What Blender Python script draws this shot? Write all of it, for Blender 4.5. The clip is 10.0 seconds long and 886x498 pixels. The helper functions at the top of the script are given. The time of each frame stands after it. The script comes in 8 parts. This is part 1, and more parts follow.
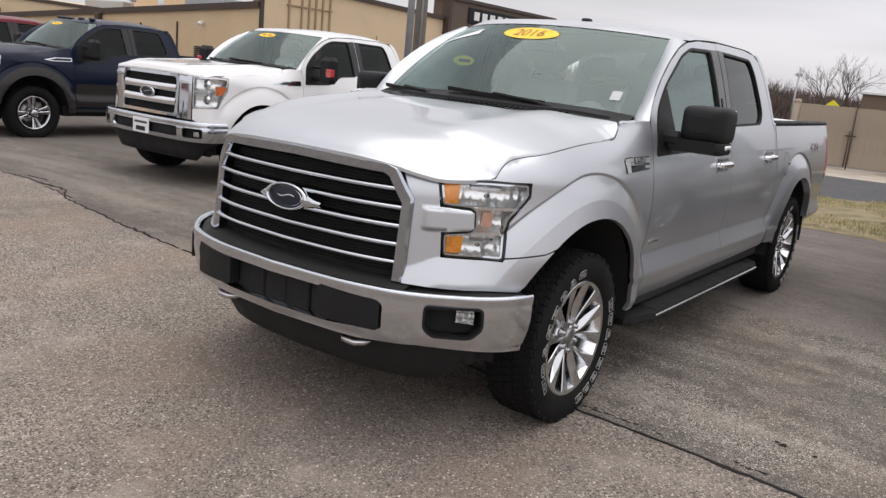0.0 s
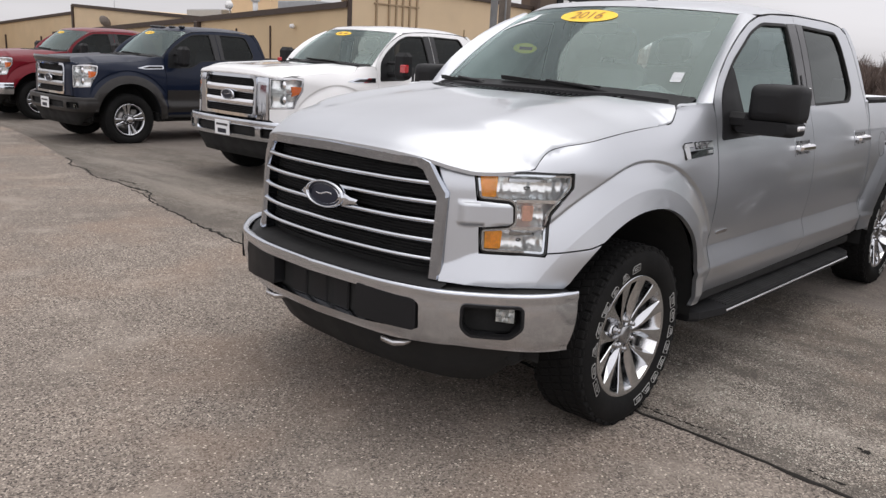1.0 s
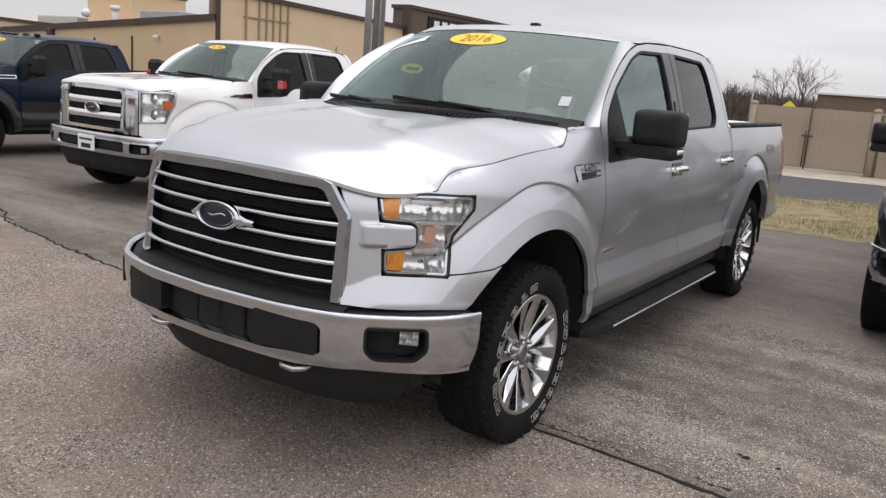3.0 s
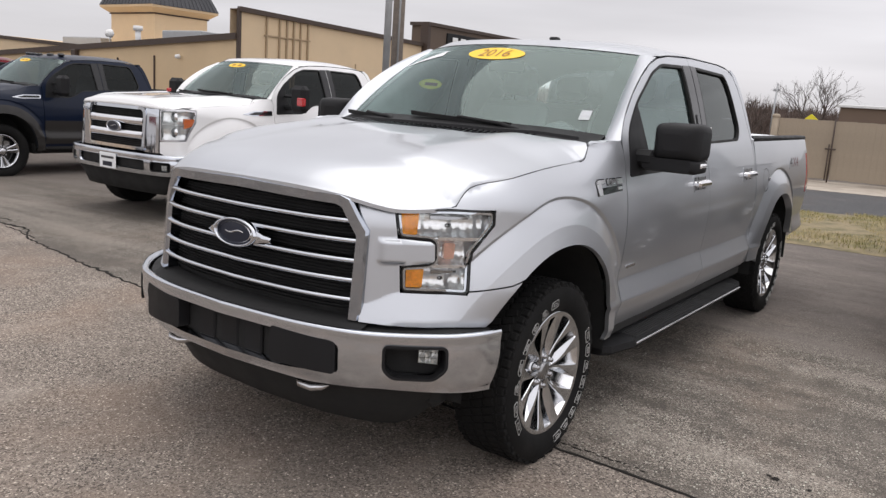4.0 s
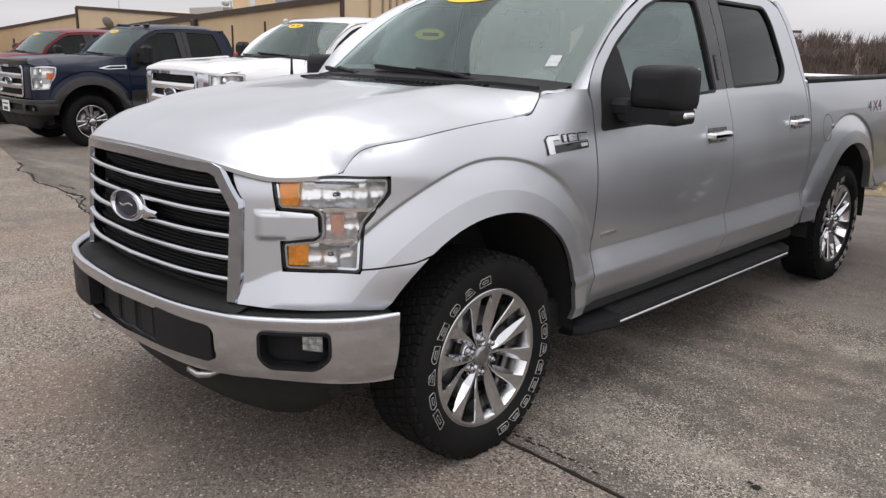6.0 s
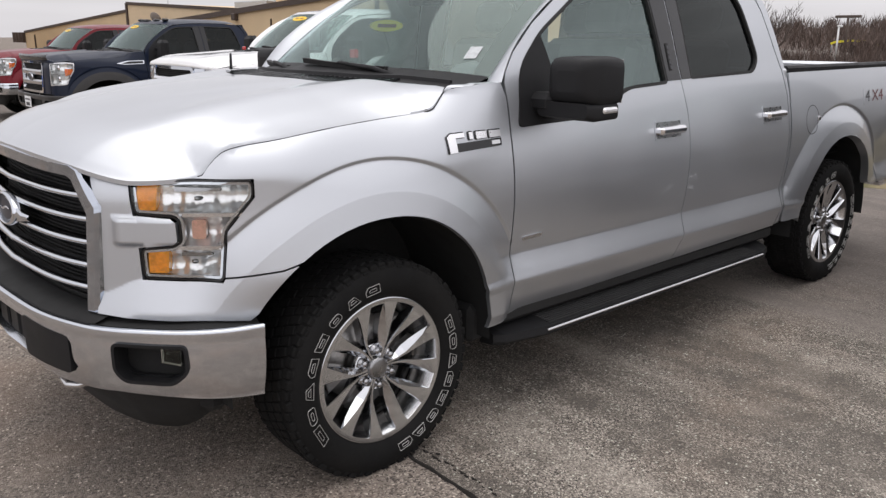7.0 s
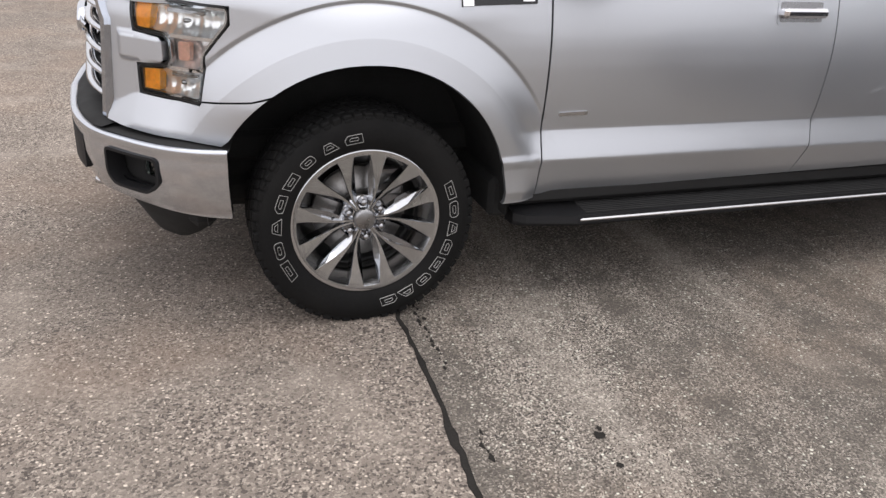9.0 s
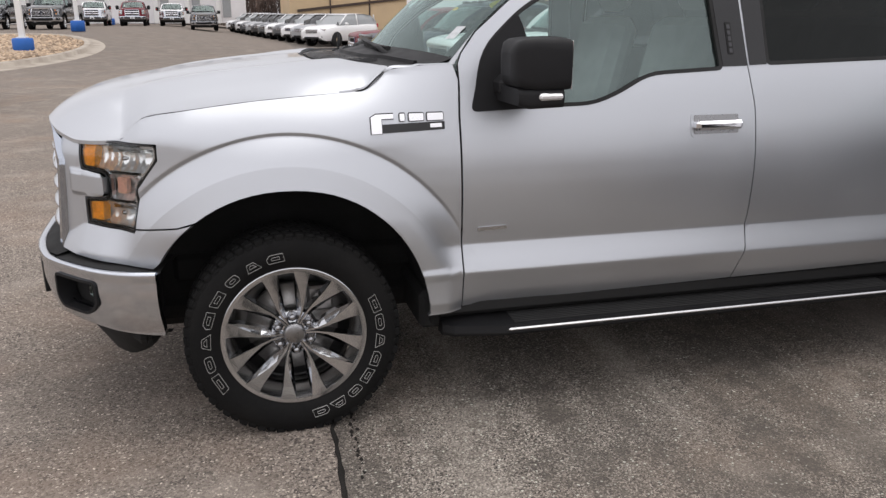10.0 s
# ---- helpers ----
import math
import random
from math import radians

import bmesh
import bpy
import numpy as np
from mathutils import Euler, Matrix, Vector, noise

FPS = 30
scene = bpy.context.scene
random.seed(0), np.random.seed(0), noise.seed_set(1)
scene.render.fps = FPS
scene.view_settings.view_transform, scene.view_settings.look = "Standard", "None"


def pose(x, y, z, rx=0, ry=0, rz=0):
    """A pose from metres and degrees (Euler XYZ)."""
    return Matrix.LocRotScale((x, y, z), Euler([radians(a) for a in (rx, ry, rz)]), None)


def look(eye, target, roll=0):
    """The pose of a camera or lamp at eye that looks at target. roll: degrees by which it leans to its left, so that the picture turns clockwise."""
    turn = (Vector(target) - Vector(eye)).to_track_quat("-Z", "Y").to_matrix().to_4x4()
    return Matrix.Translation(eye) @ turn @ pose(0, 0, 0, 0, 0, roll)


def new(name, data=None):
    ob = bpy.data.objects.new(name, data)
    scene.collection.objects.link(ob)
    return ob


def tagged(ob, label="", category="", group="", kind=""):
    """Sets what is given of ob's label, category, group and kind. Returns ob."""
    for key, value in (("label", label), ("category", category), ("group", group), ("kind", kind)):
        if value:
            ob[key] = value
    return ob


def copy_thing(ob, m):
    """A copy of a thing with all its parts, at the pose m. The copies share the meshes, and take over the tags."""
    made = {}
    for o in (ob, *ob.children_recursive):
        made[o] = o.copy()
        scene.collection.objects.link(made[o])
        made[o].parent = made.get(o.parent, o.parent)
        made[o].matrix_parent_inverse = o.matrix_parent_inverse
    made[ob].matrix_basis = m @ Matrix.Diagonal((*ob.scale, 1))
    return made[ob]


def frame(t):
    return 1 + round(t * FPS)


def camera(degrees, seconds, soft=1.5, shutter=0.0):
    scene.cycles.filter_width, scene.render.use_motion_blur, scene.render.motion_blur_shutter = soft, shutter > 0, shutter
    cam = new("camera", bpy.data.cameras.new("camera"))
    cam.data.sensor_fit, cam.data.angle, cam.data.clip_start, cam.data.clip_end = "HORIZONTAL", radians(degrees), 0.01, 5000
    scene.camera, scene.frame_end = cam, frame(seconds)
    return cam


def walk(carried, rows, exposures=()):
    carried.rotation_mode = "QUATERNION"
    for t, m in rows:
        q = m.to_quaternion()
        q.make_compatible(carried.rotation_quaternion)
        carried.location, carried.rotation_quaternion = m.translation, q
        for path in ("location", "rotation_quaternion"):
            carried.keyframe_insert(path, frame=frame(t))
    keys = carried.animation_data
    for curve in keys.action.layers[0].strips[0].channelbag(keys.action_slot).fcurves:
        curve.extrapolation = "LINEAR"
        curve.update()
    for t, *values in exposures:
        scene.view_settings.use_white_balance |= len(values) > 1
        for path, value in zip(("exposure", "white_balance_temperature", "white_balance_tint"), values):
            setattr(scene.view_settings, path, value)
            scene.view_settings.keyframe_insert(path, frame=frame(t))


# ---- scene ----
cam = camera(58.0, 10.0, soft=1.4)
METRES, EYE, TURN = 3.7522, 1.542, 35.7
ROWS = [
    (0.0, 0.0, 0.0, 0.0, 1.21, -12.68, -5.41),
    (0.5, 0.0341, 0.0249, -0.0021, 4.29, -12.68, -4.79),
    (1.0, 0.0595, 0.0378, -0.0006, 7.76, -13.6, -2.78),
    (1.5, 0.0518, 0.0425, 0.002, 6.39, -12.7, -1.76),
    (2.0, 0.0406, 0.0481, 0.001, 2.4, -13.46, -2.81),
    (2.5, 0.0358, 0.0479, 0.0005, -0.28, -12.86, -3.96),
    (4.0, 0.0279, 0.0574, -0.0012, -0.03, -10.8, -3.73),
    (4.5, 0.0898, 0.0657, 0.0031, 2.58, -10.84, -2.68),
    (5.0, 0.1393, 0.0822, -0.0011, 2.85, -11.01, -2.58),
    (6.5, 0.3206, 0.2063, 0.0029, 11.64, -14.98, -2.11),
    (7.0, 0.3797, 0.2567, 0.0034, 12.45, -14.89, -0.34),
    (7.5, 0.4314, 0.3099, 0.0018, 14.34, -17.37, -1.74),
    (8.0, 0.5193, 0.3371, 0.0062, 23.77, -18.94, 0.52),
    (8.5, 0.5763, 0.3592, -0.0028, 28.66, -20.94, 0.65),
    (9.0, 0.6237, 0.3968, -0.0078, 35.26, -24.63, -3.2),
    (9.5, 0.6835, 0.4287, -0.0011, 44.11, -20.63, -1.09),
    (10.0, 0.7666, 0.4605, 0.0032, 39.88, -16.24, 0.13),
]
# more poses where the pan turns
BETWEEN = [(2.7, look((2.504, -3.023, 1.545), (1.424, -1.394, 1.119), 4.2)), (3.8, look((2.444, -3.065, 1.542), (1.354, -1.433, 1.156), 4.3)),
           (5.2, look((2.736, -2.597, 1.530), (1.531, -1.051, 1.130), 2.3)), (6.3, look((2.946, -2.009, 1.550), (1.546, -0.676, 1.037), 1.6))]
walk(cam, sorted([(t, pose(2.5036, -3.2372, EYE, 0, 0, TURN) @ pose(METRES * x, METRES * y, METRES * z, 90 + pitch, roll, yaw)) for t, x, y, z, yaw, pitch, roll in ROWS] + BETWEEN, key=lambda row: row[0]),
     exposures=[(0.0, 0.16), (5.0, 0.18), (6.5, 0.21), (7.5, 0.24), (8.0, 0.28), (8.5, 0.35), (9.0, 0.48), (9.5, 0.37), (10.0, 0.15)])

# ---- light: an overcast winter day ----
world = bpy.data.worlds.new("overcast_sky")
scene.world = world
world.use_nodes = True
wn, wl = world.node_tree.nodes, world.node_tree.links
wn.clear()
sky = wn.new("ShaderNodeTexSky")
sky.sky_type, sky.sun_disc = "NISHITA", False
sky.sun_elevation, sky.sun_rotation = radians(83), radians(-18)
sky_bg = wn.new("ShaderNodeBackground")
sky_bg.inputs["Strength"].default_value = 0.08
wl.new(sky.outputs["Color"], sky_bg.inputs["Color"])
wco = wn.new("ShaderNodeTexCoord")
wsep = wn.new("ShaderNodeSeparateXYZ")
wl.new(wco.outputs["Generated"], wsep.inputs[0])
wramp = wn.new("ShaderNodeValToRGB")
wramp.color_ramp.elements[0].position, wramp.color_ramp.elements[0].color = 0.0, (0.82, 0.795, 0.829, 1)
wramp.color_ramp.elements[1].position, wramp.color_ramp.elements[1].color = 1.0, (1.22, 1.188, 1.231, 1)
for level, tone in ((0.14, 0.93), (0.32, 1.00)):
    stop = wramp.color_ramp.elements.new(level)
    stop.color = (tone, tone * 0.973, tone * 1.01, 1)
wl.new(wsep.outputs["Z"], wramp.inputs["Fac"])
wmap = wn.new("ShaderNodeMapping")
wmap.inputs["Scale"].default_value = (1.2, 1.2, 9.0)
wl.new(wco.outputs["Generated"], wmap.inputs["Vector"])
wnoise = wn.new("ShaderNodeTexNoise")
wnoise.inputs["Scale"].default_value, wnoise.inputs["Detail"].default_value = 1.6, 4.0
wl.new(wmap.outputs["Vector"], wnoise.inputs["Vector"])
wcloud = wn.new("ShaderNodeMapRange")
wcloud.inputs["From Min"].default_value, wcloud.inputs["From Max"].default_value = 0.3, 0.7
wcloud.inputs["To Min"].default_value, wcloud.inputs["To Max"].default_value = 0.84, 1.1
wl.new(wnoise.outputs["Fac"], wcloud.inputs["Value"])
wmul = wn.new("ShaderNodeVectorMath")
wmul.operation = "SCALE"
wl.new(wramp.outputs["Color"], wmul.inputs[0])
wside = wn.new("ShaderNodeVectorMath")
wside.operation = "DOT_PRODUCT"
wside.inputs[1].default_value = (0.86, -0.51, 0.0)
wl.new(wco.outputs["Generated"], wside.inputs[0])
wgain = wn.new("ShaderNodeMath")
wgain.operation = "MULTIPLY_ADD"
wl.new(wside.outputs["Value"], wgain.inputs[0])
wgain.inputs[1].default_value, wgain.inputs[2].default_value = 0.25, 1.0
wboth = wn.new("ShaderNodeMath")
wboth.operation = "MULTIPLY"
wl.new(wcloud.outputs["Result"], wboth.inputs[0])
wl.new(wgain.outputs[0], wboth.inputs[1])
wl.new(wboth.outputs[0], wmul.inputs["Scale"])
cloud_bg = wn.new("ShaderNodeBackground")
cloud_bg.inputs["Strength"].default_value = 1.0
wl.new(wmul.outputs["Vector"], cloud_bg.inputs["Color"])
wmix = wn.new("ShaderNodeMixShader")
wmix.inputs["Fac"].default_value = 0.93
wl.new(sky_bg.outputs[0], wmix.inputs[1])
wl.new(cloud_bg.outputs[0], wmix.inputs[2])
wout = wn.new("ShaderNodeOutputWorld")
wl.new(wmix.outputs[0], wout.inputs["Surface"])

sun_data = bpy.data.lights.new("sun", "SUN")
sun_data.energy, sun_data.angle, sun_data.color = 1.0, radians(65), (1.0, 0.97, 0.93)
sun = new("sun", sun_data)
sun.matrix_world = look((-0.5, 1.5, 13), (0, 0, 0))

# ---- materials ----
def material(name, color, rough=0.5, metal=0.0, spread=0.15, scale=6.0, fine=120.0, bump=0.0, coat=0.0, second=None, amount=0.0, patch=1.0, specular=0.5, island=0.0):
    """A surface with variation at two scales; second: a stain colour laid over by a broad noise."""
    m = bpy.data.materials.new(name)
    m.use_nodes = True
    n, l = m.node_tree.nodes, m.node_tree.links
    b = n["Principled BSDF"]
    b.inputs["Metallic"].default_value = metal
    b.inputs["Specular IOR Level"].default_value = specular
    b.inputs["Coat Weight"].default_value = coat
    b.inputs["Coat Roughness"].default_value = 0.04
    co = n.new("ShaderNodeTexCoord")
    broad, grain = n.new("ShaderNodeTexNoise"), n.new("ShaderNodeTexNoise")
    for tex, s, d in ((broad, scale, 4.0), (grain, fine, 3.0)):
        tex.inputs["Scale"].default_value, tex.inputs["Detail"].default_value = s, d
        l.new(co.outputs["Object"], tex.inputs["Vector"])
    total = n.new("ShaderNodeMath")
    total.operation = "ADD"
    l.new(broad.outputs["Fac"], total.inputs[0])
    l.new(grain.outputs["Fac"], total.inputs[1])
    swing = n.new("ShaderNodeMapRange")
    swing.inputs["From Min"].default_value, swing.inputs["From Max"].default_value = 0.6, 1.4
    swing.inputs["To Min"].default_value, swing.inputs["To Max"].default_value = 1 - spread, 1 + spread
    l.new(total.outputs[0], swing.inputs["Value"])
    tint = n.new("ShaderNodeVectorMath")
    tint.operation = "SCALE"
    tint.inputs[0].default_value = color
    l.new(swing.outputs["Result"], tint.inputs["Scale"])
    shade = tint.outputs["Vector"]
    if island:
        geo = n.new("ShaderNodeNewGeometry")
        vary = n.new("ShaderNodeMapRange")
        vary.inputs["To Min"].default_value, vary.inputs["To Max"].default_value = 1 - island, 1 + island
        l.new(geo.outputs["Random Per Island"], vary.inputs["Value"])
        again = n.new("ShaderNodeVectorMath")
        again.operation = "SCALE"
        l.new(shade, again.inputs[0])
        l.new(vary.outputs["Result"], again.inputs["Scale"])
        shade = again.outputs["Vector"]
    if second:
        stain = n.new("ShaderNodeTexNoise")
        stain.inputs["Scale"].default_value, stain.inputs["Detail"].default_value = patch, 6.0
        l.new(co.outputs["Object"], stain.inputs["Vector"])
        edge = n.new("ShaderNodeMapRange")
        edge.inputs["From Min"].default_value, edge.inputs["From Max"].default_value = 0.45, 0.65
        edge.inputs["To Max"].default_value = amount
        l.new(stain.outputs["Fac"], edge.inputs["Value"])
        mix = n.new("ShaderNodeMix")
        mix.data_type = "RGBA"
        l.new(edge.outputs["Result"], mix.inputs["Factor"])
        l.new(shade, mix.inputs[6])
        mix.inputs[7].default_value = (*second, 1)
        shade = mix.outputs[2]
    l.new(shade, b.inputs["Base Color"])
    r = n.new("ShaderNodeMapRange")
    r.inputs["From Min"].default_value, r.inputs["From Max"].default_value = 0.3, 0.7
    r.inputs["To Min"].default_value, r.inputs["To Max"].default_value = max(rough * 0.85, 0.0), min(rough * 1.15, 1.0)
    l.new(broad.outputs["Fac"], r.inputs["Value"])
    l.new(r.outputs["Result"], b.inputs["Roughness"])
    if bump:
        bp = n.new("ShaderNodeBump")
        bp.inputs["Strength"].default_value, bp.inputs["Distance"].default_value = 0.6, bump
        l.new(grain.outputs["Fac"], bp.inputs["Height"])
        l.new(bp.outputs["Normal"], b.inputs["Normal"])
    return m


def glass_material(name, tint, gloss_rough=0.01, floor=0.05, sheen=(0.95, 1.0, 0.98), ior=1.52):
    """Thin tinted pane: what lies behind shows through, dimmed, with the sky's gloss on it."""
    m = bpy.data.materials.new(name)
    m.use_nodes = True
    n, l = m.node_tree.nodes, m.node_tree.links
    n.remove(n["Principled BSDF"])
    clear, gloss, mix, fres, gain = (n.new("ShaderNode" + k) for k in ("BsdfTransparent", "BsdfGlossy", "MixShader", "Fresnel", "MapRange"))
    clear.inputs["Color"].default_value = (*tint, 1)
    gloss.inputs["Roughness"].default_value = gloss_rough
    gloss.inputs["Color"].default_value = (*sheen, 1)
    fres.inputs["IOR"].default_value = ior
    gain.inputs["To Min"].default_value, gain.inputs["To Max"].default_value = floor, 1.0
    l.new(fres.outputs[0], gain.inputs["Value"])
    l.new(gain.outputs["Result"], mix.inputs["Fac"])
    l.new(clear.outputs[0], mix.inputs[1])
    l.new(gloss.outputs[0], mix.inputs[2])
    l.new(mix.outputs[0], n["Material Output"].inputs["Surface"])
    return m


def film_material(name, color):
    """Thin coloured film that daylight shines through."""
    m = bpy.data.materials.new(name)
    m.use_nodes = True
    n, l = m.node_tree.nodes, m.node_tree.links
    through_light, mix = n.new("ShaderNodeBsdfTranslucent"), n.new("ShaderNodeMixShader")
    through_light.inputs["Color"].default_value = (*color, 1)
    n["Principled BSDF"].inputs["Base Color"].default_value = (*color, 1)
    mix.inputs["Fac"].default_value = 0.7
    l.new(n["Principled BSDF"].outputs[0], mix.inputs[1])
    l.new(through_light.outputs[0], mix.inputs[2])
    l.new(mix.outputs[0], n["Material Output"].inputs["Surface"])
    return m


def paint(name, color, metal=0.0, rough=0.35, coat=1.0, specular=0.5):
    return material(name, color, rough, metal, spread=0.03, scale=1.5, fine=900.0, coat=coat, specular=specular)


SILVER = paint("silver_paint", (0.530, 0.549, 0.578), 0.84, 0.41, 0.65)
WHITE_PAINT = paint("white_paint", (0.80, 0.80, 0.80))
NAVY = paint("navy_paint", (0.005, 0.010, 0.026), 0.0, 0.35, 0.25, 0.15)
RED_PAINT = paint("red_paint", (0.15, 0.004, 0.012), 0.1, 0.35, 0.3, 0.2)
BLACK_PAINT = paint("black_paint", (0.012, 0.012, 0.014), 0.0, 0.3)
GREY_PAINT = paint("grey_paint", (0.10, 0.105, 0.11), 0.4, 0.35)
LIGHT_GREY_PAINT = paint("light_grey_paint", (0.35, 0.36, 0.37), 0.5, 0.35)
TWO_TONE = paint("dark_brown_grey_paint", (0.024, 0.022, 0.021), 0.0, 0.45, 0.2, 0.3)
CHROME = material("chrome", (0.82, 0.82, 0.84), 0.05, 1.0, spread=0.02, scale=3, fine=60)
SATIN = material("satin_chrome", (0.55, 0.55, 0.56), 0.24, 1.0, spread=0.03, scale=3, fine=60)
POLISHED = material("polished_alloy", (0.56, 0.572, 0.592), 0.09, 1.0, spread=0.0, scale=9, fine=80)
BUMPER_CHROME = material("bumper_chrome", (0.60, 0.627, 0.672), 0.15, 1.0, spread=0.03, scale=3, fine=60)
GRILLE_CHROME = material("grey_chrome", (0.60, 0.622, 0.662), 0.05, 1.0, spread=0.03, scale=3, fine=60)
SURROUND_CHROME = material("dark_mirror_chrome", (0.41, 0.440, 0.490), 0.045, 1.0, spread=0.02, scale=3, fine=60)
DARK_CHROME = material("dark_chrome", (0.34, 0.34, 0.35), 0.10, 1.0, spread=0.03, scale=3, fine=60)
LAMP_CHROME = material("lamp_chrome", (0.96, 0.96, 0.965), 0.08, 0.62, spread=0.04, scale=20, fine=48, bump=0.003)
BRIGHT_ALLOY = material("bright_machined_alloy", (0.84, 0.845, 0.85), 0.20, 1.0, spread=0.02, scale=12, fine=90)
BADGE_CHROME = material("badge_chrome", (0.86, 0.86, 0.87), 0.28, 1.0, spread=0.03, scale=12, fine=90)
CAP_GREY = material("grey_cap_metal", (0.30, 0.30, 0.305), 0.28, 1.0, spread=0.08, scale=30, fine=120)
BRAKE_STEEL = material("worn_brake_steel", (0.34, 0.33, 0.32), 0.4, 0.9, spread=0.2, scale=14, fine=90)
# the rim's alloy, darkened: shade inside the barrel is put into the colour
SHADED_ALLOY = material("shaded_alloy", (0.16, 0.16, 0.16), 0.35, 1.0, spread=0.1, scale=9, fine=80)
BLACK_PLASTIC = material("black_plastic", (0.013, 0.013, 0.014), 0.55, specular=0.2, spread=0.2, scale=8, fine=400, bump=0.0004)
GLOSS_BLACK = material("gloss_black_trim", (0.010, 0.010, 0.011), 0.12, spread=0.1, scale=4, fine=100)
SEAL = material("rubber_seal", (0.010, 0.010, 0.010), 0.7, spread=0.2)
RUBBER = material("tyre_rubber", (0.008, 0.008, 0.008), 0.8, specular=0.16, spread=0.25, scale=7, fine=90, bump=0.0006, second=(0.018, 0.017, 0.016), amount=0.3, patch=5)
LETTER_WHITE = material("raised_white_rubber", (0.40, 0.395, 0.38), 0.7, spread=0.15)
WELL = material("wheel_well_black", (0.010, 0.010, 0.010), 0.9, spread=0.3)
AMBER = material("amber_lens", (1.0, 0.40, 0.02), 0.22, spread=0.28, scale=24, fine=110, bump=0.002, coat=0.4)
AMBER_DEEP = material("deep_amber_lens", (1.0, 0.24, 0.01), 0.3, spread=0.12, scale=40, fine=300, coat=0.2)
RED_LENS = material("red_lens", (0.45, 0.01, 0.015), 0.15, spread=0.1, scale=30, fine=300, coat=1.0)
REFLECTOR = material("lamp_reflector", (0.88, 0.88, 0.89), 0.08, 0.65, spread=0.08, scale=20, fine=52, bump=0.003)
LENS = glass_material("lamp_lens", (0.97, 0.98, 0.98), 0.02, 0.0)
WINDSHIELD = glass_material("windshield_glass", (0.86, 0.97, 0.94), 0.01, 0.055, (0.84, 1.0, 0.97))
SIDE_GLASS = glass_material("side_glass", (0.70, 0.82, 0.79), 0.01, 0.08, (0.84, 1.0, 0.97))
PRIVACY = glass_material("privacy_glass", (0.06, 0.065, 0.07), 0.01, 0.0, ior=1.33)
CLOTH = material("grey_seat_cloth", (0.40, 0.40, 0.405), 0.9, spread=0.2, scale=12, fine=300, bump=0.001)
DASH = material("dashboard_vinyl", (0.13, 0.135, 0.14), 0.7, spread=0.15, scale=10, fine=400, bump=0.0004)
HEADLINER = material("headliner_cloth", (0.56, 0.55, 0.53), 0.95, spread=0.08)
STICKER_YELLOW = material("yellow_sticker", (0.90, 0.60, 0.04), 0.5, spread=0.04)
STICKER_RED = material("brown_red_print", (0.36, 0.16, 0.03), 0.5, spread=0.05)
PAPER = material("white_paper", (0.78, 0.79, 0.80), 0.6, spread=0.05)
EMBLEM_BLUE = material("dark_blue_enamel", (0.010, 0.013, 0.026), 0.4, spread=0.1, coat=0.15, specular=0.3)
DECAL = material("dark_grey_decal", (0.045, 0.045, 0.05), 0.4, spread=0.1)
DECAL_RED = material("red_decal", (0.13, 0.03, 0.032), 0.4, spread=0.1)

# ---- building helpers ----
from mathutils import geometry


def smooth(a, b, v):
    w = np.clip((np.asarray(v, float) - a) / (b - a), 0, 1)
    return w * w * (3 - 2 * w)


class Curve:
    """A smooth, monotone curve through (x, y) points."""

    def __init__(self, pts):
        p = np.array(pts, float)
        self.x, self.y = p[:, 0], p[:, 1]
        h, d = np.diff(self.x), np.diff(self.y) / np.diff(self.x)
        m = np.zeros(len(p))
        m[0], m[-1] = d[0], d[-1]
        for i in range(1, len(p) - 1):
            if d[i - 1] * d[i] > 0:
                a, b = 2 * h[i] + h[i - 1], h[i] + 2 * h[i - 1]
                m[i] = (a + b) / (a / d[i - 1] + b / d[i])
        self.m = m

    def __call__(self, v):
        v = np.clip(np.asarray(v, float), self.x[0], self.x[-1])
        i = np.clip(np.searchsorted(self.x, v) - 1, 0, len(self.x) - 2)
        h = self.x[i + 1] - self.x[i]
        t = (v - self.x[i]) / h
        return (self.y[i] * (1 + 2 * t) * (1 - t) ** 2 + self.m[i] * h * t * (1 - t) ** 2
                + self.y[i + 1] * t * t * (3 - 2 * t) + self.m[i + 1] * h * t * t * (t - 1))


class Plan:
    """A plan curve from the nose's middle round the corner and along the side; s runs along it."""

    def __init__(self, pts):
        p = np.array(pts, float)
        c = np.concatenate([[0], np.cumsum(np.hypot(*np.diff(p, axis=0).T))])
        fine = np.linspace(0, c[-1], 1600)
        self.x, self.y = Curve(np.c_[c, p[:, 0]])(fine), Curve(np.c_[c, p[:, 1]])(fine)
        self.s = np.concatenate([[0], np.cumsum(np.hypot(np.diff(self.x), np.diff(self.y)))])
        dx, dy = np.gradient(self.x, self.s), np.gradient(self.y, self.s)
        k = np.ones(41) / 41
        dx, dy = (np.convolve(np.pad(d, 20, mode="edge"), k, "valid") for d in (dx, dy))
        size = np.hypot(dx, dy)
        self.nx, self.ny = dy / size, -dx / size

    def at(self, s):
        return [np.interp(s, self.s, a) for a in (self.x, self.y, self.nx, self.ny)]

    def by_y(self, y):
        return float(np.interp(y, self.y, self.s))

    def by_x(self, x):
        k = int(np.argmax(self.x > 0.95)) or len(self.x) - 1
        return float(np.interp(x, self.x[:k], self.s[:k]))


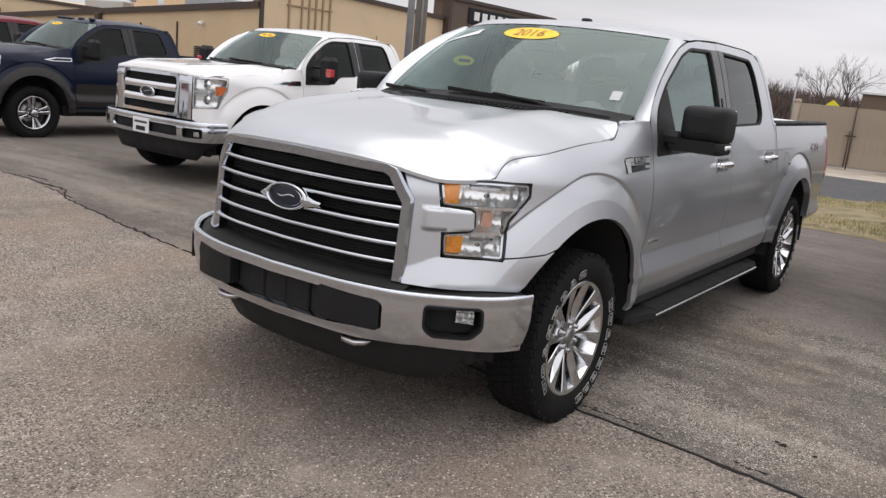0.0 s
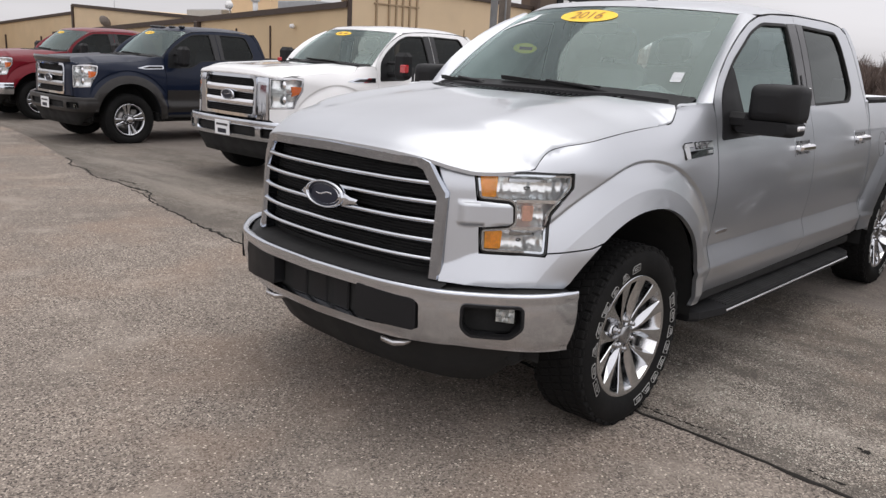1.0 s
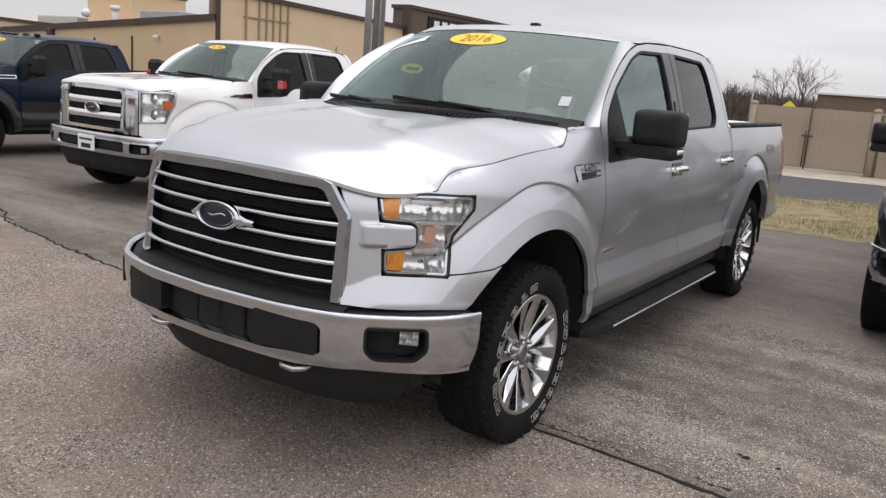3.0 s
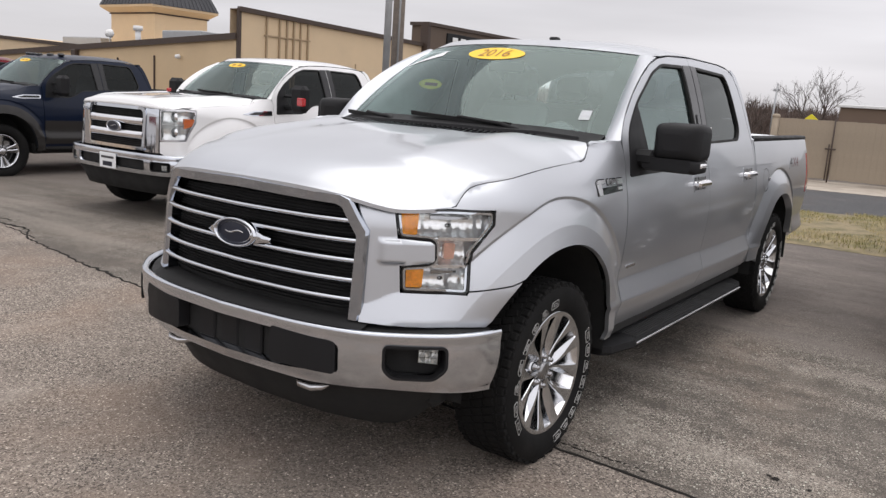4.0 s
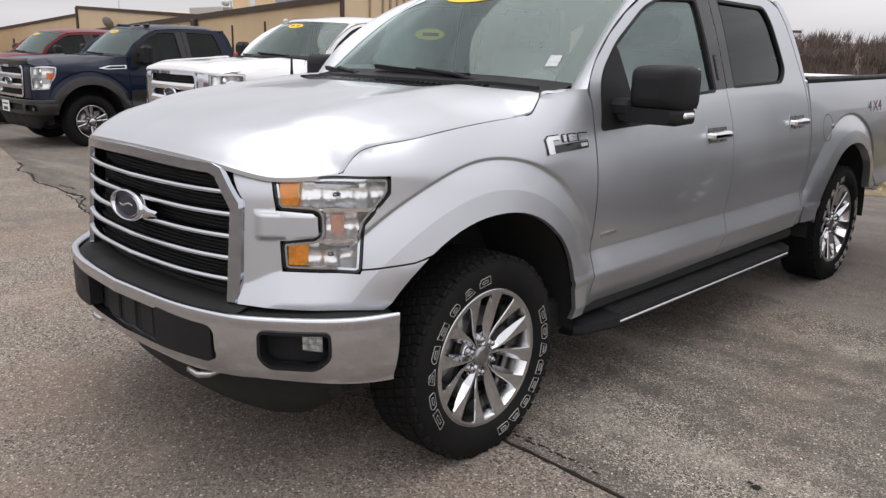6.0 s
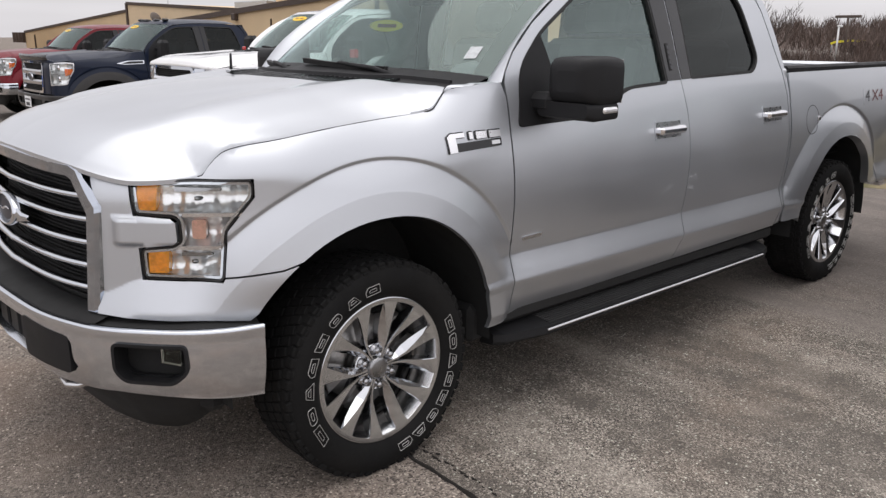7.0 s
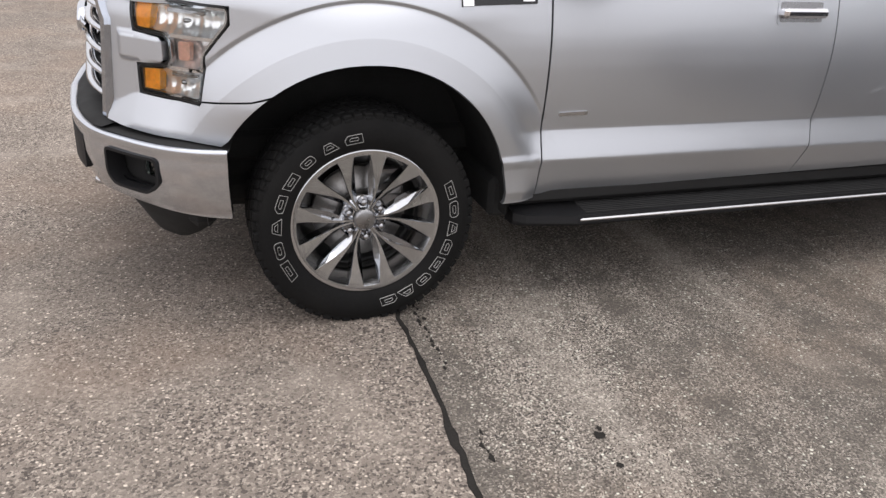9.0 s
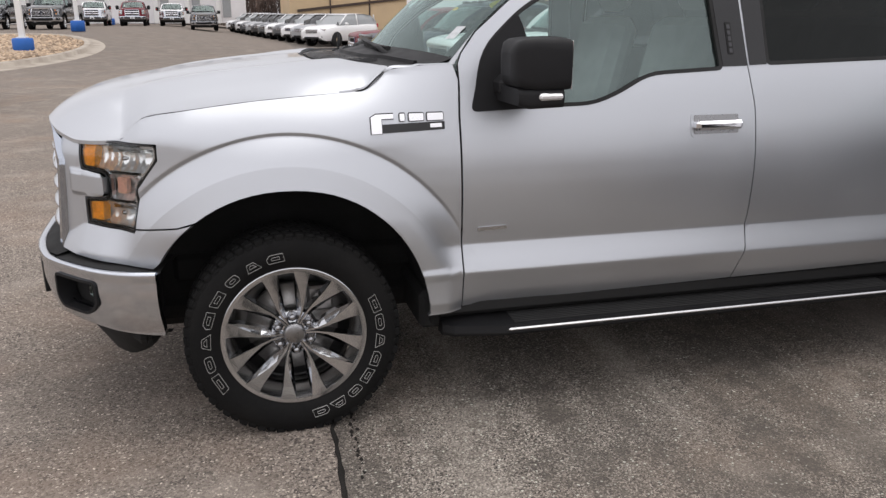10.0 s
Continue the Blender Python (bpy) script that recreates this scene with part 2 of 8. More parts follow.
def inside(loops, p):
    """Even-odd test of points against loops."""
    hit = np.zeros(len(p), bool)
    for loop in loops:
        a = np.asarray(loop, float)
        b = np.roll(a, -1, axis=0)
        for (x0, y0), (x1, y1) in zip(a, b):
            if y0 != y1:
                cross = ((y0 > p[:, 1]) != (y1 > p[:, 1])) & (p[:, 0] < (x1 - x0) * (p[:, 1] - y0) / (y1 - y0) + x0)
                hit ^= cross
    return hit


def dense(loop, step):
    """A closed loop with points no further apart than step."""
    out = []
    a = np.asarray(loop, float)
    for p, q in zip(a, np.roll(a, -1, axis=0)):
        n = max(1, int(math.ceil(np.hypot(*(q - p)) / step)))
        out += [p + (q - p) * k / n for k in range(n)]
    return np.array(out)


def rounded(pts, r, n=4):
    """A polygon with its corners rounded to about r; a point may carry its own radius as a third number."""
    out = []
    k = len(pts)
    for i in range(k):
        a, p, b = (Vector(pts[(i + j) % k][:2]) for j in (-1, 0, 1))
        own = pts[i][2] if len(pts[i]) > 2 else r
        u, v = a - p, b - p
        d = min(own, u.length * 0.45, v.length * 0.45)
        if d < 1e-5:
            out.append(tuple(p))
            continue
        s, e = p + u.normalized() * d, p + v.normalized() * d
        out += [tuple((1 - t) ** 2 * s + 2 * t * (1 - t) * p + t * t * e) for t in (j / n for j in range(n + 1))]
    return out


class Geo:
    """Vertices and faces that grow into one mesh."""

    def __init__(self):
        self.v, self.f, self.flat, self.n = [], [], [], {}

    def add(self, verts, faces, flat=False):
        o = len(self.v)
        self.v += [tuple(map(float, p)) for p in verts]
        self.f += [tuple(o + i for i in f) for f in faces]
        self.flat += [flat] * len(faces)
        return self

    def join(self, other, m=None):
        verts = [m @ Vector(p) for p in other.v] if m else other.v
        o = len(self.v)
        if not m:
            self.n.update({o + i: q for i, q in other.n.items()})
        self.v += [tuple(p) for p in verts]
        self.f += [tuple(o + i for i in f) for f in other.f]
        self.flat += other.flat
        return self

    def mirrored(self):
        g = Geo()
        g.v = [(-x, y, z) for x, y, z in self.v]
        g.f = [f[::-1] for f in self.f]
        g.flat = list(self.flat)
        g.n = {i: (-a, b, c) for i, (a, b, c) in self.n.items()}
        return g

    def box(self, x0, x1, y0, y1, z0, z1, r=0.0, m=None):
        """A box with chamfered edges."""
        r = min(r, (x1 - x0) * 0.45, (y1 - y0) * 0.45, (z1 - z0) * 0.45)
        if r <= 0:
            v = [(x, y, z) for x in (x0, x1) for y in (y0, y1) for z in (z0, z1)]
            f = [(0, 1, 3, 2), (4, 6, 7, 5), (0, 4, 5, 1), (2, 3, 7, 6), (0, 2, 6, 4), (1, 5, 7, 3)]
        else:
            v, f = [], []
            idx = {}
            for i, (x, sx) in enumerate(((x0, 1), (x1, -1))):
                for j, (y, sy) in enumerate(((y0, 1), (y1, -1))):
                    for k, (z, sz) in enumerate(((z0, 1), (z1, -1))):
                        for a in range(3):
                            idx[i, j, k, a] = len(v)
                            v.append((x + sx * r * (a != 0), y + sy * r * (a != 1), z + sz * r * (a != 2)))
            for i in (0, 1):
                q = [idx[i, j, k, 0] for j, k in ((0, 0), (0, 1), (1, 1), (1, 0))]
                f.append(q if i == 0 else q[::-1])
                q = [idx[j, i, k, 1] for j, k in ((0, 0), (1, 0), (1, 1), (0, 1))]
                f.append(q if i == 0 else q[::-1])
                q = [idx[j, k, i, 2] for j, k in ((0, 0), (0, 1), (1, 1), (1, 0))]
                f.append(q if i == 0 else q[::-1])
            for i in (0, 1):
                for j in (0, 1):
                    odd = i ^ j
                    q = [idx[i, j, 0, 0], idx[i, j, 1, 0], idx[i, j, 1, 1], idx[i, j, 0, 1]]
                    f.append(q if odd else q[::-1])
                    q = [idx[i, 0, j, 0], idx[i, 1, j, 0], idx[i, 1, j, 2], idx[i, 0, j, 2]]
                    f.append(q[::-1] if odd else q)
                    q = [idx[0, i, j, 1], idx[1, i, j, 1], idx[1, i, j, 2], idx[0, i, j, 2]]
                    f.append(q if odd else q[::-1])
            for i in (0, 1):
                for j in (0, 1):
                    for k in (0, 1):
                        q = [idx[i, j, k, a] for a in range(3)]
                        f.append(q[::-1] if (i ^ j ^ k) == 0 else q)
        if m:
            v = [m @ Vector(p) for p in v]
        return self.add(v, f, True)

    def lathe(self, profile, n=48, axis="x", m=None, closed=False):
        """Turns (r, a) points round an axis; a runs along it."""
        v, f = [], []
        k = len(profile)
        for i in range(n):
            c, s = math.cos(2 * math.pi * i / n), math.sin(2 * math.pi * i / n)
            for r, a in profile:
                v.append({"x": (a, r * c, r * s), "y": (r * s, a, r * c), "z": (r * c, r * s, a)}[axis])
        for i in range(n):
            for j in range(k if closed else k - 1):
                f.append((i * k + j, i * k + (j + 1) % k, (i + 1) % n * k + (j + 1) % k, (i + 1) % n * k + j))
        if m:
            v = [m @ Vector(p) for p in v]
        return self.add(v, f)

    def tube(self, pts, radius, n=8, caps=True):
        """A round bar along points; radius may be a list."""
        p = [Vector(q) for q in pts]
        rad = radius if isinstance(radius, (list, tuple)) else [radius] * len(p)
        v, f = [], []
        side = None
        for i, q in enumerate(p):
            d = (p[min(i + 1, len(p) - 1)] - p[max(i - 1, 0)]).normalized()
            if side is None:
                side = d.cross(Vector((0, 0, 1)) if abs(d.z) < 0.9 else Vector((1, 0, 0))).normalized()
            side = (side - d * side.dot(d)).normalized()
            up = d.cross(side)
            for k in range(n):
                a = 2 * math.pi * k / n
                v.append(q + (side * math.cos(a) + up * math.sin(a)) * rad[i])
        for i in range(len(p) - 1):
            for k in range(n):
                f.append((i * n + k, i * n + (k + 1) % n, (i + 1) * n + (k + 1) % n, (i + 1) * n + k))
        if caps:
            f += [tuple(range(n))[::-1], tuple((len(p) - 1) * n + k for k in range(n))]
        return self.add(v, f)

    def sweep(self, pts, section, up=(0, 0, 1), flat=True):
        """A section of (out, up) points swept along points; out is to the right of the way."""
        p = [Vector(q) for q in pts]
        v, f = [], []
        k = len(section)
        for i, q in enumerate(p):
            d = (p[min(i + 1, len(p) - 1)] - p[max(i - 1, 0)]).normalized()
            out = d.cross(Vector(up)).normalized()
            top = out.cross(d)
            v += [q + out * a + top * b for a, b in section]
        for i in range(len(p) - 1):
            for j in range(k):
                f.append((i * k + j, i * k + (j + 1) % k, (i + 1) * k + (j + 1) % k, (i + 1) * k + j))
        if flat:
            f += [tuple(range(k))[::-1], tuple((len(p) - 1) * k + j for j in range(k))]
        return self.add(v, f, flat)

    def loft(self, rows, flip=False):
        """A skin over rows of points, all of one length."""
        k = len(rows[0])
        v = [p for r in rows for p in r]
        f = []
        for i in range(len(rows) - 1):
            for j in range(k - 1):
                q = (i * k + j, i * k + j + 1, (i + 1) * k + j + 1, (i + 1) * k + j)
                f.append(q[::-1] if flip else q)
        return self.add(v, f)

    def prism(self, outline, to, depth):
        """A flat plate: outline of 2D points, to(u, v, d) gives the place at depth d behind the face."""
        k = len(outline)
        v = [to(u, w, 0) for u, w in outline] + [to(u, w, depth) for u, w in outline]
        f = [tuple(range(k)), tuple(range(2 * k - 1, k - 1, -1))] + [(i, k + i, k + (i + 1) % k, (i + 1) % k) for i in range(k)]
        return self.add(v, f, True)

    def surface(self, loops, to, step=0.04, rim=0.02, down=False, rows=None):
        """A shaped panel: loops in 2D (later ones are holes), to(u, v) maps arrays of them into space; its edges turn in by rim."""
        edge = [dense(l, step) for l in loops]
        pts, con = [], []
        for e in edge:
            o = len(pts)
            pts += list(e)
            con += [(o + i, o + (i + 1) % len(e)) for i in range(len(e))]
        b = np.array(pts)
        lo, hi = b.min(0), b.max(0)
        nu, nv = (max(2, int(round(w / step))) for w in hi - lo)
        uu, vv = np.meshgrid(np.linspace(lo[0], hi[0], nu + 1)[1:-1], np.linspace(lo[1], hi[1], nv + 1)[1:-1])
        grid = np.c_[uu.ravel(), vv.ravel()]
        if len(grid):
            grid = grid[inside(edge, grid)]
        if len(grid):
            near = np.min(np.hypot(grid[:, None, 0] - b[None, :, 0], grid[:, None, 1] - b[None, :, 1]), axis=1)
            grid = grid[near > 0.5 * step]
        if rows is not None and len(rows):
            rows, skip = np.asarray(rows[0], float), rows[1]
            grid = grid[~skip(grid[:, 0], grid[:, 1])] if len(grid) else grid
            rows = rows[inside(edge, rows)]
            near = np.min(np.hypot(rows[:, None, 0] - b[None, :, 0], rows[:, None, 1] - b[None, :, 1]), axis=1)
            rows = rows[near > 0.004]
            if len(rows) and len(grid):
                near = np.concatenate([np.min(np.hypot(g[:, None, 0] - rows[None, :, 0], g[:, None, 1] - rows[None, :, 1]), axis=1) for g in np.array_split(grid, 1 + len(grid) // 500)])
                grid = grid[near > 0.55 * step]
            grid = np.concatenate([grid, rows]) if len(grid) else rows
        every = [Vector(p) for p in pts] + [Vector(p) for p in grid]
        out = geometry.delaunay_2d_cdt(every, con, [], 0, 1e-6)
        p2 = np.array([tuple(p) for p in out[0]])
        tri = [t for t in out[2]]
        mid = np.array([p2[list(t)].mean(0) for t in tri])
        keep = inside(edge, mid)
        tri = [t for t, k in zip(tri, keep) if k]
        e = 3e-3
        place = np.array(to(p2[:, 0], p2[:, 1])).T
        du = np.array(to(p2[:, 0] + e, p2[:, 1])).T - np.array(to(p2[:, 0] - e, p2[:, 1])).T
        dv = np.array(to(p2[:, 0], p2[:, 1] + e)).T - np.array(to(p2[:, 0], p2[:, 1] - e)).T
        nrm = np.cross(du, dv)
        nrm /= np.maximum(np.linalg.norm(nrm, axis=1, keepdims=True), 1e-9)
        used = {}
        for t in tri:
            for i in range(3):
                a, c = t[i], t[(i + 1) % 3]
                used[a, c] = True
        o = len(self.v)
        self.n.update({o + i: tuple(map(float, q)) for i, q in enumerate(nrm)})
        self.v += [tuple(map(float, q)) for q in place]
        self.f += [tuple(o + i for i in t) for t in tri]
        self.flat += [False] * len(tri)
        if rim:
            border = [k for k in used if (k[1], k[0]) not in used]
            ids = sorted({i for k in border for i in k})
            at = {i: n for n, i in enumerate(ids)}
            o = len(self.v)
            for i in ids:
                self.v.append(tuple(place[i]))
            for i in ids:
                self.v.append(tuple(place[i] - (np.array((0, 0, 1)) if down else nrm[i]) * rim))
            n = len(ids)
            for a, c in border:
                self.f.append((o + at[c], o + at[a], o + n + at[a], o + n + at[c]))
                self.flat.append(False)
        return self

    def mesh(self, name, smooth_all=True):
        me = bpy.data.meshes.new(name)
        me.from_pydata(self.v, [], self.f)
        me.polygons.foreach_set("use_smooth", [not f for f in self.flat])
        me.update()
        if self.n and smooth_all and not any(self.flat):
            own = [tuple(v.normal) for v in me.vertices]
            for i, q in self.n.items():
                if sum(a * b for a, b in zip(q, own[i])) > 0.3:
                    own[i] = q
            me.normals_split_custom_set_from_vertices(own)
        return me


def part(name, geo, mat, parent=None, label="", at=None):
    """Links a shape as ONE mesh object, under a thing or a part."""
    me = geo if isinstance(geo, bpy.types.Mesh) else geo.mesh(name)
    if mat and not me.materials:
        me.materials.append(mat)
    ob = new(name, me)
    if parent:
        ob.parent = parent
    if at:
        ob.matrix_basis = at
    if label:
        tagged(ob, label)
    return ob


def thing(name, label, category, at=None, group="", kind=""):
    ob = new(name)
    ob.empty_display_size = 0.2
    if at:
        ob.matrix_basis = at
    return tagged(ob, label, category, group, kind)


def text_geo(body, size, to):
    """Letters of the built-in font, laid by to(u, v) -> place."""
    cu = bpy.data.curves.new("letters", "FONT")
    cu.body, cu.size, cu.align_x, cu.align_y, cu.resolution_u = body, size, "CENTER", "CENTER", 3
    ob = new("letters", cu)
    me = bpy.data.meshes.new_from_object(ob.evaluated_get(bpy.context.evaluated_depsgraph_get()))
    g = Geo().add([to(v.co.x, v.co.y) for v in me.vertices], [tuple(p.vertices) for p in me.polygons])
    bpy.data.objects.remove(ob)
    bpy.data.curves.remove(cu)
    bpy.data.meshes.remove(me)
    return g

# ---- pickup trucks ----
HUB, AXLES = 0.393, (0.0, 3.683)
REAR = [(0.990, 0.62), (0.995, 1.4), (0.997, 2.2), (0.992, 3.0), (0.985, 3.9), (0.972, 4.6), (0.955, 4.87)]
# style A: the half-ton truck; style B: the heavier trucks of the row
PLAN_A = Plan([(0, -0.915), (0.3, -0.895), (0.55, -0.835), (0.68, -0.735), (0.80, -0.61), (0.895, -0.475), (0.948, -0.33), (0.970, -0.15), (0.980, 0.1)] + REAR)
PLAN_B = Plan([(0, -0.99), (0.35, -0.975), (0.62, -0.935), (0.80, -0.855), (0.92, -0.73), (0.972, -0.55), (0.985, -0.30), (0.988, 0.1)] + REAR)
BUMP_A = Plan([(0, -0.985), (0.35, -0.962), (0.62, -0.895), (0.80, -0.770), (0.92, -0.635), (0.962, -0.545), (0.980, -0.47)])
BUMP_B = Plan([(0, -1.10), (0.45, -1.08), (0.75, -1.02), (0.92, -0.90), (0.99, -0.72), (1.0, -0.50)])
TOP_A = Curve([(-0.75, 1.115), (-0.60, 1.131), (-0.580, 1.134), (-0.555, 1.172), (-0.525, 1.203), (-0.50, 1.214), (-0.38, 1.233), (-0.13, 1.262), (0.10, 1.279), (0.28, 1.293), (0.36, 1.34), (0.42, 1.372), (0.65, 1.380)])
CURL_A = Curve([(-0.75, 1.115), (-0.60, 1.140), (-0.50, 1.190), (-0.13, 1.243), (0.28, 1.283), (0.65, 1.315)])
CURL_B = Curve([(-0.85, 1.215), (-0.5, 1.255), (-0.1, 1.285), (0.3, 1.305), (0.65, 1.32)])
TOP_B = Curve([(-0.85, 1.215), (-0.5, 1.255), (-0.1, 1.285), (0.3, 1.305), (0.40, 1.35), (0.48, 1.375), (0.65, 1.380)])
DOOR = Curve([(0.44, -0.052), (0.50, -0.026), (0.555, -0.0065), (0.580, 0.0030), (0.592, 0.0068), (0.597, 0.0078), (0.602, 0.0068), (0.62, 0.001), (0.66, -0.0130), (0.690, -0.0225), (0.700, -0.0253), (0.7035, -0.0262), (0.708, -0.0261), (0.72, -0.0245), (0.76, -0.0180), (0.80, -0.0125), (0.85, -0.0070), (0.90, -0.0030), (0.95, -0.0010), (1.0, -0.0018), (1.05, -0.0052), (1.10, -0.0112),
              (1.14, -0.0175), (1.18, -0.0250), (1.25, -0.0395), (1.31, -0.0540), (1.36, -0.0675), (1.42, -0.085), (1.60, -0.134), (1.78, -0.193), (1.86, -0.228), (1.92, -0.27)])


def side_offset(style, y, z):
    """How far the body stands out from the plan curve."""
    top = (CURL_A if style == "A" else CURL_B)(y)
    wide = 0.07 + 0.13 * smooth(-0.55, 0.0, y)
    curl = np.clip((z - (top - wide)) / wide, 0, 1.3)
    fender = -(0.014 + 0.082 * smooth(-0.75, 0.25, y)) * curl ** 2.0 - 0.05 * np.clip(z - 0.72, 0, 1) * smooth(-0.25, -0.6, y) - 0.02 * smooth(0.62, 0.48, z)
    # the doors' section, which starts at the arch along the sill
    out = fender + (DOOR(z) - fender) * np.maximum(smooth(0.18, 0.62, y), smooth(0.92, 0.74, z) * smooth(0.26, 0.46, y))
    for hub in AXLES:
        r = np.hypot(y - hub, (z - 0.40) * 0.985)
        lip = -0.011 * smooth(0.750, 0.735, r) + 0.036 * np.clip((0.735 - r) / 0.100, 0, 1) + 0.018 * np.clip((0.634 - r) / 0.085, 0, 1)
        lip = lip * (0.35 + 0.65 * smooth(0.50, 0.85, z))
        behind = smooth(0.20, 0.40, y - hub) * smooth(0.92, 0.66, z) * smooth(0.59, 0.69, r) if hub == 0.0 else 0.0
        lip = lip * (1 - 0.85 * behind)
        if hub == 0.0:
            lip = lip * smooth(-0.66, -0.50, y)
        base = np.where(np.abs(y - hub) < 0.8, np.clip(0.0 - out, 0, 0.035) * smooth(0.78, 0.66, r) * smooth(1.12, 0.98, z) * smooth(-0.66, -0.50, y) * (1 - 0.8 * behind), 0)
        out = out + lip + base
    return out


def side_map(style):
    plan = PLAN_A if style == "A" else PLAN_B

    def to(s, z):
        x, y, nx, ny = plan.at(s)
        d = side_offset(style, y, z)
        return x + nx * d, y + ny * d, np.asarray(z, float) + 0 * x
    return plan, to


def side_x(y, z):
    return float(PLAN_A.at(PLAN_A.by_y(y))[0] + side_offset("A", np.array(y), np.array(z)))


def arch(hub, a0, a1, n=26):
    """The wheel arch's edge as (y, z), by angle from the rear horizontal."""
    out = []
    for i in range(n + 1):
        a = radians(a0 + (a1 - a0) * i / n)
        c, s = math.cos(a), math.sin(a)
        out.append((hub + 0.525 * math.copysign(abs(c) ** 0.92, c), 0.400 + (0.563 if s > 0 else 0.53) * s))
    return out


# the line between the door frames and the roof, (y, z) from the foot of the pillar to the cab's rear
GAP = [(0.635, 1.385), (0.665, 1.43), (0.725, 1.505), (0.86, 1.615), (1.02, 1.712), (1.18, 1.785), (1.32, 1.825), (1.50, 1.848), (1.90, 1.864), (2.40, 1.862), (2.62, 1.845), (2.72, 1.80), (2.78, 1.70), (2.86, 1.50), (2.915, 1.38)]


def along(pts, n):
    """n points at even spacing along a polyline, smoothed."""
    p = np.array(pts, float)
    c = np.concatenate([[0], np.cumsum(np.linalg.norm(np.diff(p, axis=0), axis=1))])
    t = np.linspace(0, c[-1], n)
    return np.array([Curve(np.c_[c, p[:, k]])(t) for k in range(p.shape[1])]).T


def wind(u, v, lift=0.0):
    """The windshield: u from -1 to 1 across, v from 0 at the cowl to 1 at the roof."""
    k = np.abs(u) ** 2.1
    a = np.array([0.830 * u, 0.43 + 0.20 * k, 1.350 + 0.022 * k])
    b = np.array([0.702 * u, 1.00 + 0.27 * k, 1.850 - 0.022 * k])
    n = np.array([0.25 * u, -0.62, 0.78]) / math.sqrt(0.9929)
    return a + (b - a) * v + n * (0.028 * math.sin(math.pi * v) + lift)


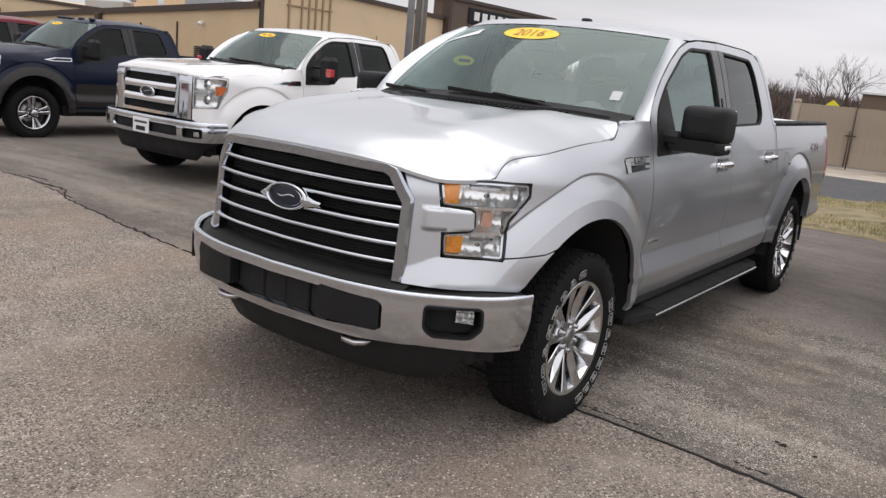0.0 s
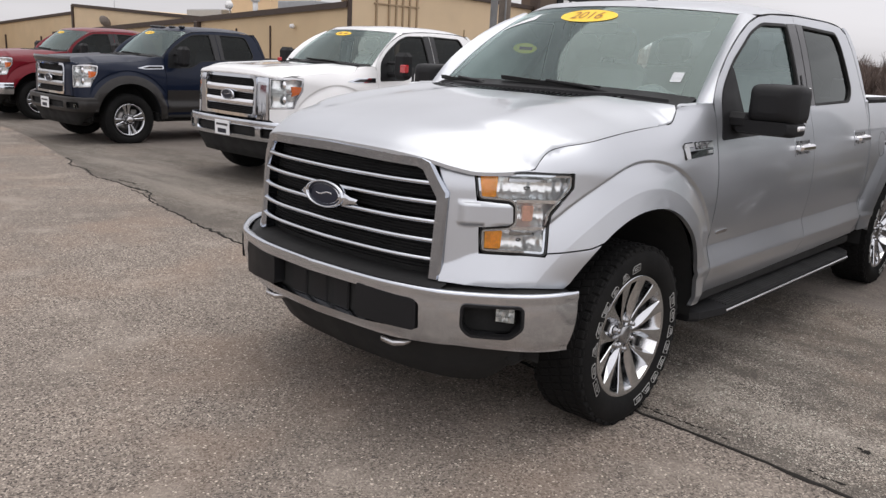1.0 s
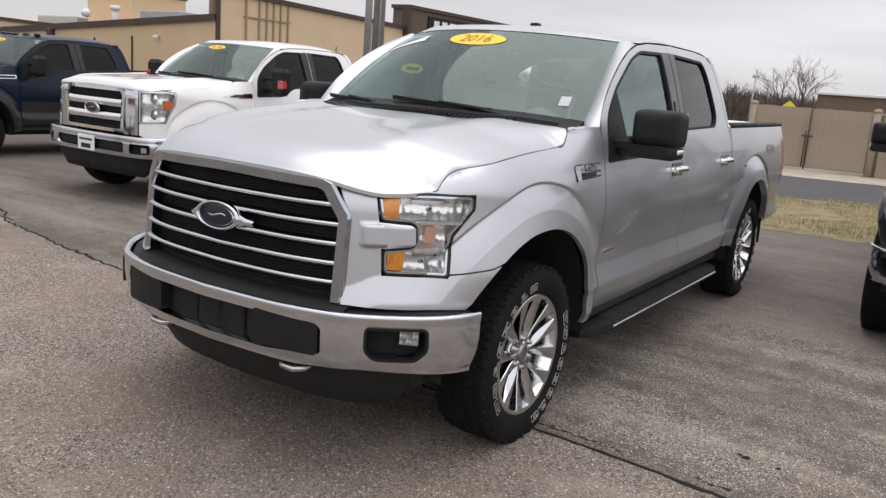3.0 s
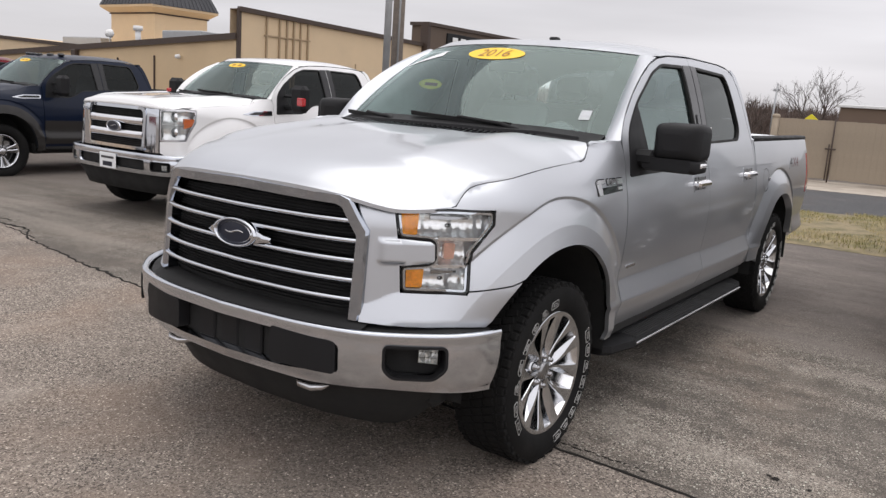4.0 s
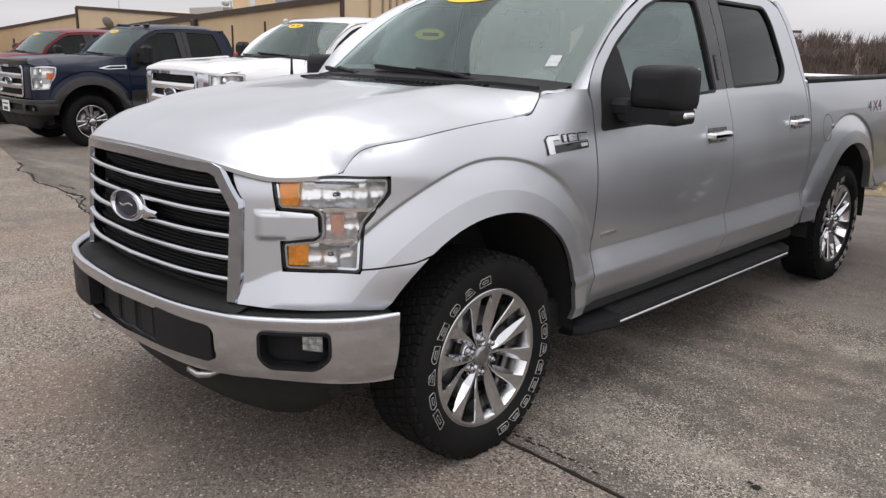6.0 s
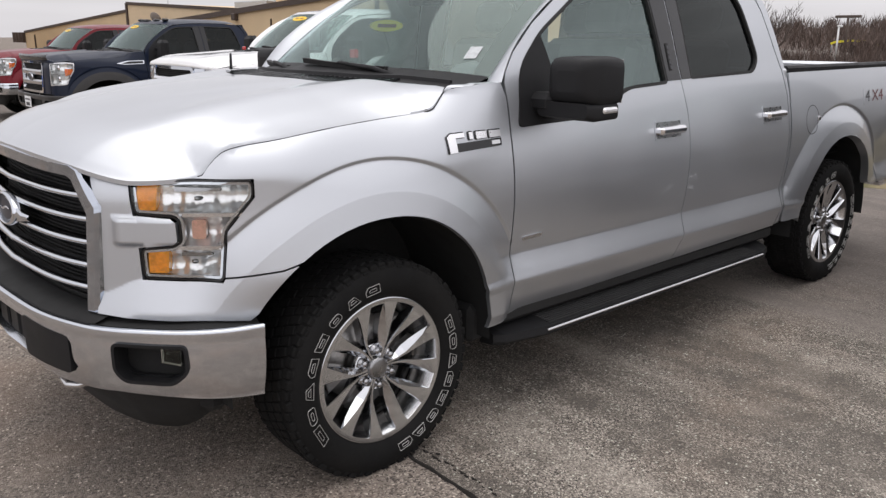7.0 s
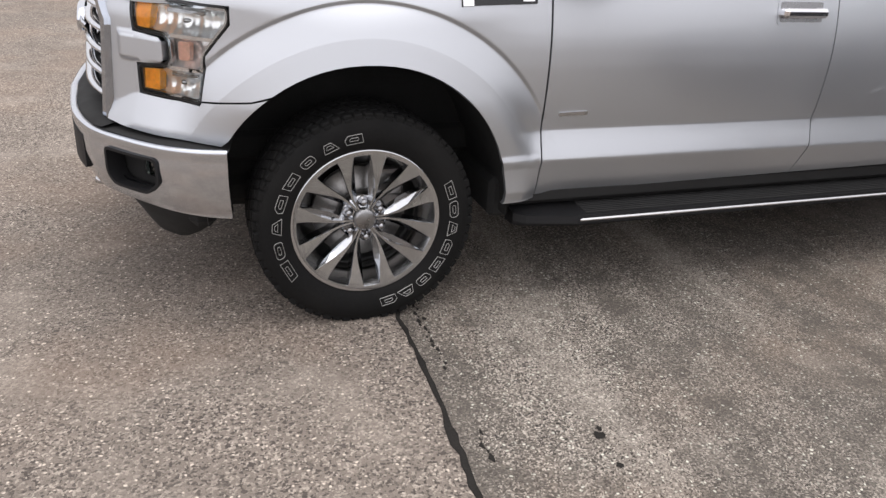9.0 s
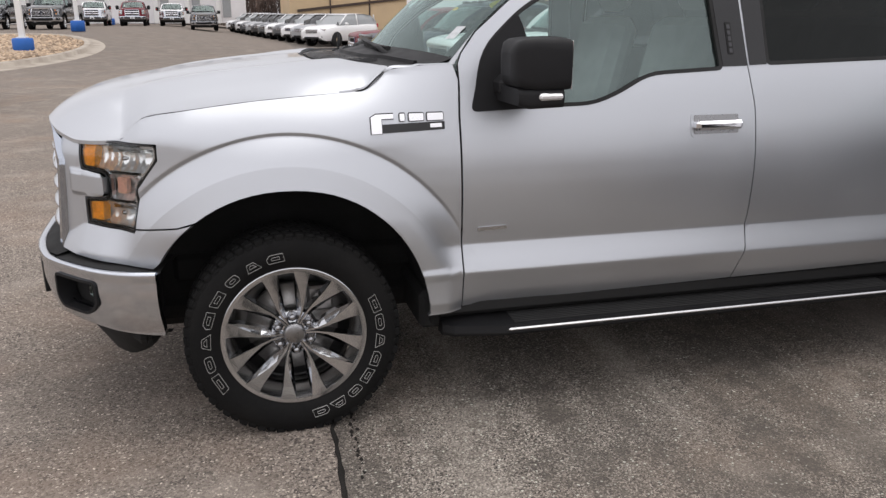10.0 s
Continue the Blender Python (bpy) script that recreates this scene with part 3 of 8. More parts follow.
def wheel_geo(style):
    """Rim, tyre, lettering, nut and disc, with the axle along x and the outer face at +x."""
    R = 0.405
    tyre = Geo()
    half = [(0.262, 0.098), (0.272, 0.1155), (0.290, 0.130), (0.325, 0.1385), (0.352, 0.136), (0.374, 0.129), (0.388, 0.118), (0.396, 0.104), (0.398, 0.07), (0.398, 0.0)]
    tyre.lathe(half + [(r, -a) for r, a in half[-2::-1]], 72)
    tread = Geo()
    for k in range(66):
        a = 2 * math.pi * k / 66
        turn = Matrix.Rotation(a, 4, "X")
        j = 0.006 * (k % 2)
        for x0, x1, r0 in ((0.088, 0.117 + j, 0.386), (-0.117 - j, -0.088, 0.386)):
            tread.box(x0, x1, -0.0160, 0.0160, r0 - 0.012, 0.4020, 0.004, turn)
        lean = turn @ Matrix.Rotation(0.35, 4, "Z")
        for x0, x1 in ((0.034, 0.080), (-0.018, 0.024), (-0.080, -0.034)):
            tread.box(x0, x1, -0.0155, 0.0155, 0.392, 0.4045, 0.002, lean)
        if k % 2 == 0:
            tread.box(0.114, 0.1250, -0.012, 0.012, 0.374, 0.389, 0.003, turn)
    rim, spokes = Geo(), []
    deep = [(0.150, -0.10), (0.238, -0.10), (0.252, -0.108), (0.262, -0.10), (0.246, -0.02)]
    barrel = Geo().lathe(deep + ([] if style == "A" else [(0.236, 0.02), (0.240, 0.070), (0.247, 0.090)]), 64)
    if style == "A":
        # a narrow flat outer ring, then a bright step down to the barrel
        rim.lathe([(0.262, 0.098), (0.273, 0.108), (0.276, 0.114), (0.274, 0.119), (0.270, 0.120)], 72)
        rim.lathe([(0.270, 0.120), (0.262, 0.1195), (0.254, 0.118)], 72)
        step = Geo().lathe([(0.254, 0.1175), (0.2515, 0.112), (0.243, 0.088), (0.231, 0.055), (0.226, 0.020), (0.224, -0.022), (0.246, -0.030)], 72)
        rim.lathe([(0.0, 0.068), (0.080, 0.066), (0.088, 0.060), (0.090, 0.040)], 36)
    else:
        rim.lathe([(0.230, 0.085), (0.245, 0.100), (0.253, 0.111), (0.251, 0.118), (0.243, 0.119), (0.236, 0.113), (0.228, 0.100)], 64)
        rim.lathe([(0.0, 0.088), (0.040, 0.088), (0.046, 0.080), (0.046, 0.05)], 32)
    barrel.lathe([(0.044, 0.062), (0.086, 0.056), (0.092, 0.045), (0.092, 0.02), (0.0, 0.02)], 40)
    if style == "A":
        # twelve blades in mirrored pairs: a flat face that widens to the ring, one steep broad facet and one narrow one
        for k in range(12):
            a = radians(20 + 30 * k)
            turn = Matrix.Rotation(a - math.pi / 2, 4, "X")
            rows = []
            side = -1 if k % 2 else 1
            for r, w, top, shift, broad, slim in ((0.042, 0.006, 0.084, 0.005, 0.004, 0.001), (0.068, 0.0075, 0.086, 0.0095, 0.006, 0.001), (0.092, 0.011, 0.090, 0.0095, 0.012, 0.002), (0.125, 0.0165, 0.095, 0.006, 0.018, 0.002), (0.165, 0.0205, 0.102, 0.001, 0.016, 0.002), (0.210, 0.025, 0.110, -0.004, 0.009, 0.002), (0.240, 0.029, 0.116, -0.006, 0.003, 0.002), (0.257, 0.033, 0.119, -0.007, 0.001, 0.001)):
                deep = 0.052 - 0.020 * float(smooth(0.20, 0.25, r))
                row = [(top - deep, -w, r), (top - 0.004 - broad * 1.1, -w, r), (top, -w + broad * 1.15, r), (top, w - slim, r), (top - 0.004, w, r), (top - deep, w, r)]
                rows.append([(x, (y + shift) * side, z) for x, y, z in row][::side])
            g = Geo().loft(rows, True)
            g.flat = [True] * len(g.f)
            spokes.append((Geo().join(g), turn))
        lug_r, lugs = 0.0675, 6
    else:
        for k in range(4):
            a = 2 * math.pi * k / 4 + 0.2
            for d in (-0.19, 0.19):
                turn = Matrix.Rotation(a + d - math.pi / 2, 4, "X")
                g = Geo()
                rows = [[(t - 0.045, -w, r), (t - 0.006, -w, r), (t, -w * 0.5, r), (t, w * 0.5, r), (t - 0.006, w, r), (t - 0.045, w, r)] for r, w, t in ((0.085, 0.015, 0.085), (0.16, 0.020, 0.098), (0.238, 0.030, 0.110))]
                g.loft(rows, True)
                g.flat = [True] * len(g.f)
                spokes.append((g, turn))
        lug_r, lugs = 0.080, 8
        step = Geo().lathe([(0.232, 0.100), (0.230, 0.060)], 48)
    disc = Geo().lathe([(0.06, 0.0), (0.175, 0.0), (0.175, -0.03), (0.06, -0.03)], 40)
    disc.box(-0.05, 0.02, 0.06, 0.16, 0.06, 0.16, 0.01)
    nut = Geo().lathe([(0.0, 0.018), (0.008, 0.017), (0.0125, 0.010), (0.0125, -0.002), (0.020, -0.004), (0.021, -0.010)], 12, "x")
    bolts = [Matrix.Translation((0.078, lug_r * math.cos(a), lug_r * math.sin(a))) for a in (math.pi / 2 + 0.07 + 2 * math.pi * k / lugs for k in range(lugs))]
    low = -HUB + 0.002
    for g in (tyre, tread):
        g.v = [(x, y, max(z, low)) for x, y, z in g.v]
    return tyre, rim, disc, nut, bolts, barrel, tread, spokes, step


def sidewall_marks():
    """Angles and half widths of the raised outlined marks on the tyre's face, two words long."""
    widths = (0.028, 0.023, 0.024, 0.024, 0.023, 0.019, 0.021, 0.023), (0.024, 0.023, 0.023, 0.022, 0.022, 0.021, 0.025, 0.023)
    marks = []
    for (first, last), row in zip(((208, 100), (20, -75)), widths):
        marks += [(radians(first + (last - first) * k / 7), w * 1.38) for k, w in enumerate(row)]
    return marks


def mark_geo(a, w, k, h=0.0160, t=0.0012):
    """One blank outlined mark: a slanted frame, round or with a cut corner, in turns, some with a bar inside."""
    shape = k * 5 % 4
    loop = [(-w, -h, 0.002), (w, -h, 0.002), (w, h, 0.002), (-w, h, 0.002)]
    if shape == 1:
        loop = [(p, q, h * 0.9) for p, q, r in loop]
    elif shape == 2:
        loop = [(-w, -h, 0.002), (w, -h, 0.002), (w * 0.45, h, 0.004), (-w * 0.45, h, 0.004)]
    elif shape == 3:
        loop = [(-w, -h, 0.002), (w, -h, 0.002), (w, h * 0.2, 0.004), (w * 0.5, h, 0.004), (-w, h, 0.002)]
    loop = np.array(rounded(loop, 0.002, 5))
    turn = Matrix.Rotation(a - math.pi / 2, 4, "X")
    r, g = 0.3235, Geo()

    def at(p, q, d):
        # bent round the hub, leaning with the words
        u, v = -(p + 0.16 * q), r + q
        e = u / r
        face = float(np.interp(v, (0.290, 0.325, 0.352), (0.130, 0.1385, 0.136)))
        return turn @ Vector((face - 0.0012 + d, v * math.sin(e), v * math.cos(e)))

    inner = np.array(grow(loop, -t))
    rings = [[at(p, q, d) for p, q in (*ring, ring[0])] for ring, d in ((loop, 0.0), (loop, 0.0042), (inner, 0.0042), (inner, 0.0))]
    g.loft(rings)
    # a second, smaller outline inside the first
    core = loop * (0.50, 0.36) + (0.0, 0.12 * h if shape == 2 else 0.0)
    hole = np.array(grow(core, -t * 0.8))
    g.loft([[at(p, q, d) for p, q in (*ring, ring[0])] for ring, d in ((core, 0.0), (core, 0.0042), (hole, 0.0042), (hole, 0.0))])
    g.flat = [True] * len(g.f)
    return g


WHEELS = {}


def put_wheels(truck, style, lettered):
    for i, (side, y) in enumerate(((1, AXLES[0]), (1, AXLES[1]), (-1, AXLES[0]), (-1, AXLES[1]))):
        if (style, lettered) not in WHEELS:
            tyre, rim, disc, nut, bolts, barrel, tread, spokes, step = wheel_geo(style)
            shapes = [g.mesh("spoke") for g, m in spokes[:2]]
            spokes = [(shapes[k % 2], m) for k, (g, m) in enumerate(spokes)]
            marks = [mark_geo(a, w, k).mesh("tyre_mark") for k, (a, w) in enumerate(sidewall_marks())] if lettered else []
            cap = Geo().lathe([(0.0, 0.0945), (0.030, 0.0935), (0.0405, 0.089), (0.042, 0.070)], 32) if style == "A" else Geo().lathe([(0.0, 0.140), (0.040, 0.138), (0.052, 0.125), (0.055, 0.085)], 24)
            WHEELS[style, lettered] = (tyre.mesh("tyre"), rim.mesh("wheel"), disc.mesh("brake_disc"), nut.mesh("lug_nut"), cap.mesh("centre_cap"), bolts, marks, barrel.mesh("rim_barrel"), tread.mesh("tread"), spokes, step.mesh("rim_step"))
        tyre, rim, disc, nut, cap, bolts, marks, barrel, tread, spokes, step = WHEELS[style, lettered]
        spin = Matrix.Rotation(math.pi if side < 0 else 0, 4, "Z")
        w = part("wheel", rim, POLISHED, truck, "polished alloy wheel", Matrix.Translation((side * 0.858, y, HUB)) @ spin)
        part("tyre", tyre, RUBBER, w, "black all-terrain tyre")
        part("brake_disc", disc, BRAKE_STEEL, w)
        part("rim_barrel", barrel, SHADED_ALLOY, w)
        part("rim_step", step, BRIGHT_ALLOY, w)
        tagged(part("tread", tread, RUBBER, w), kind="stuff")
        for me, m in spokes:
            part("spoke", me, POLISHED, w, at=m)
        part("centre_cap", cap, CAP_GREY if style == "A" else SATIN, w)
        for b in bolts:
            part("lug_nut", nut, DARK_CHROME if style == "A" else SATIN, w, at=b)
        for k, me in enumerate(marks):
            part("raised_mark", me, LETTER_WHITE, w)


def both(name, geo, mat, truck, label=""):
    """A part and its twin on the other side."""
    return [part(name, geo, mat, truck, label), part(name, geo.mirrored(), mat, truck, label)]


def grow(loop, d):
    """A loop of (u, v) moved outward by d, roughly."""
    p = np.array(loop, float)
    c = p.mean(0)
    e = np.roll(p, -1, 0) - np.roll(p, 1, 0)
    n = np.c_[e[:, 1], -e[:, 0]] / np.maximum(np.linalg.norm(e, axis=1, keepdims=True), 1e-9)
    area = np.sum(p[:, 0] * np.roll(p[:, 1], -1) - np.roll(p[:, 0], -1) * p[:, 1])
    return [tuple(q) for q in p + n * d * (1 if area > 0 else -1)]


GLASS_F = rounded([(0.700, 1.220, 0.03), (1.18, 1.230, 0.10), (1.29, 1.268, 0.10), (1.42, 1.336, 0.12), (1.745, 1.350, 0.02), (1.690, 1.800, 0.03), (1.35, 1.788, 0.05), (1.18, 1.735, 0.06), (0.90, 1.575, 0.06), (0.745, 1.435, 0.08)], 0.04)
GLASS_R = rounded([(1.955, 1.366, 0.02), (2.585, 1.380, 0.07), (2.655, 1.45, 0.06), (2.560, 1.72, 0.06), (2.50, 1.795, 0.06), (1.925, 1.806, 0.02)], 0.04)


def pickup(label, at, style, body, trim, bumper, lower=None, lettered=False, marker_lamps=False, guard=False, cap_rail=True):
    """A four-door pickup truck, its front axle over the origin and its nose towards -y."""
    plan, side = side_map(style)
    S = plan.by_y
    t = thing("pickup_truck", label, "pickup truck", at, "parked pickup trucks")

    def yz(pts):
        return [(S(y), z) for y, z in pts]

    fine = style == "A"

    def lips(hub):
        """Rings of points along the arch's raised lip."""
        radii = (0.765, 0.755, 0.7505, 0.7465, 0.7425, 0.7385, 0.7345, 0.729, 0.716, 0.700, 0.680, 0.660, 0.648, 0.642, 0.638, 0.634, 0.630, 0.625, 0.618) if fine else (0.76, 0.747, 0.735, 0.70, 0.663)
        n = 150 if fine else 60
        pts = [(S(hub + r * math.cos(math.pi * k / n)), 0.40 + r * math.sin(math.pi * k / n) / 0.985) for r in radii for k in range(-6, n + 7)]
        return pts, lambda s, z: np.abs(np.hypot(plan.at(s)[1] - hub, (z - 0.40) * 0.985) - 0.692) < 0.081

    def creases(y0, y1):
        pts = [(S(y), z) for z in ((0.570, 0.583, 0.592, 0.597, 0.602, 0.61, 0.62, 0.65, 0.68, 0.694, 0.700, 0.7035, 0.708, 0.715, 0.725) if fine else (0.60, 0.65, 0.70, 0.715)) for y in np.arange(y0, y1, 0.03 if fine else 0.08)]
        return pts, lambda s, z: (z > 0.560) & (z < 0.735)

    lower = lower or body
    top = TOP_A if style == "A" else TOP_B
    # head lamp outline, (y, z)
    if style == "A":
        lamp = [(-0.742, 1.118), (-0.60, 1.124), (-0.444, 1.122), (-0.444, 1.072), (-0.523, 0.968), (-0.534, 0.812), (-0.720, 0.818), (-0.724, 0.908), (-0.648, 0.918), (-0.632, 0.935), (-0.634, 1.000), (-0.648, 1.014), (-0.732, 1.020)]
        lamp_rim = 0.003
    else:
        lamp = [(-0.893, 1.220), (-0.60, 1.232), (-0.47, 1.222), (-0.485, 1.10), (-0.62, 0.905), (-0.893, 0.885)]
        lamp_rim = 0.014
    lamp_s = rounded(yz(lamp), 0.018, 3)
    # fenders, with the lamp's place cut out at their front edge
    if style == "A":
        fender = [(-0.650, 1.127)] + [(y, float(top(y))) for y in (-0.60, -0.59, -0.575, -0.56, -0.545, -0.525, -0.50, -0.45, -0.4, -0.33, -0.25, -0.1, 0.05, 0.2, 0.28, 0.32, 0.36, 0.40, 0.45)] + [(0.55, 1.385), (0.628, 1.385), (0.645, 1.33), (0.640, 1.20), (0.648, 0.80), (0.655, 0.436), (0.515, 0.432)]
        fender += arch(0.0, 4, 125) + [(-0.375, 0.842), (-0.528, 0.824), (-0.517, 0.966), (-0.438, 1.070), (-0.438, 1.128), (-0.60, 1.130)]
        both("front_fender", Geo().surface([yz(fender)], side, 0.0135, 0.02, rows=lips(0.0)), body, t)
        lowpanel = [(-0.560, 0.688), (-0.47, 0.684)] + [(y, z) for y, z in arch(0.0, 150, 127, 8) if z > 0.70] + [(-0.375, 0.836), (-0.528, 0.818), (-0.534, 0.806), (-0.726, 0.812)]
        s0 = plan.by_x(0.580)
        nose = [(s0, 0.702), (S(-0.70), 0.693)] + yz(lowpanel) + yz([(-0.730, 0.914), (-0.652, 0.924), (-0.638, 0.938), (-0.640, 0.998), (-0.652, 1.008), (-0.738, 1.014), (-0.748, 1.116)]) + [(plan.by_x(0.60), 1.132), (plan.by_x(0.512), 1.148), (plan.by_x(0.580), 1.05)]
        def nose_map(s, z):
            x, y, zz = side(s, z)
            bar = 0.016 * smooth(1.014, 1.002, z) * smooth(0.920, 0.932, z) * smooth(S(-0.790), S(-0.765), s)
            crease = 0.815 - 0.050 * smooth(S(-0.72), s0, s)
            ledge = 0.036 * np.clip((crease - z) / 0.105, 0, 1) * (1 - smooth(-0.66, -0.50, y))
            nx, ny = plan.at(s)[2:]
            return x + nx * (bar + ledge), y + ny * (bar + ledge), zz
        ring_pts, ring_skip = lips(0.0)
        bands = [(v, z) for z in (0.704, 0.710, 0.720, 0.740, 0.757, 0.764, 0.771, 0.778, 0.785, 0.792, 0.799, 0.806, 0.812, 0.816) for v in np.linspace(s0, S(-0.52), 46)]
        both("front_panel", Geo().surface([nose], nose_map, 0.014, 0.03, rows=(ring_pts + bands, lambda v, z: ring_skip(v, z) | (z < 0.822))), body, t)
    else:
        s0 = plan.by_x(0.60)
        fender = [(-0.55, 1.240), (-0.52, 1.250)] + [(y, float(top(y))) for y in (-0.49, -0.4, -0.25, -0.1, 0.05, 0.2, 0.3, 0.35, 0.40, 0.45)] + [(0.55, 1.385), (0.628, 1.385), (0.645, 1.33), (0.640, 1.20), (0.648, 0.80), (0.655, 0.455), (0.515, 0.440)]
        fender += arch(0.0, 4, 160) + [(-0.56, 0.60), (-0.72, 0.66), (-0.893, 0.76), (-0.893, 0.878), (-0.612, 0.898), (-0.477, 1.095), (-0.462, 1.230)]
        both("front_fender", Geo().surface([yz(fender)], side, 0.04, 0.02, rows=lips(0.0)), body, t)
        flare = arch(0.0, 0, 168) + [(y * 1.25, 0.40 + (z - 0.40) * 1.22) for y, z in reversed(arch(0.0, 0, 168))]
        def flare_map(s, z):
            x, y, zz = side(s, z)
            return x + 0.022, y, zz
        if lower is not body:
            both("fender_flare", Geo().surface([yz(flare)], flare_map, 0.05, 0.03), lower, t, "dark grey wheel arch moulding")
            def lower_map(s, z):
                x, y, zz = side(s, z)
                return x + 0.005, y, zz
            for y0, y1 in ((0.665, 1.855), (1.875, 2.930)):
                both("lower_door_panel", Geo().surface([yz([(y0, 0.50), (y1, 0.505), (y1, 0.86), (y0, 0.86)])], lower_map, 0.05, 0.008), lower, t, "dark brown-grey lower door panel")
        for pts, mat, lift in ((rounded([(0.16, 1.205), (0.30, 1.188), (0.610, 1.196), (0.612, 1.252), (0.34, 1.246)], 0.012), GRILLE_CHROME, 0.004), (rounded([(0.25, 1.208), (0.32, 1.200), (0.590, 1.206), (0.592, 1.240), (0.36, 1.235)], 0.008), GLOSS_BLACK, 0.007)):
            def vent_map(s, z, lift=lift):
                x, y, zz = side(s, z)
                return x + lift, y, zz
            both("fender_vent", Geo().surface([yz(pts)], vent_map, 0.04, 0.006), mat, t, "bright fender vent badge" if mat is GRILLE_CHROME else "")
    # head lamps: bowl, amber reflector and clear lens
    def pushed(d):
        def to(s, z):
            x, y, zz = side(s, z)
            nx, ny = plan.at(s)[2:]
            return x - nx * d, y - ny * d, zz
        return to
    def bowl_map(s, z):
        x, y, zz = side(s, z)
        nx, ny = plan.at(s)[2:]
        rooms = ((0.805, 0.912), (0.912, 1.016), (1.016, 1.130)) if style == "A" else ((0.87, 1.065), (1.065, 1.25))
        bend = sum(np.where((z >= a) & (z < b), np.clip(1 - ((z - (a + b) / 2) / ((b - a) / 2)) ** 2, 0, 1), 0) for a, b in rooms)
        d = 0.012 + (0.034 * bend + 0.0035 * np.sin(s * 61) * bend + 0.0012 * np.sin(s * 170) if style == "A" else 0.040 * bend + 0.006 * np.sin(s * 31))
        return x - nx * d, y - ny * d, zz
    for flip in (False, True):
        def side_part(name, g, mat, parent, lab=""):
            return part(name, g.mirrored() if flip else g, mat, parent, lab)
        lampo = side_part("headlamp", Geo().surface([grow(lamp_s, 0.004)], bowl_map, 0.007, 0.0), LAMP_CHROME, t, "clear headlamp with amber corner reflectors")
        side_part("lens", Geo().surface([grow(lamp_s, -0.004)], pushed(0.004), 0.03, 0.01), LENS, lampo)
        ring = Geo().surface([grow(lamp_s, 0.003), grow(lamp_s, -lamp_rim)], pushed(0.001), 0.02, 0.03)
        side_part("lamp_seal", ring, GLOSS_BLACK if style == "A" else SATIN, lampo)
        if style == "A":
            side_part("lamp_bezel", Geo().surface([grow(lamp_s, -0.0045), grow(lamp_s, -0.0120)], pushed(0.006), 0.02, 0.02), GRILLE_CHROME, lampo, "bright inner bezel")
            # dark partitions between the three chambers, and a lip under each
            for zc, y0, y1 in ((1.017, -0.628, -0.475), (0.913, -0.640, -0.535)):
                bar = Geo().surface([rounded(yz([(y0, zc - 0.006), (y1, zc - 0.006), (y1 + 0.004, zc + 0.006), (y0, zc + 0.006)]), 0.004)], pushed(0.007), 0.02, 0.035)
                side_part("lamp_partition", bar, CHROME, lampo)
            for zc, y0, y1 in ((1.092, -0.650, -0.530), (0.888, -0.640, -0.560)):
                bar = Geo().surface([rounded(yz([(y0, zc - 0.007), (y1, zc - 0.004), (y1, zc + 0.004), (y0, zc + 0.007)]), 0.003)], pushed(0.030), 0.02, 0.02)
                side_part("lamp_shade", bar, DARK_CHROME, lampo)
        if style == "A":
            for z0, z1, y0, y1 in ((1.030, 1.110, -0.730, -0.688), (0.832, 0.902, -0.712, -0.668)):
                side_part("amber_reflector", Geo().surface([rounded(yz([(y0, z0), (y1, z0), (y1 + 0.004, z1), (y0, z1)]), 0.006)], pushed(0.010), 0.02, 0.03), AMBER, lampo, "amber side reflector")
            side_part("signal_bulb", Geo().surface([rounded(yz([(-0.608, 0.940), (-0.575, 0.940), (-0.572, 1.000), (-0.608, 1.000)]), 0.01)], pushed(0.016), 0.02, 0.02), material("pale_amber_lens", (0.85, 0.48, 0.36), 0.2, spread=0.2, scale=40, coat=1.0) if not flip else bpy.data.materials["pale_amber_lens"], lampo)
            for z, yy in ((1.062, -0.590), (0.862, -0.605)):
                x, y, zz = (float(v) for v in side(S(yy), z))
                nx, ny = plan.at(S(yy))[2:]
                m = Matrix.Translation((x - nx * 0.050, y - ny * 0.050, zz))
                side_part("lamp_bulb", Geo().lathe([(0.0, -0.020), (0.006, -0.018), (0.009, -0.010), (0.009, 0.012)], 14, "y", m), DARK_CHROME, lampo)
        else:
            side_part("amber_reflector", Geo().surface([rounded(yz([(-0.640, 1.030), (-0.515, 1.060), (-0.485, 1.135), (-0.640, 1.140)]), 0.01)], pushed(0.008), 0.03, 0.03), AMBER_DEEP, lampo, "amber turn signal")
            for z in (1.15, 0.99):
                x, y, zz = (float(v) for v in side(S(-0.80), z))
                side_part("lamp_projector", Geo().lathe([(0.0, -0.012), (0.035, -0.008), (0.052, 0.004), (0.06, 0.02)], 20, "y", Matrix.Translation((x - 0.01, y + 0.035, zz))), CHROME, lampo)
    # hood
    if style == "A":
        edge = [(0.0, 0.0), (0.3, 0.012), (0.50, 0.056), (0.60, 0.112), (0.68, 0.180), (0.73, 0.243), (0.782, 0.316)]
        front_y, rise = -0.893, Curve([(-0.1, 1.10), (-0.03, 1.160), (0, 1.184), (0.03, 1.212), (0.08, 1.243), (0.16, 1.274), (0.30, 1.306), (0.5, 1.338), (0.8, 1.370), (1.1, 1.388), (1.4, 1.396)])
        right = [(0.836, -0.553), (0.852, -0.515), (0.86, -0.44), (0.86, -0.3), (0.862, -0.1), (0.868, 0.1), (0.868, 0.24), (0.886, 0.30), (0.872, 0.36), (0.845, 0.405)]
        back = 0.405
    else:
        edge = [(0.0, 0.0), (0.3, 0.012), (0.60, 0.05), (0.74, 0.11), (0.80, 0.17)]
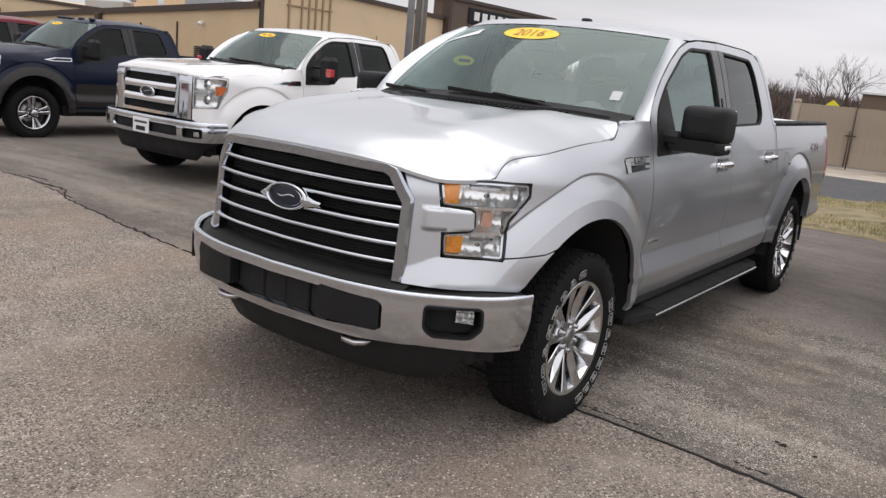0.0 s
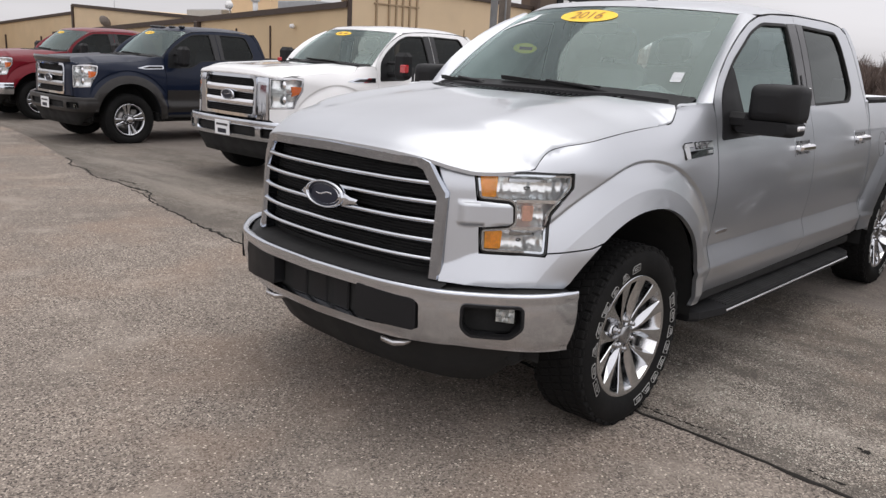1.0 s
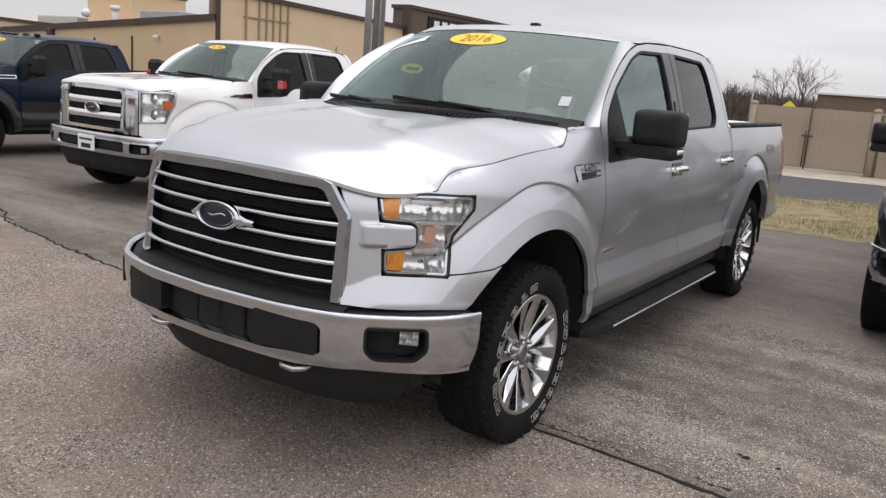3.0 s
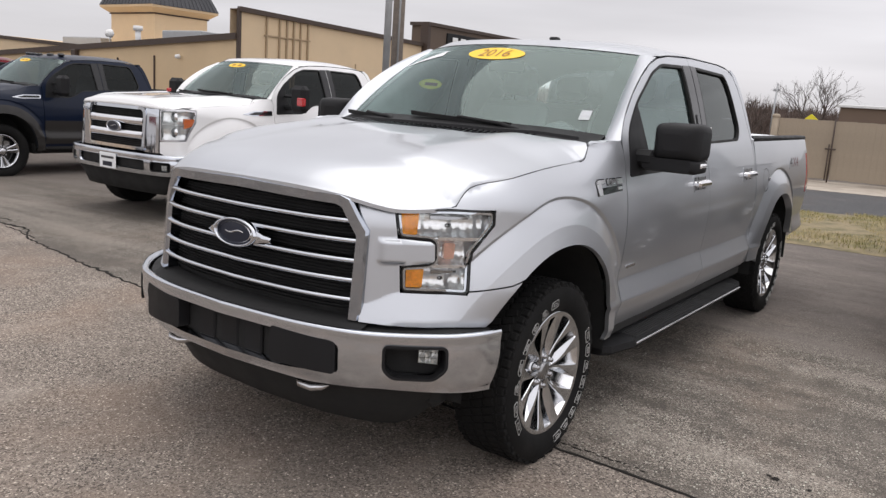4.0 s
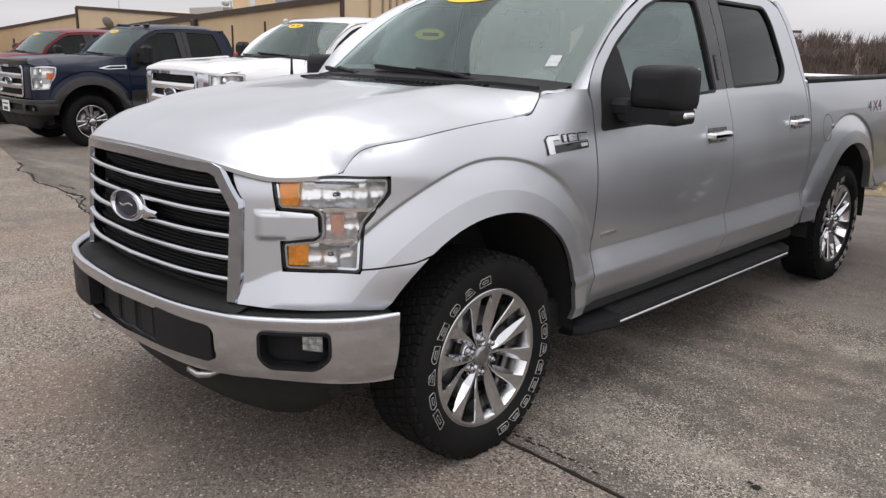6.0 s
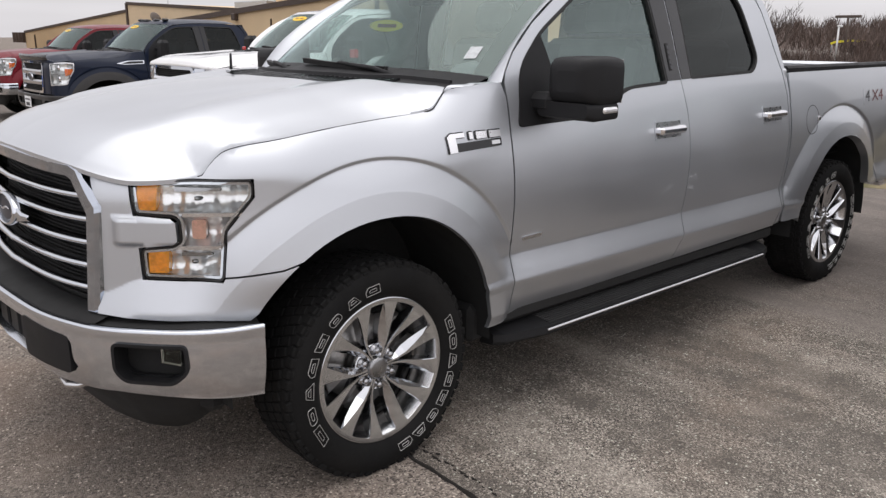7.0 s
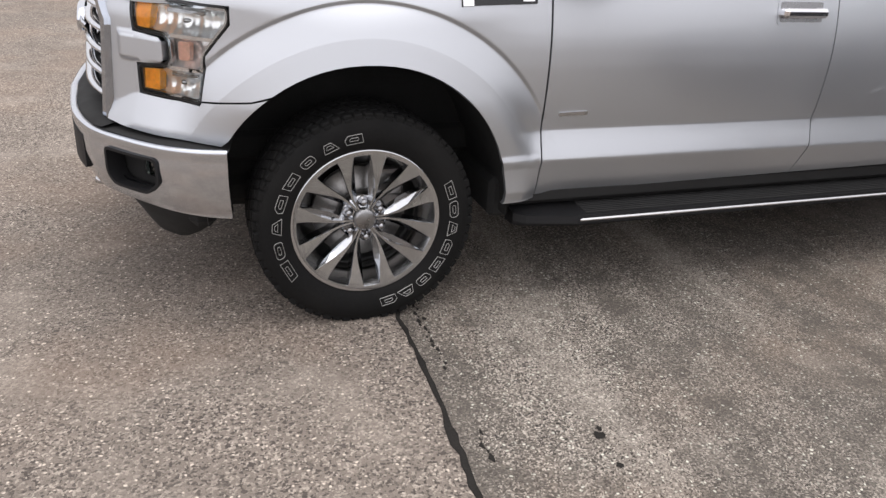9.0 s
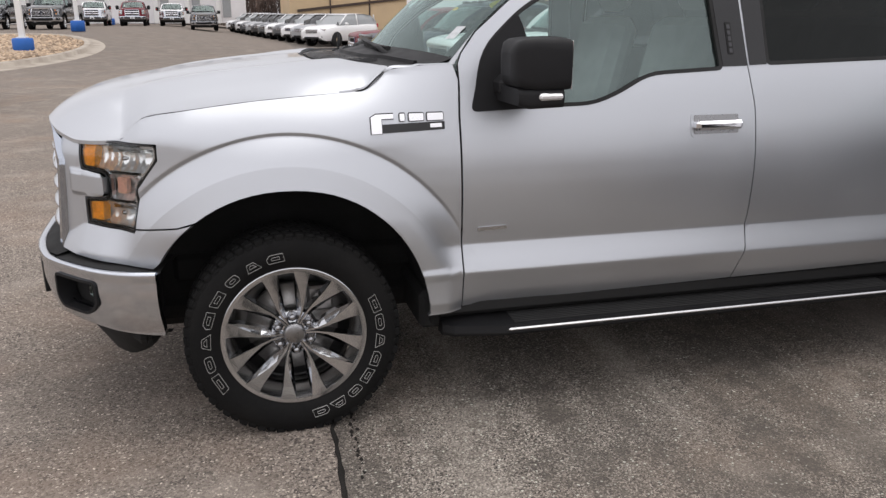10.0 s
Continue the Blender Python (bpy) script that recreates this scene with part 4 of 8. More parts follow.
        front_y, rise = -0.975, Curve([(-0.1, 1.16), (0, 1.262), (0.03, 1.300), (0.08, 1.322), (0.2, 1.338), (0.6, 1.360), (1.0, 1.385), (1.4, 1.398)])
        right = [(0.835, -0.72), (0.862, -0.5), (0.872, -0.2), (0.874, 0.2), (0.884, 0.30), (0.872, 0.36), (0.845, 0.405)]
        back = 0.405
    # the seam follows the fender's upper edge
    seam = []
    for y in ((-0.60, -0.588, -0.576, -0.565, -0.553, -0.535, -0.515, -0.48, -0.44, -0.37, -0.3, -0.1, 0.1, 0.24) if style == "A" else (-0.48, -0.44, -0.3, -0.1, 0.1, 0.24)):
        z = float(top(y))
        px, py, pz = (float(v) for v in side(S(y), z))
        nx, ny = plan.at(S(y))[2:]
        seam.append((px - 0.008 * float(nx), py - 0.008 * float(ny), z))
    if style == "A":
        edge[-1] = (seam[0][0], seam[0][1] - front_y)
        right = [p[:2] for p in seam[1:]] + [p for p in right if p[1] > 0.26]
    else:
        right = [p for p in right if p[1] < -0.49] + [p[:2] for p in seam] + [p for p in right if p[1] > 0.26]
    seam_z = Curve(([(-0.85, float(top(-0.85)))] if style == "B" else [(-0.75, 1.115)]) + [(p[1], p[2]) for p in seam] + [(y, float(top(y))) for y in (0.30, 0.36, 0.42, 0.65)])
    beyond = [(edge[-1][0] + 0.10, edge[-1][1] + 0.15)] if style == "A" else []
    lead = Curve([(a, front_y + b) for a, b in edge + beyond])
    brow = Curve([(0, 0.0), (0.3, -0.004), (0.5, -0.018), (0.6, -0.041), (0.68, -0.058), (0.782, -0.058)]) if style == "A" else Curve([(0, 0.0), (0.5, -0.01), (0.8, -0.030)])
    hood_half = Curve([(-1.2, 0.80), (right[0][1], right[0][0])] + [(b, a) for a, b in right[1:-1] if b < 0.31] + [(0.5, 0.886)])
    def hood_map(x, y):
        q = y - lead(np.abs(x))
        u = np.abs(x) / np.maximum(hood_half(y), 0.3)
        fade = smooth(0.0, 0.18 if style == "A" else 0.34, q)
        zc = rise(q) + brow(np.abs(x)) * (1 - fade)
        drop = np.clip(zc - seam_z(y) - 0.001, -0.12, 0.3) if style == "A" else np.clip(zc - seam_z(y) - 0.001, 0, 0.3) * smooth(0.0, 0.07, q)
        crown = 0.010 * np.exp(-((np.abs(x) - 0.56) / 0.08) ** 2) * smooth(0.03, 0.35, q) - 0.006 * np.exp(-((np.abs(x) - 0.37) / 0.10) ** 2) * smooth(0.05, 0.3, q)
        return x, y, zc - drop * np.clip(u, 0, 1.02) ** (5 + 7 * smooth(-0.05, 0.33, y)) + crown
    outline = [(x, float(lead(x))) for x in np.linspace(0, edge[-1][0], 60)] + [tuple(p) for p in along(right, 70)] + [(0.80, 0.402), (0.72, 0.355), (0.60, 0.268), (0.47, 0.195), (0.25, 0.155), (0.0, 0.145)]
    full = outline + [(-a, b) for a, b in reversed(outline[1:-1])]
    reach = edge[-1][0]
    lines = [(x, float(lead(abs(x))) + q) for q in (0.003, 0.008, 0.015, 0.024, 0.034, 0.046, 0.060, 0.076, 0.094) for x in np.linspace(-reach, reach, 121 if fine else 41)]
    part("hood", Geo().surface([full], hood_map, 0.018 if fine else 0.04, 0.014, True, (lines, lambda x, y: y - lead(np.abs(x)) < 0.106)), body, t)
    # shoulder between the hood's rear corner, the windshield's foot and the fender
    inn = [(a + 0.004, b) for a, b in along(right, 70) if b > 0.2]
    inn = along([(a, b, float(hood_map(np.array(a), np.array(b))[2]) - 0.001) for a, b in inn] + [(0.836, 0.50, 1.366), (0.834, 0.57, 1.370), (0.831, 0.632, 1.374)], 24)
    ys = np.linspace(inn[0][1], 0.634, 24)
    outer = np.array([(float(plan.at(S(y))[0] + side_offset(style, np.array(y), np.array(min(float(top(y)), 1.385)))), y, float(top(y)) if y < 0.5 else 1.383) for y in ys])
    both("cowl_shoulder", Geo().loft([[tuple(i + (o - i) * w + np.array((0, 0, 0.010 * math.sin(math.pi * w)))) for i, o in zip(inn, outer)] for w in np.linspace(0, 1, 7)], True), body, t)
    gap = [(a + 0.003, b) for a, b in along(right, 90)]
    wide = [0.0017 + 0.0012 * float(smooth(0.20, 0.30, np.array(b))) + 0.0022 * float(smooth(-0.50, -0.56, np.array(b))) for a, b in gap]
    both("hood_seam", Geo().tube([(a, b, float(hood_map(np.array(a), np.array(b))[2]) - 0.0005) for a, b in gap], wide, 6), SEAL, t, "dark shut line beside the hood")
    if guard:
        g = Geo()
        g.loft([[(x, float(lead(abs(x))) - d, float(rise(0.02)) + h) for x in np.linspace(-0.72, 0.72, 25)] for d, h in ((0.02, -0.03), (0.045, 0.02), (0.02, 0.055), (-0.02, 0.05))])
        part("bug_guard", g, GLOSS_BLACK, t, "dark smoked hood guard")
    # cowl with louvres
    cow = Geo()
    rear = Curve([(0.0, 0.145), (0.25, 0.155), (0.47, 0.195), (0.60, 0.268), (0.72, 0.355), (0.80, 0.402), (0.85, 0.42)])
    def cowl_at(u, w):
        x = 0.84 * u
        a = np.array([x, float(rear(abs(x))) - 0.015, float(hood_map(np.array(x), rear(abs(x)))[2]) - 0.012])
        b = wind(u, 0.050 + 0.080 * (1 - abs(u) ** 3), 0.006)
        return tuple(a + (b - a) * w + np.array((0, 0, -0.016 * math.sin(math.pi * w))))
    cow.loft([[cowl_at(u, w) for u in np.linspace(-1, 1, 41)] for w in np.linspace(0, 1, 7)])
    cowl = part("cowl", cow, BLACK_PLASTIC, t, "black plastic cowl panel")
    ridge = Geo()
    for u in np.linspace(-0.72, 0.72, 40):
        p, q = np.array(cowl_at(u, 0.12)), np.array(cowl_at(u - 0.03, 0.50))
        ridge.sweep([tuple(p + (0, 0, 0.003)), tuple((p + q) / 2 + (0, 0, 0.004)), tuple(q + (0, 0, 0.003))], [(-0.005, -0.006), (0.005, -0.006), (0.003, 0.006), (-0.003, 0.006)])
    part("louvres", ridge, GLOSS_BLACK, cowl)
    part("cowl_lip", Geo().sweep([tuple(np.array(cowl_at(u, 0.62)) + (0, 0, 0.004)) for u in np.linspace(-0.9, 0.9, 31)], [(-0.012, -0.008), (0.012, -0.008), (0.006, 0.008), (-0.006, 0.008)]), BLACK_PLASTIC, cowl)
    for ends in (((0.66, -0.01), (0.40, 0.06), (0.10, 0.100), (0.46, 0.075), (-0.29, 0.118)), ((-0.30, -0.01), (-0.46, 0.04), (-0.72, 0.055), (-0.44, 0.048), (-0.985, 0.040))):
        g = Geo()
        root, bow, grip_at = (wind(u, v, lift) for (u, v), lift in zip(ends[:3], (0.020, 0.046, 0.044)))
        g.tube([tuple(root), tuple(bow), tuple(grip_at)], [0.015, 0.011, 0.008], 8)
        (ua, va), (ub, vb) = ends[3:]
        blade = [tuple(wind(ua + (ub - ua) * k, va + (vb - va) * k, 0.030)) for k in np.linspace(0, 1, 7)]
        wiper = part("wiper", g, BLACK_PLASTIC, t, "black wiper arm")
        part("wiper_blade", Geo().sweep(blade, [(-0.008, -0.010), (0.008, -0.010), (0.013, 0.012), (-0.013, 0.012)]), SEAL, wiper)
    # windshield
    us, vs = np.linspace(-1, 1, 33), np.linspace(0, 1, 15)
    glass = Geo().loft([[tuple(wind(u, v)) for u in us] for v in vs])
    ws = part("windshield", glass, WINDSHIELD, t, "wide tinted windshield")
    band = Geo()
    band.loft([[tuple(wind(u, v, -0.004)) for u in us] for v in (0.0, 0.045, 0.06)])
    band.loft([[tuple(wind(u, v, -0.004)) for u in us] for v in (0.94, 1.0)])
    for s in (-1, 1):
        band.loft([[tuple(wind(s * u, v, -0.004)) for u in (0.905, 0.95, 1.0)] for v in vs])
    part("frit_band", band, GLOSS_BLACK, ws, "black printed glass border")
    # pillar between windshield and door, roof
    gap = along(GAP, 64)
    k = int(np.argmin(np.abs(gap[:, 0] - 1.30)))
    gx = np.array([side_x(y, z) for y, z in gap])
    rows = []
    for j in range(18):
        v = j / 17
        e = wind(1.0, v, 0.002)
        i = v * k
        a, b = int(i), min(int(i) + 1, k)
        f = i - a
        g0 = np.array([gx[a] * (1 - f) + gx[b] * f, *(gap[a] * (1 - f) + gap[b] * f)])
        n = np.array([0.55, -0.55, 0.62])
        rows.append([tuple(e + (g0 - e) * w + n * 0.012 * math.sin(math.pi * w ** 0.8)) for w in np.linspace(0, 1, 7)])
    both("windshield_pillar", Geo().loft(rows, True), body, t)
    zc = Curve([(0.9, 1.838), (1.0, 1.856), (1.3, 1.905), (1.7, 1.934), (2.2, 1.938), (2.6, 1.918), (2.80, 1.885), (2.9, 1.85)])
    edge_pts = [(gx[i], *gap[i]) for i in range(k, len(gap)) if gap[i][0] < 2.80]
    rr = []
    for i, w in enumerate(np.linspace(0, 1, 22)):
        row = []
        for u in np.linspace(-1, 1, 31):
            j = w * (len(edge_pts) - 1)
            a = min(int(j), len(edge_pts) - 2)
            e = np.array(edge_pts[a]) * (1 - (j - a)) + np.array(edge_pts[a + 1]) * (j - a)
            f = wind(u, 1.0, 0.003)
            y = e[1] * abs(u) ** 3 + (f[1] * (1 - w) + (2.86 - f[1]) * w + f[1] * w) * (1 - abs(u) ** 3)
            z = e[2] + (float(zc(y)) - e[2]) * (1 - abs(u) ** 3.4)
            x = e[0] * u if w > 0 else f[0] * (1 - 0.0) + (e[0] * u - f[0]) * 0.0
            if i == 0:
                y, z = f[1], f[2]
            row.append((x, y, z))
        rr.append(row)
    part("roof", Geo().loft(rr), body, t)
    part("headliner", Geo().loft([[(x * 0.97, y, z - 0.05) for x, y, z in r[1:-1]] for r in rr[1:]], True), HEADLINER, t)
    # doors
    bottom = 0.448
    fd = [(0.660, bottom), (1.860, 0.468), (1.890, 0.62), (1.898, 0.75), (1.894, 1.0), (1.888, 1.20), (1.862, 1.35), (1.832, 1.62), (1.815, 1.853)] + [(y, z - 0.008) for y, z in reversed(GAP[1:9]) if y < 1.78] + [(0.650, 1.385), (0.652, 1.30), (0.648, 1.20), (0.655, 0.80)]
    rd = [(1.8645, 0.468), (2.930, 0.480), (2.938, 0.60), (2.945, 1.0), (2.938, 1.25), (2.908, 1.38), (2.855, 1.50), (2.775, 1.70), (2.712, 1.795), (2.615, 1.838), (2.40, 1.854), (1.90, 1.856), (1.8195, 1.853), (1.8365, 1.62), (1.8665, 1.35), (1.8925, 1.20), (1.8985, 1.0), (1.9025, 0.75), (1.8945, 0.62)]
    for flip in (False, True):
        def side_part(name, g, mat, parent, lab=""):
            return part(name, g.mirrored() if flip else g, mat, parent, lab)
        for name, out, hole, pane_mat, ys in (("front_door", fd, GLASS_F, SIDE_GLASS if style == "A" else PRIVACY, (1.597, 1.822)), ("rear_door", rd, GLASS_R, PRIVACY, (2.63, 2.86))):
            d = side_part(name, Geo().surface([yz(out), yz(hole)], side, 0.022 if fine else 0.04, 0.025, rows=creases(0.66, 2.93)), body, t)
            side_part("window_pane", Geo().surface([yz(grow(hole, 0.004))], pushed(0.014), 0.06, 0.0), pane_mat, d, "tinted side window")
            side_part("window_seal", Geo().surface([yz(grow(hole, 0.006)), yz(grow(hole, -0.009))], pushed(-0.002), 0.04, 0.02), SEAL, d)
            zb = 1.135 if name == "front_door" else 1.148
            cup = rounded(yz([(ys[0], zb - 0.048), (ys[1], zb - 0.048), (ys[1], zb + 0.050), (ys[0], zb + 0.050)]), 0.02)
            side_part("handle_plate", Geo().surface([cup], pushed(-0.003), 0.03, 0.006), body, d)
            # flat patch over the plate, its darker colour painting the cup's shade
            side_part("handle_recess", Geo().surface([grow(cup, -0.012)], pushed(-0.0045), 0.03, 0.0), CAP_GREY if style == "A" else BLACK_PLASTIC, d)
            x = side_x(sum(ys) / 2, zb)
            grip = Geo().box(x + 0.018, x + 0.042, ys[0] + 0.012, ys[1] - 0.008, zb - 0.018, zb + 0.018, 0.012)
            grip.box(x - 0.005, x + 0.036, ys[0] + 0.008, ys[0] + 0.045, zb - 0.016, zb + 0.016, 0.008)
            grip.box(x - 0.005, x + 0.030, ys[1] - 0.045, ys[1] - 0.004, zb - 0.018, zb + 0.018, 0.008)
            side_part("door_handle", grip, CHROME if style == "A" else body, d, "chrome door handle" if style == "A" else "")
        post = Geo().surface([yz([(1.750, 1.358), (1.860, 1.360), (1.817, 1.812), (1.694, 1.806)])], pushed(-0.0035), 0.04, 0.008)
        side_part("pillar_trim", post, GLOSS_BLACK, t, "gloss black pillar trim")
        post = Geo().surface([yz([(1.872, 1.362), (1.950, 1.364), (1.920, 1.812), (1.829, 1.812)])], pushed(-0.0035), 0.04, 0.008)
        side_part("pillar_trim", post, GLOSS_BLACK, t)
        # cab side behind the rear door, sill, and the black sail the mirror stands on
        pillar = [(2.938, 0.490), (2.966, 0.50), (2.968, 1.25), (2.958, 1.37), (2.915, 1.52), (2.848, 1.71), (2.80, 1.795), (2.73, 1.842), (2.70, 1.842), (2.722, 1.80), (2.783, 1.705), (2.863, 1.503), (2.916, 1.385), (2.946, 1.25), (2.953, 1.0), (2.946, 0.60)]
        side_part("cab_corner", Geo().surface([yz(pillar)], side, 0.04, 0.05), body, t)
        side_part("sill", Geo().box(0.86, side_x(1.5, 0.47) - 0.008, 0.56, 2.96, 0.40, 0.478, 0.02), SEAL, t)
        sail = rounded([(0.688, 1.212, 0.03), (0.98, 1.222), (0.93, 1.46), (0.895, 1.572), (0.745, 1.432, 0.06)], 0.03)
        side_part("mirror_sail", Geo().surface([yz(sail)], pushed(-0.004), 0.04, 0.015), BLACK_PLASTIC, t)
        # bed side
        bs = [(2.984, 0.500), (3.155, 0.505)] + [(y, z) for y, z in arch(AXLES[1], 172, 22)] + [(4.24, 0.585), (4.55, 0.575), (4.80, 0.60), (4.855, 0.66), (4.868, 1.0), (4.868, 1.20), (4.850, 1.372), (2.990, 1.366), (2.982, 1.20)]
        tail = rounded(yz([(4.735, 0.905), (4.862, 0.905), (4.862, 1.255), (4.790, 1.255)]), 0.02)
        side_part("bed_side", Geo().surface([yz(bs), tail], side, 0.025 if fine else 0.04, 0.05, rows=lips(AXLES[1])), body, t)
        side_part("tail_lamp", Geo().surface([grow(tail, -0.003)], pushed(-0.004), 0.03, 0.05), RED_LENS, t, "red tail lamp")
        rail = [(side_x(y, 1.372) - 0.045, y, 1.380) for y in np.linspace(2.985, 4.86, 16)]
        side_part("bed_rail", Geo().sweep(rail, [(-0.045, -0.012), (0.045, -0.012), (0.047, 0.010), (0.035, 0.022), (-0.035, 0.022), (-0.045, 0.012)]), BLACK_PLASTIC, t, "black bed rail cap")
        side_part("bed_wall", Geo().box(0.80, 0.84, 3.02, 4.82, 0.85, 1.37, 0.01), BLACK_PLASTIC if cap_rail else body, t)
        # wheel wells
        for hub in AXLES:
            w = Geo()
            a0, a1 = (2, 178)
            ring = [(hub + (py - hub) * 1.03, pz + 0.012) for py, pz in arch(hub, a0 - 6, a1 + 6, 26)]
            w.loft([[(x - 0.10 * (x > 0.9 and y < -0.38), y, z) for y, z in ring] for x in (0.975, 0.50)])
            w.box(0.46, 0.52, hub - 0.60, hub + 0.60, 0.36, 1.02)
            side_part("wheel_well", w, WELL, t)
    # bed floor, front wall, tailgate, rear bumper, cab back, chassis
    part("bed_floor", Geo().box(-0.82, 0.82, 3.02, 4.82, 0.80, 0.86, 0.01), BLACK_PLASTIC, t)
    part("bed_front", Geo().box(-0.88, 0.88, 2.99, 3.03, 0.5, 1.375, 0.01), body, t)
    tg = part("tailgate", Geo().box(-0.83, 0.83, 4.82, 4.88, 0.78, 1.385, 0.02), body, t)
    part("tailgate_handle", Geo().box(-0.12, 0.12, 4.878, 4.90, 1.10, 1.18, 0.01), BLACK_PLASTIC, tg)
    part("rear_bumper", Geo().box(-0.88, 0.88, 4.82, 4.98, 0.48, 0.64, 0.03), CHROME, t)
    back_wall = Geo()
    back_wall.box(-0.93, 0.93, 2.93, 2.965, 0.55, 1.39, 0.01)
    for s in (-1, 1):
        back_wall.box(min(s * 0.70, s * 0.84), max(s * 0.70, s * 0.84), 2.88, 2.925, 1.385, 1.52, 0.01)
    part("cab_back", back_wall, body, t)
    part("rear_window", Geo().loft([[(-0.78, 2.945, 1.38), (0.78, 2.945, 1.38)], [(-0.66, 2.86, 1.85), (0.66, 2.86, 1.85)]]), PRIVACY, t)
    fr = Geo()
    for s in (-1, 1):
        fr.box(s * 0.42 - 0.05, s * 0.42 + 0.05, -0.75, 4.75, 0.42, 0.58, 0.01)
    fr.box(-0.55, 0.55, -0.45, 2.9, 0.50, 0.62, 0.02)
    fr.tube([(-0.80, 0, HUB), (0.80, 0, HUB)], 0.05, 10)
    fr.tube([(-0.80, 3.683, HUB), (0.80, 3.683, HUB)], 0.05, 10)
    fr.box(-0.14, 0.14, 3.53, 3.83, HUB - 0.13, HUB + 0.13, 0.06)
    fr.box(-0.50, 0.50, -0.60, 0.25, 0.60, 1.10, 0.03)
    fr.box(-0.84, 0.84, 0.62, 2.95, 0.335, 0.52, 0.04)
    fr.box(-0.55, 0.55, -0.72, 0.60, 0.315, 0.45, 0.04)
    fr.box(-0.6, 0.6, 2.9, 4.7, 0.42, 0.62, 0.04)
    for s in (-1, 1):
        # unseen liner block before each front wheel, added to block light beneath
        fr.box(min(s * 0.50, s * 0.80), max(s * 0.50, s * 0.80), -0.60, -0.50, 0.34, 0.66, 0.03)
        fr.box(min(s * 0.50, s * 0.90), max(s * 0.50, s * 0.90), 0.50, 0.64, 0.34, 0.50, 0.02)
    part("chassis", fr, WELL, t)
    # interior
    part("cabin_floor", Geo().box(-0.90, 0.90, 0.64, 2.93, 0.60, 0.70), DASH, t)
    da = Geo().loft([[(x, y, z) for x in np.linspace(-0.82, 0.82, 13)] for y, z in ((0.50, 1.345), (0.62, 1.352), (0.86, 1.335), (0.98, 1.27), (1.0, 0.98), (0.9, 0.70))], True)
    da.tube([(0.42, 0.90, 1.33), (0.42, 0.98, 1.34)], 0.11, 16)
    part("dashboard", da, DASH, t)
    sw = Geo()
    m = Matrix.Translation((0.42, 1.16, 1.24)) @ Matrix.Rotation(radians(-62), 4, "X")
    sw.lathe([(0.185, -0.014), (0.198, 0.0), (0.185, 0.014), (0.172, 0.0)], 32, "z", m, True)
    sw.box(-0.175, 0.175, -0.025, 0.025, -0.03, 0.0, 0.01, m)
    sw.box(-0.03, 0.03, -0.175, 0.0, -0.03, 0.0, 0.01, m)
    sw.tube([(0.42, 1.16, 1.24), (0.42, 0.95, 1.12)], 0.035, 10)
    part("steering_wheel", sw, DASH, t)
    for y, xs, z0 in ((1.52, (0.42, -0.42), 0.0), (2.38, (0.45, 0.0, -0.45), 0.02)):
        for x in xs:
            w = 0.26 if len(xs) == 2 else 0.23
            lean = Matrix.Translation((x, y + 0.24, 0.98)) @ Matrix.Rotation(radians(-14), 4, "X")
            st = part("seat", Geo().box(x - w, x + w, y - 0.30, y + 0.24, 0.82, 0.99, 0.05), CLOTH, t, "grey cloth seat")
            part("seat_back", Geo().box(-w, w, -0.07, 0.07, 0.0, 0.58, 0.05, lean), CLOTH, st)
            part("headrest", Geo().box(-0.135, 0.135, -0.05, 0.05, 0.62, 0.80, 0.04, lean), CLOTH, st)
    part("rear_view_mirror", Geo().box(-0.12, 0.12, 1.02, 1.05, 1.70, 1.765, 0.012), GLOSS_BLACK, t)
    # grille
    if style == "A":
        grille_a(t, plan, trim)
    else:
        grille_b(t, plan, trim, body)
    bumper_front(t, style, bumper)
    put_wheels(t, style, lettered)
    mirrors(t, style, body is WHITE_PAINT)
    if marker_lamps:
        for x in (-0.50, -0.25, 0.0, 0.25, 0.50):
            y = 1.20 + 0.2 * abs(x)
            part("marker_lamp", Geo().box(x - 0.045, x + 0.045, y - 0.05, y + 0.06, float(zc(y)) - 0.012, float(zc(y)) + 0.035, 0.018), GLOSS_BLACK, t, "dark cab marker lamp")
    if style == "B":
        shorten(t)
    return t


def squat(co):
    """The heavier trucks carry a shorter nose and a shorter, lower cab behind the same doors."""
    if co.y > 0.64:
        co.y = 0.64 + (co.y - 0.64) * 0.855
    elif co.y < -0.55:
        co.y = -0.55 + (co.y + 0.55) * 0.64
    if co.z > 1.36:
        co.z = 1.36 + (co.z - 1.36) * 0.95


def shorten(t):
    for o in t.children:
        if o.name.startswith("wheel") and "well" not in o.name:
            at = o.matrix_basis.translation.copy()
            squat(at)
            o.matrix_basis = Matrix.Translation(at - o.matrix_basis.translation) @ o.matrix_basis
            continue
        for q in (o, *o.children_recursive):
            for v in q.data.vertices:
                squat(v.co)


def grille_y(plan, x, z):
    s = np.interp(np.abs(x), plan.x[:700], plan.s[:700])
    return np.interp(s, plan.s, plan.y) + 0.085 * np.clip(np.asarray(z) - 0.70, 0, 1)


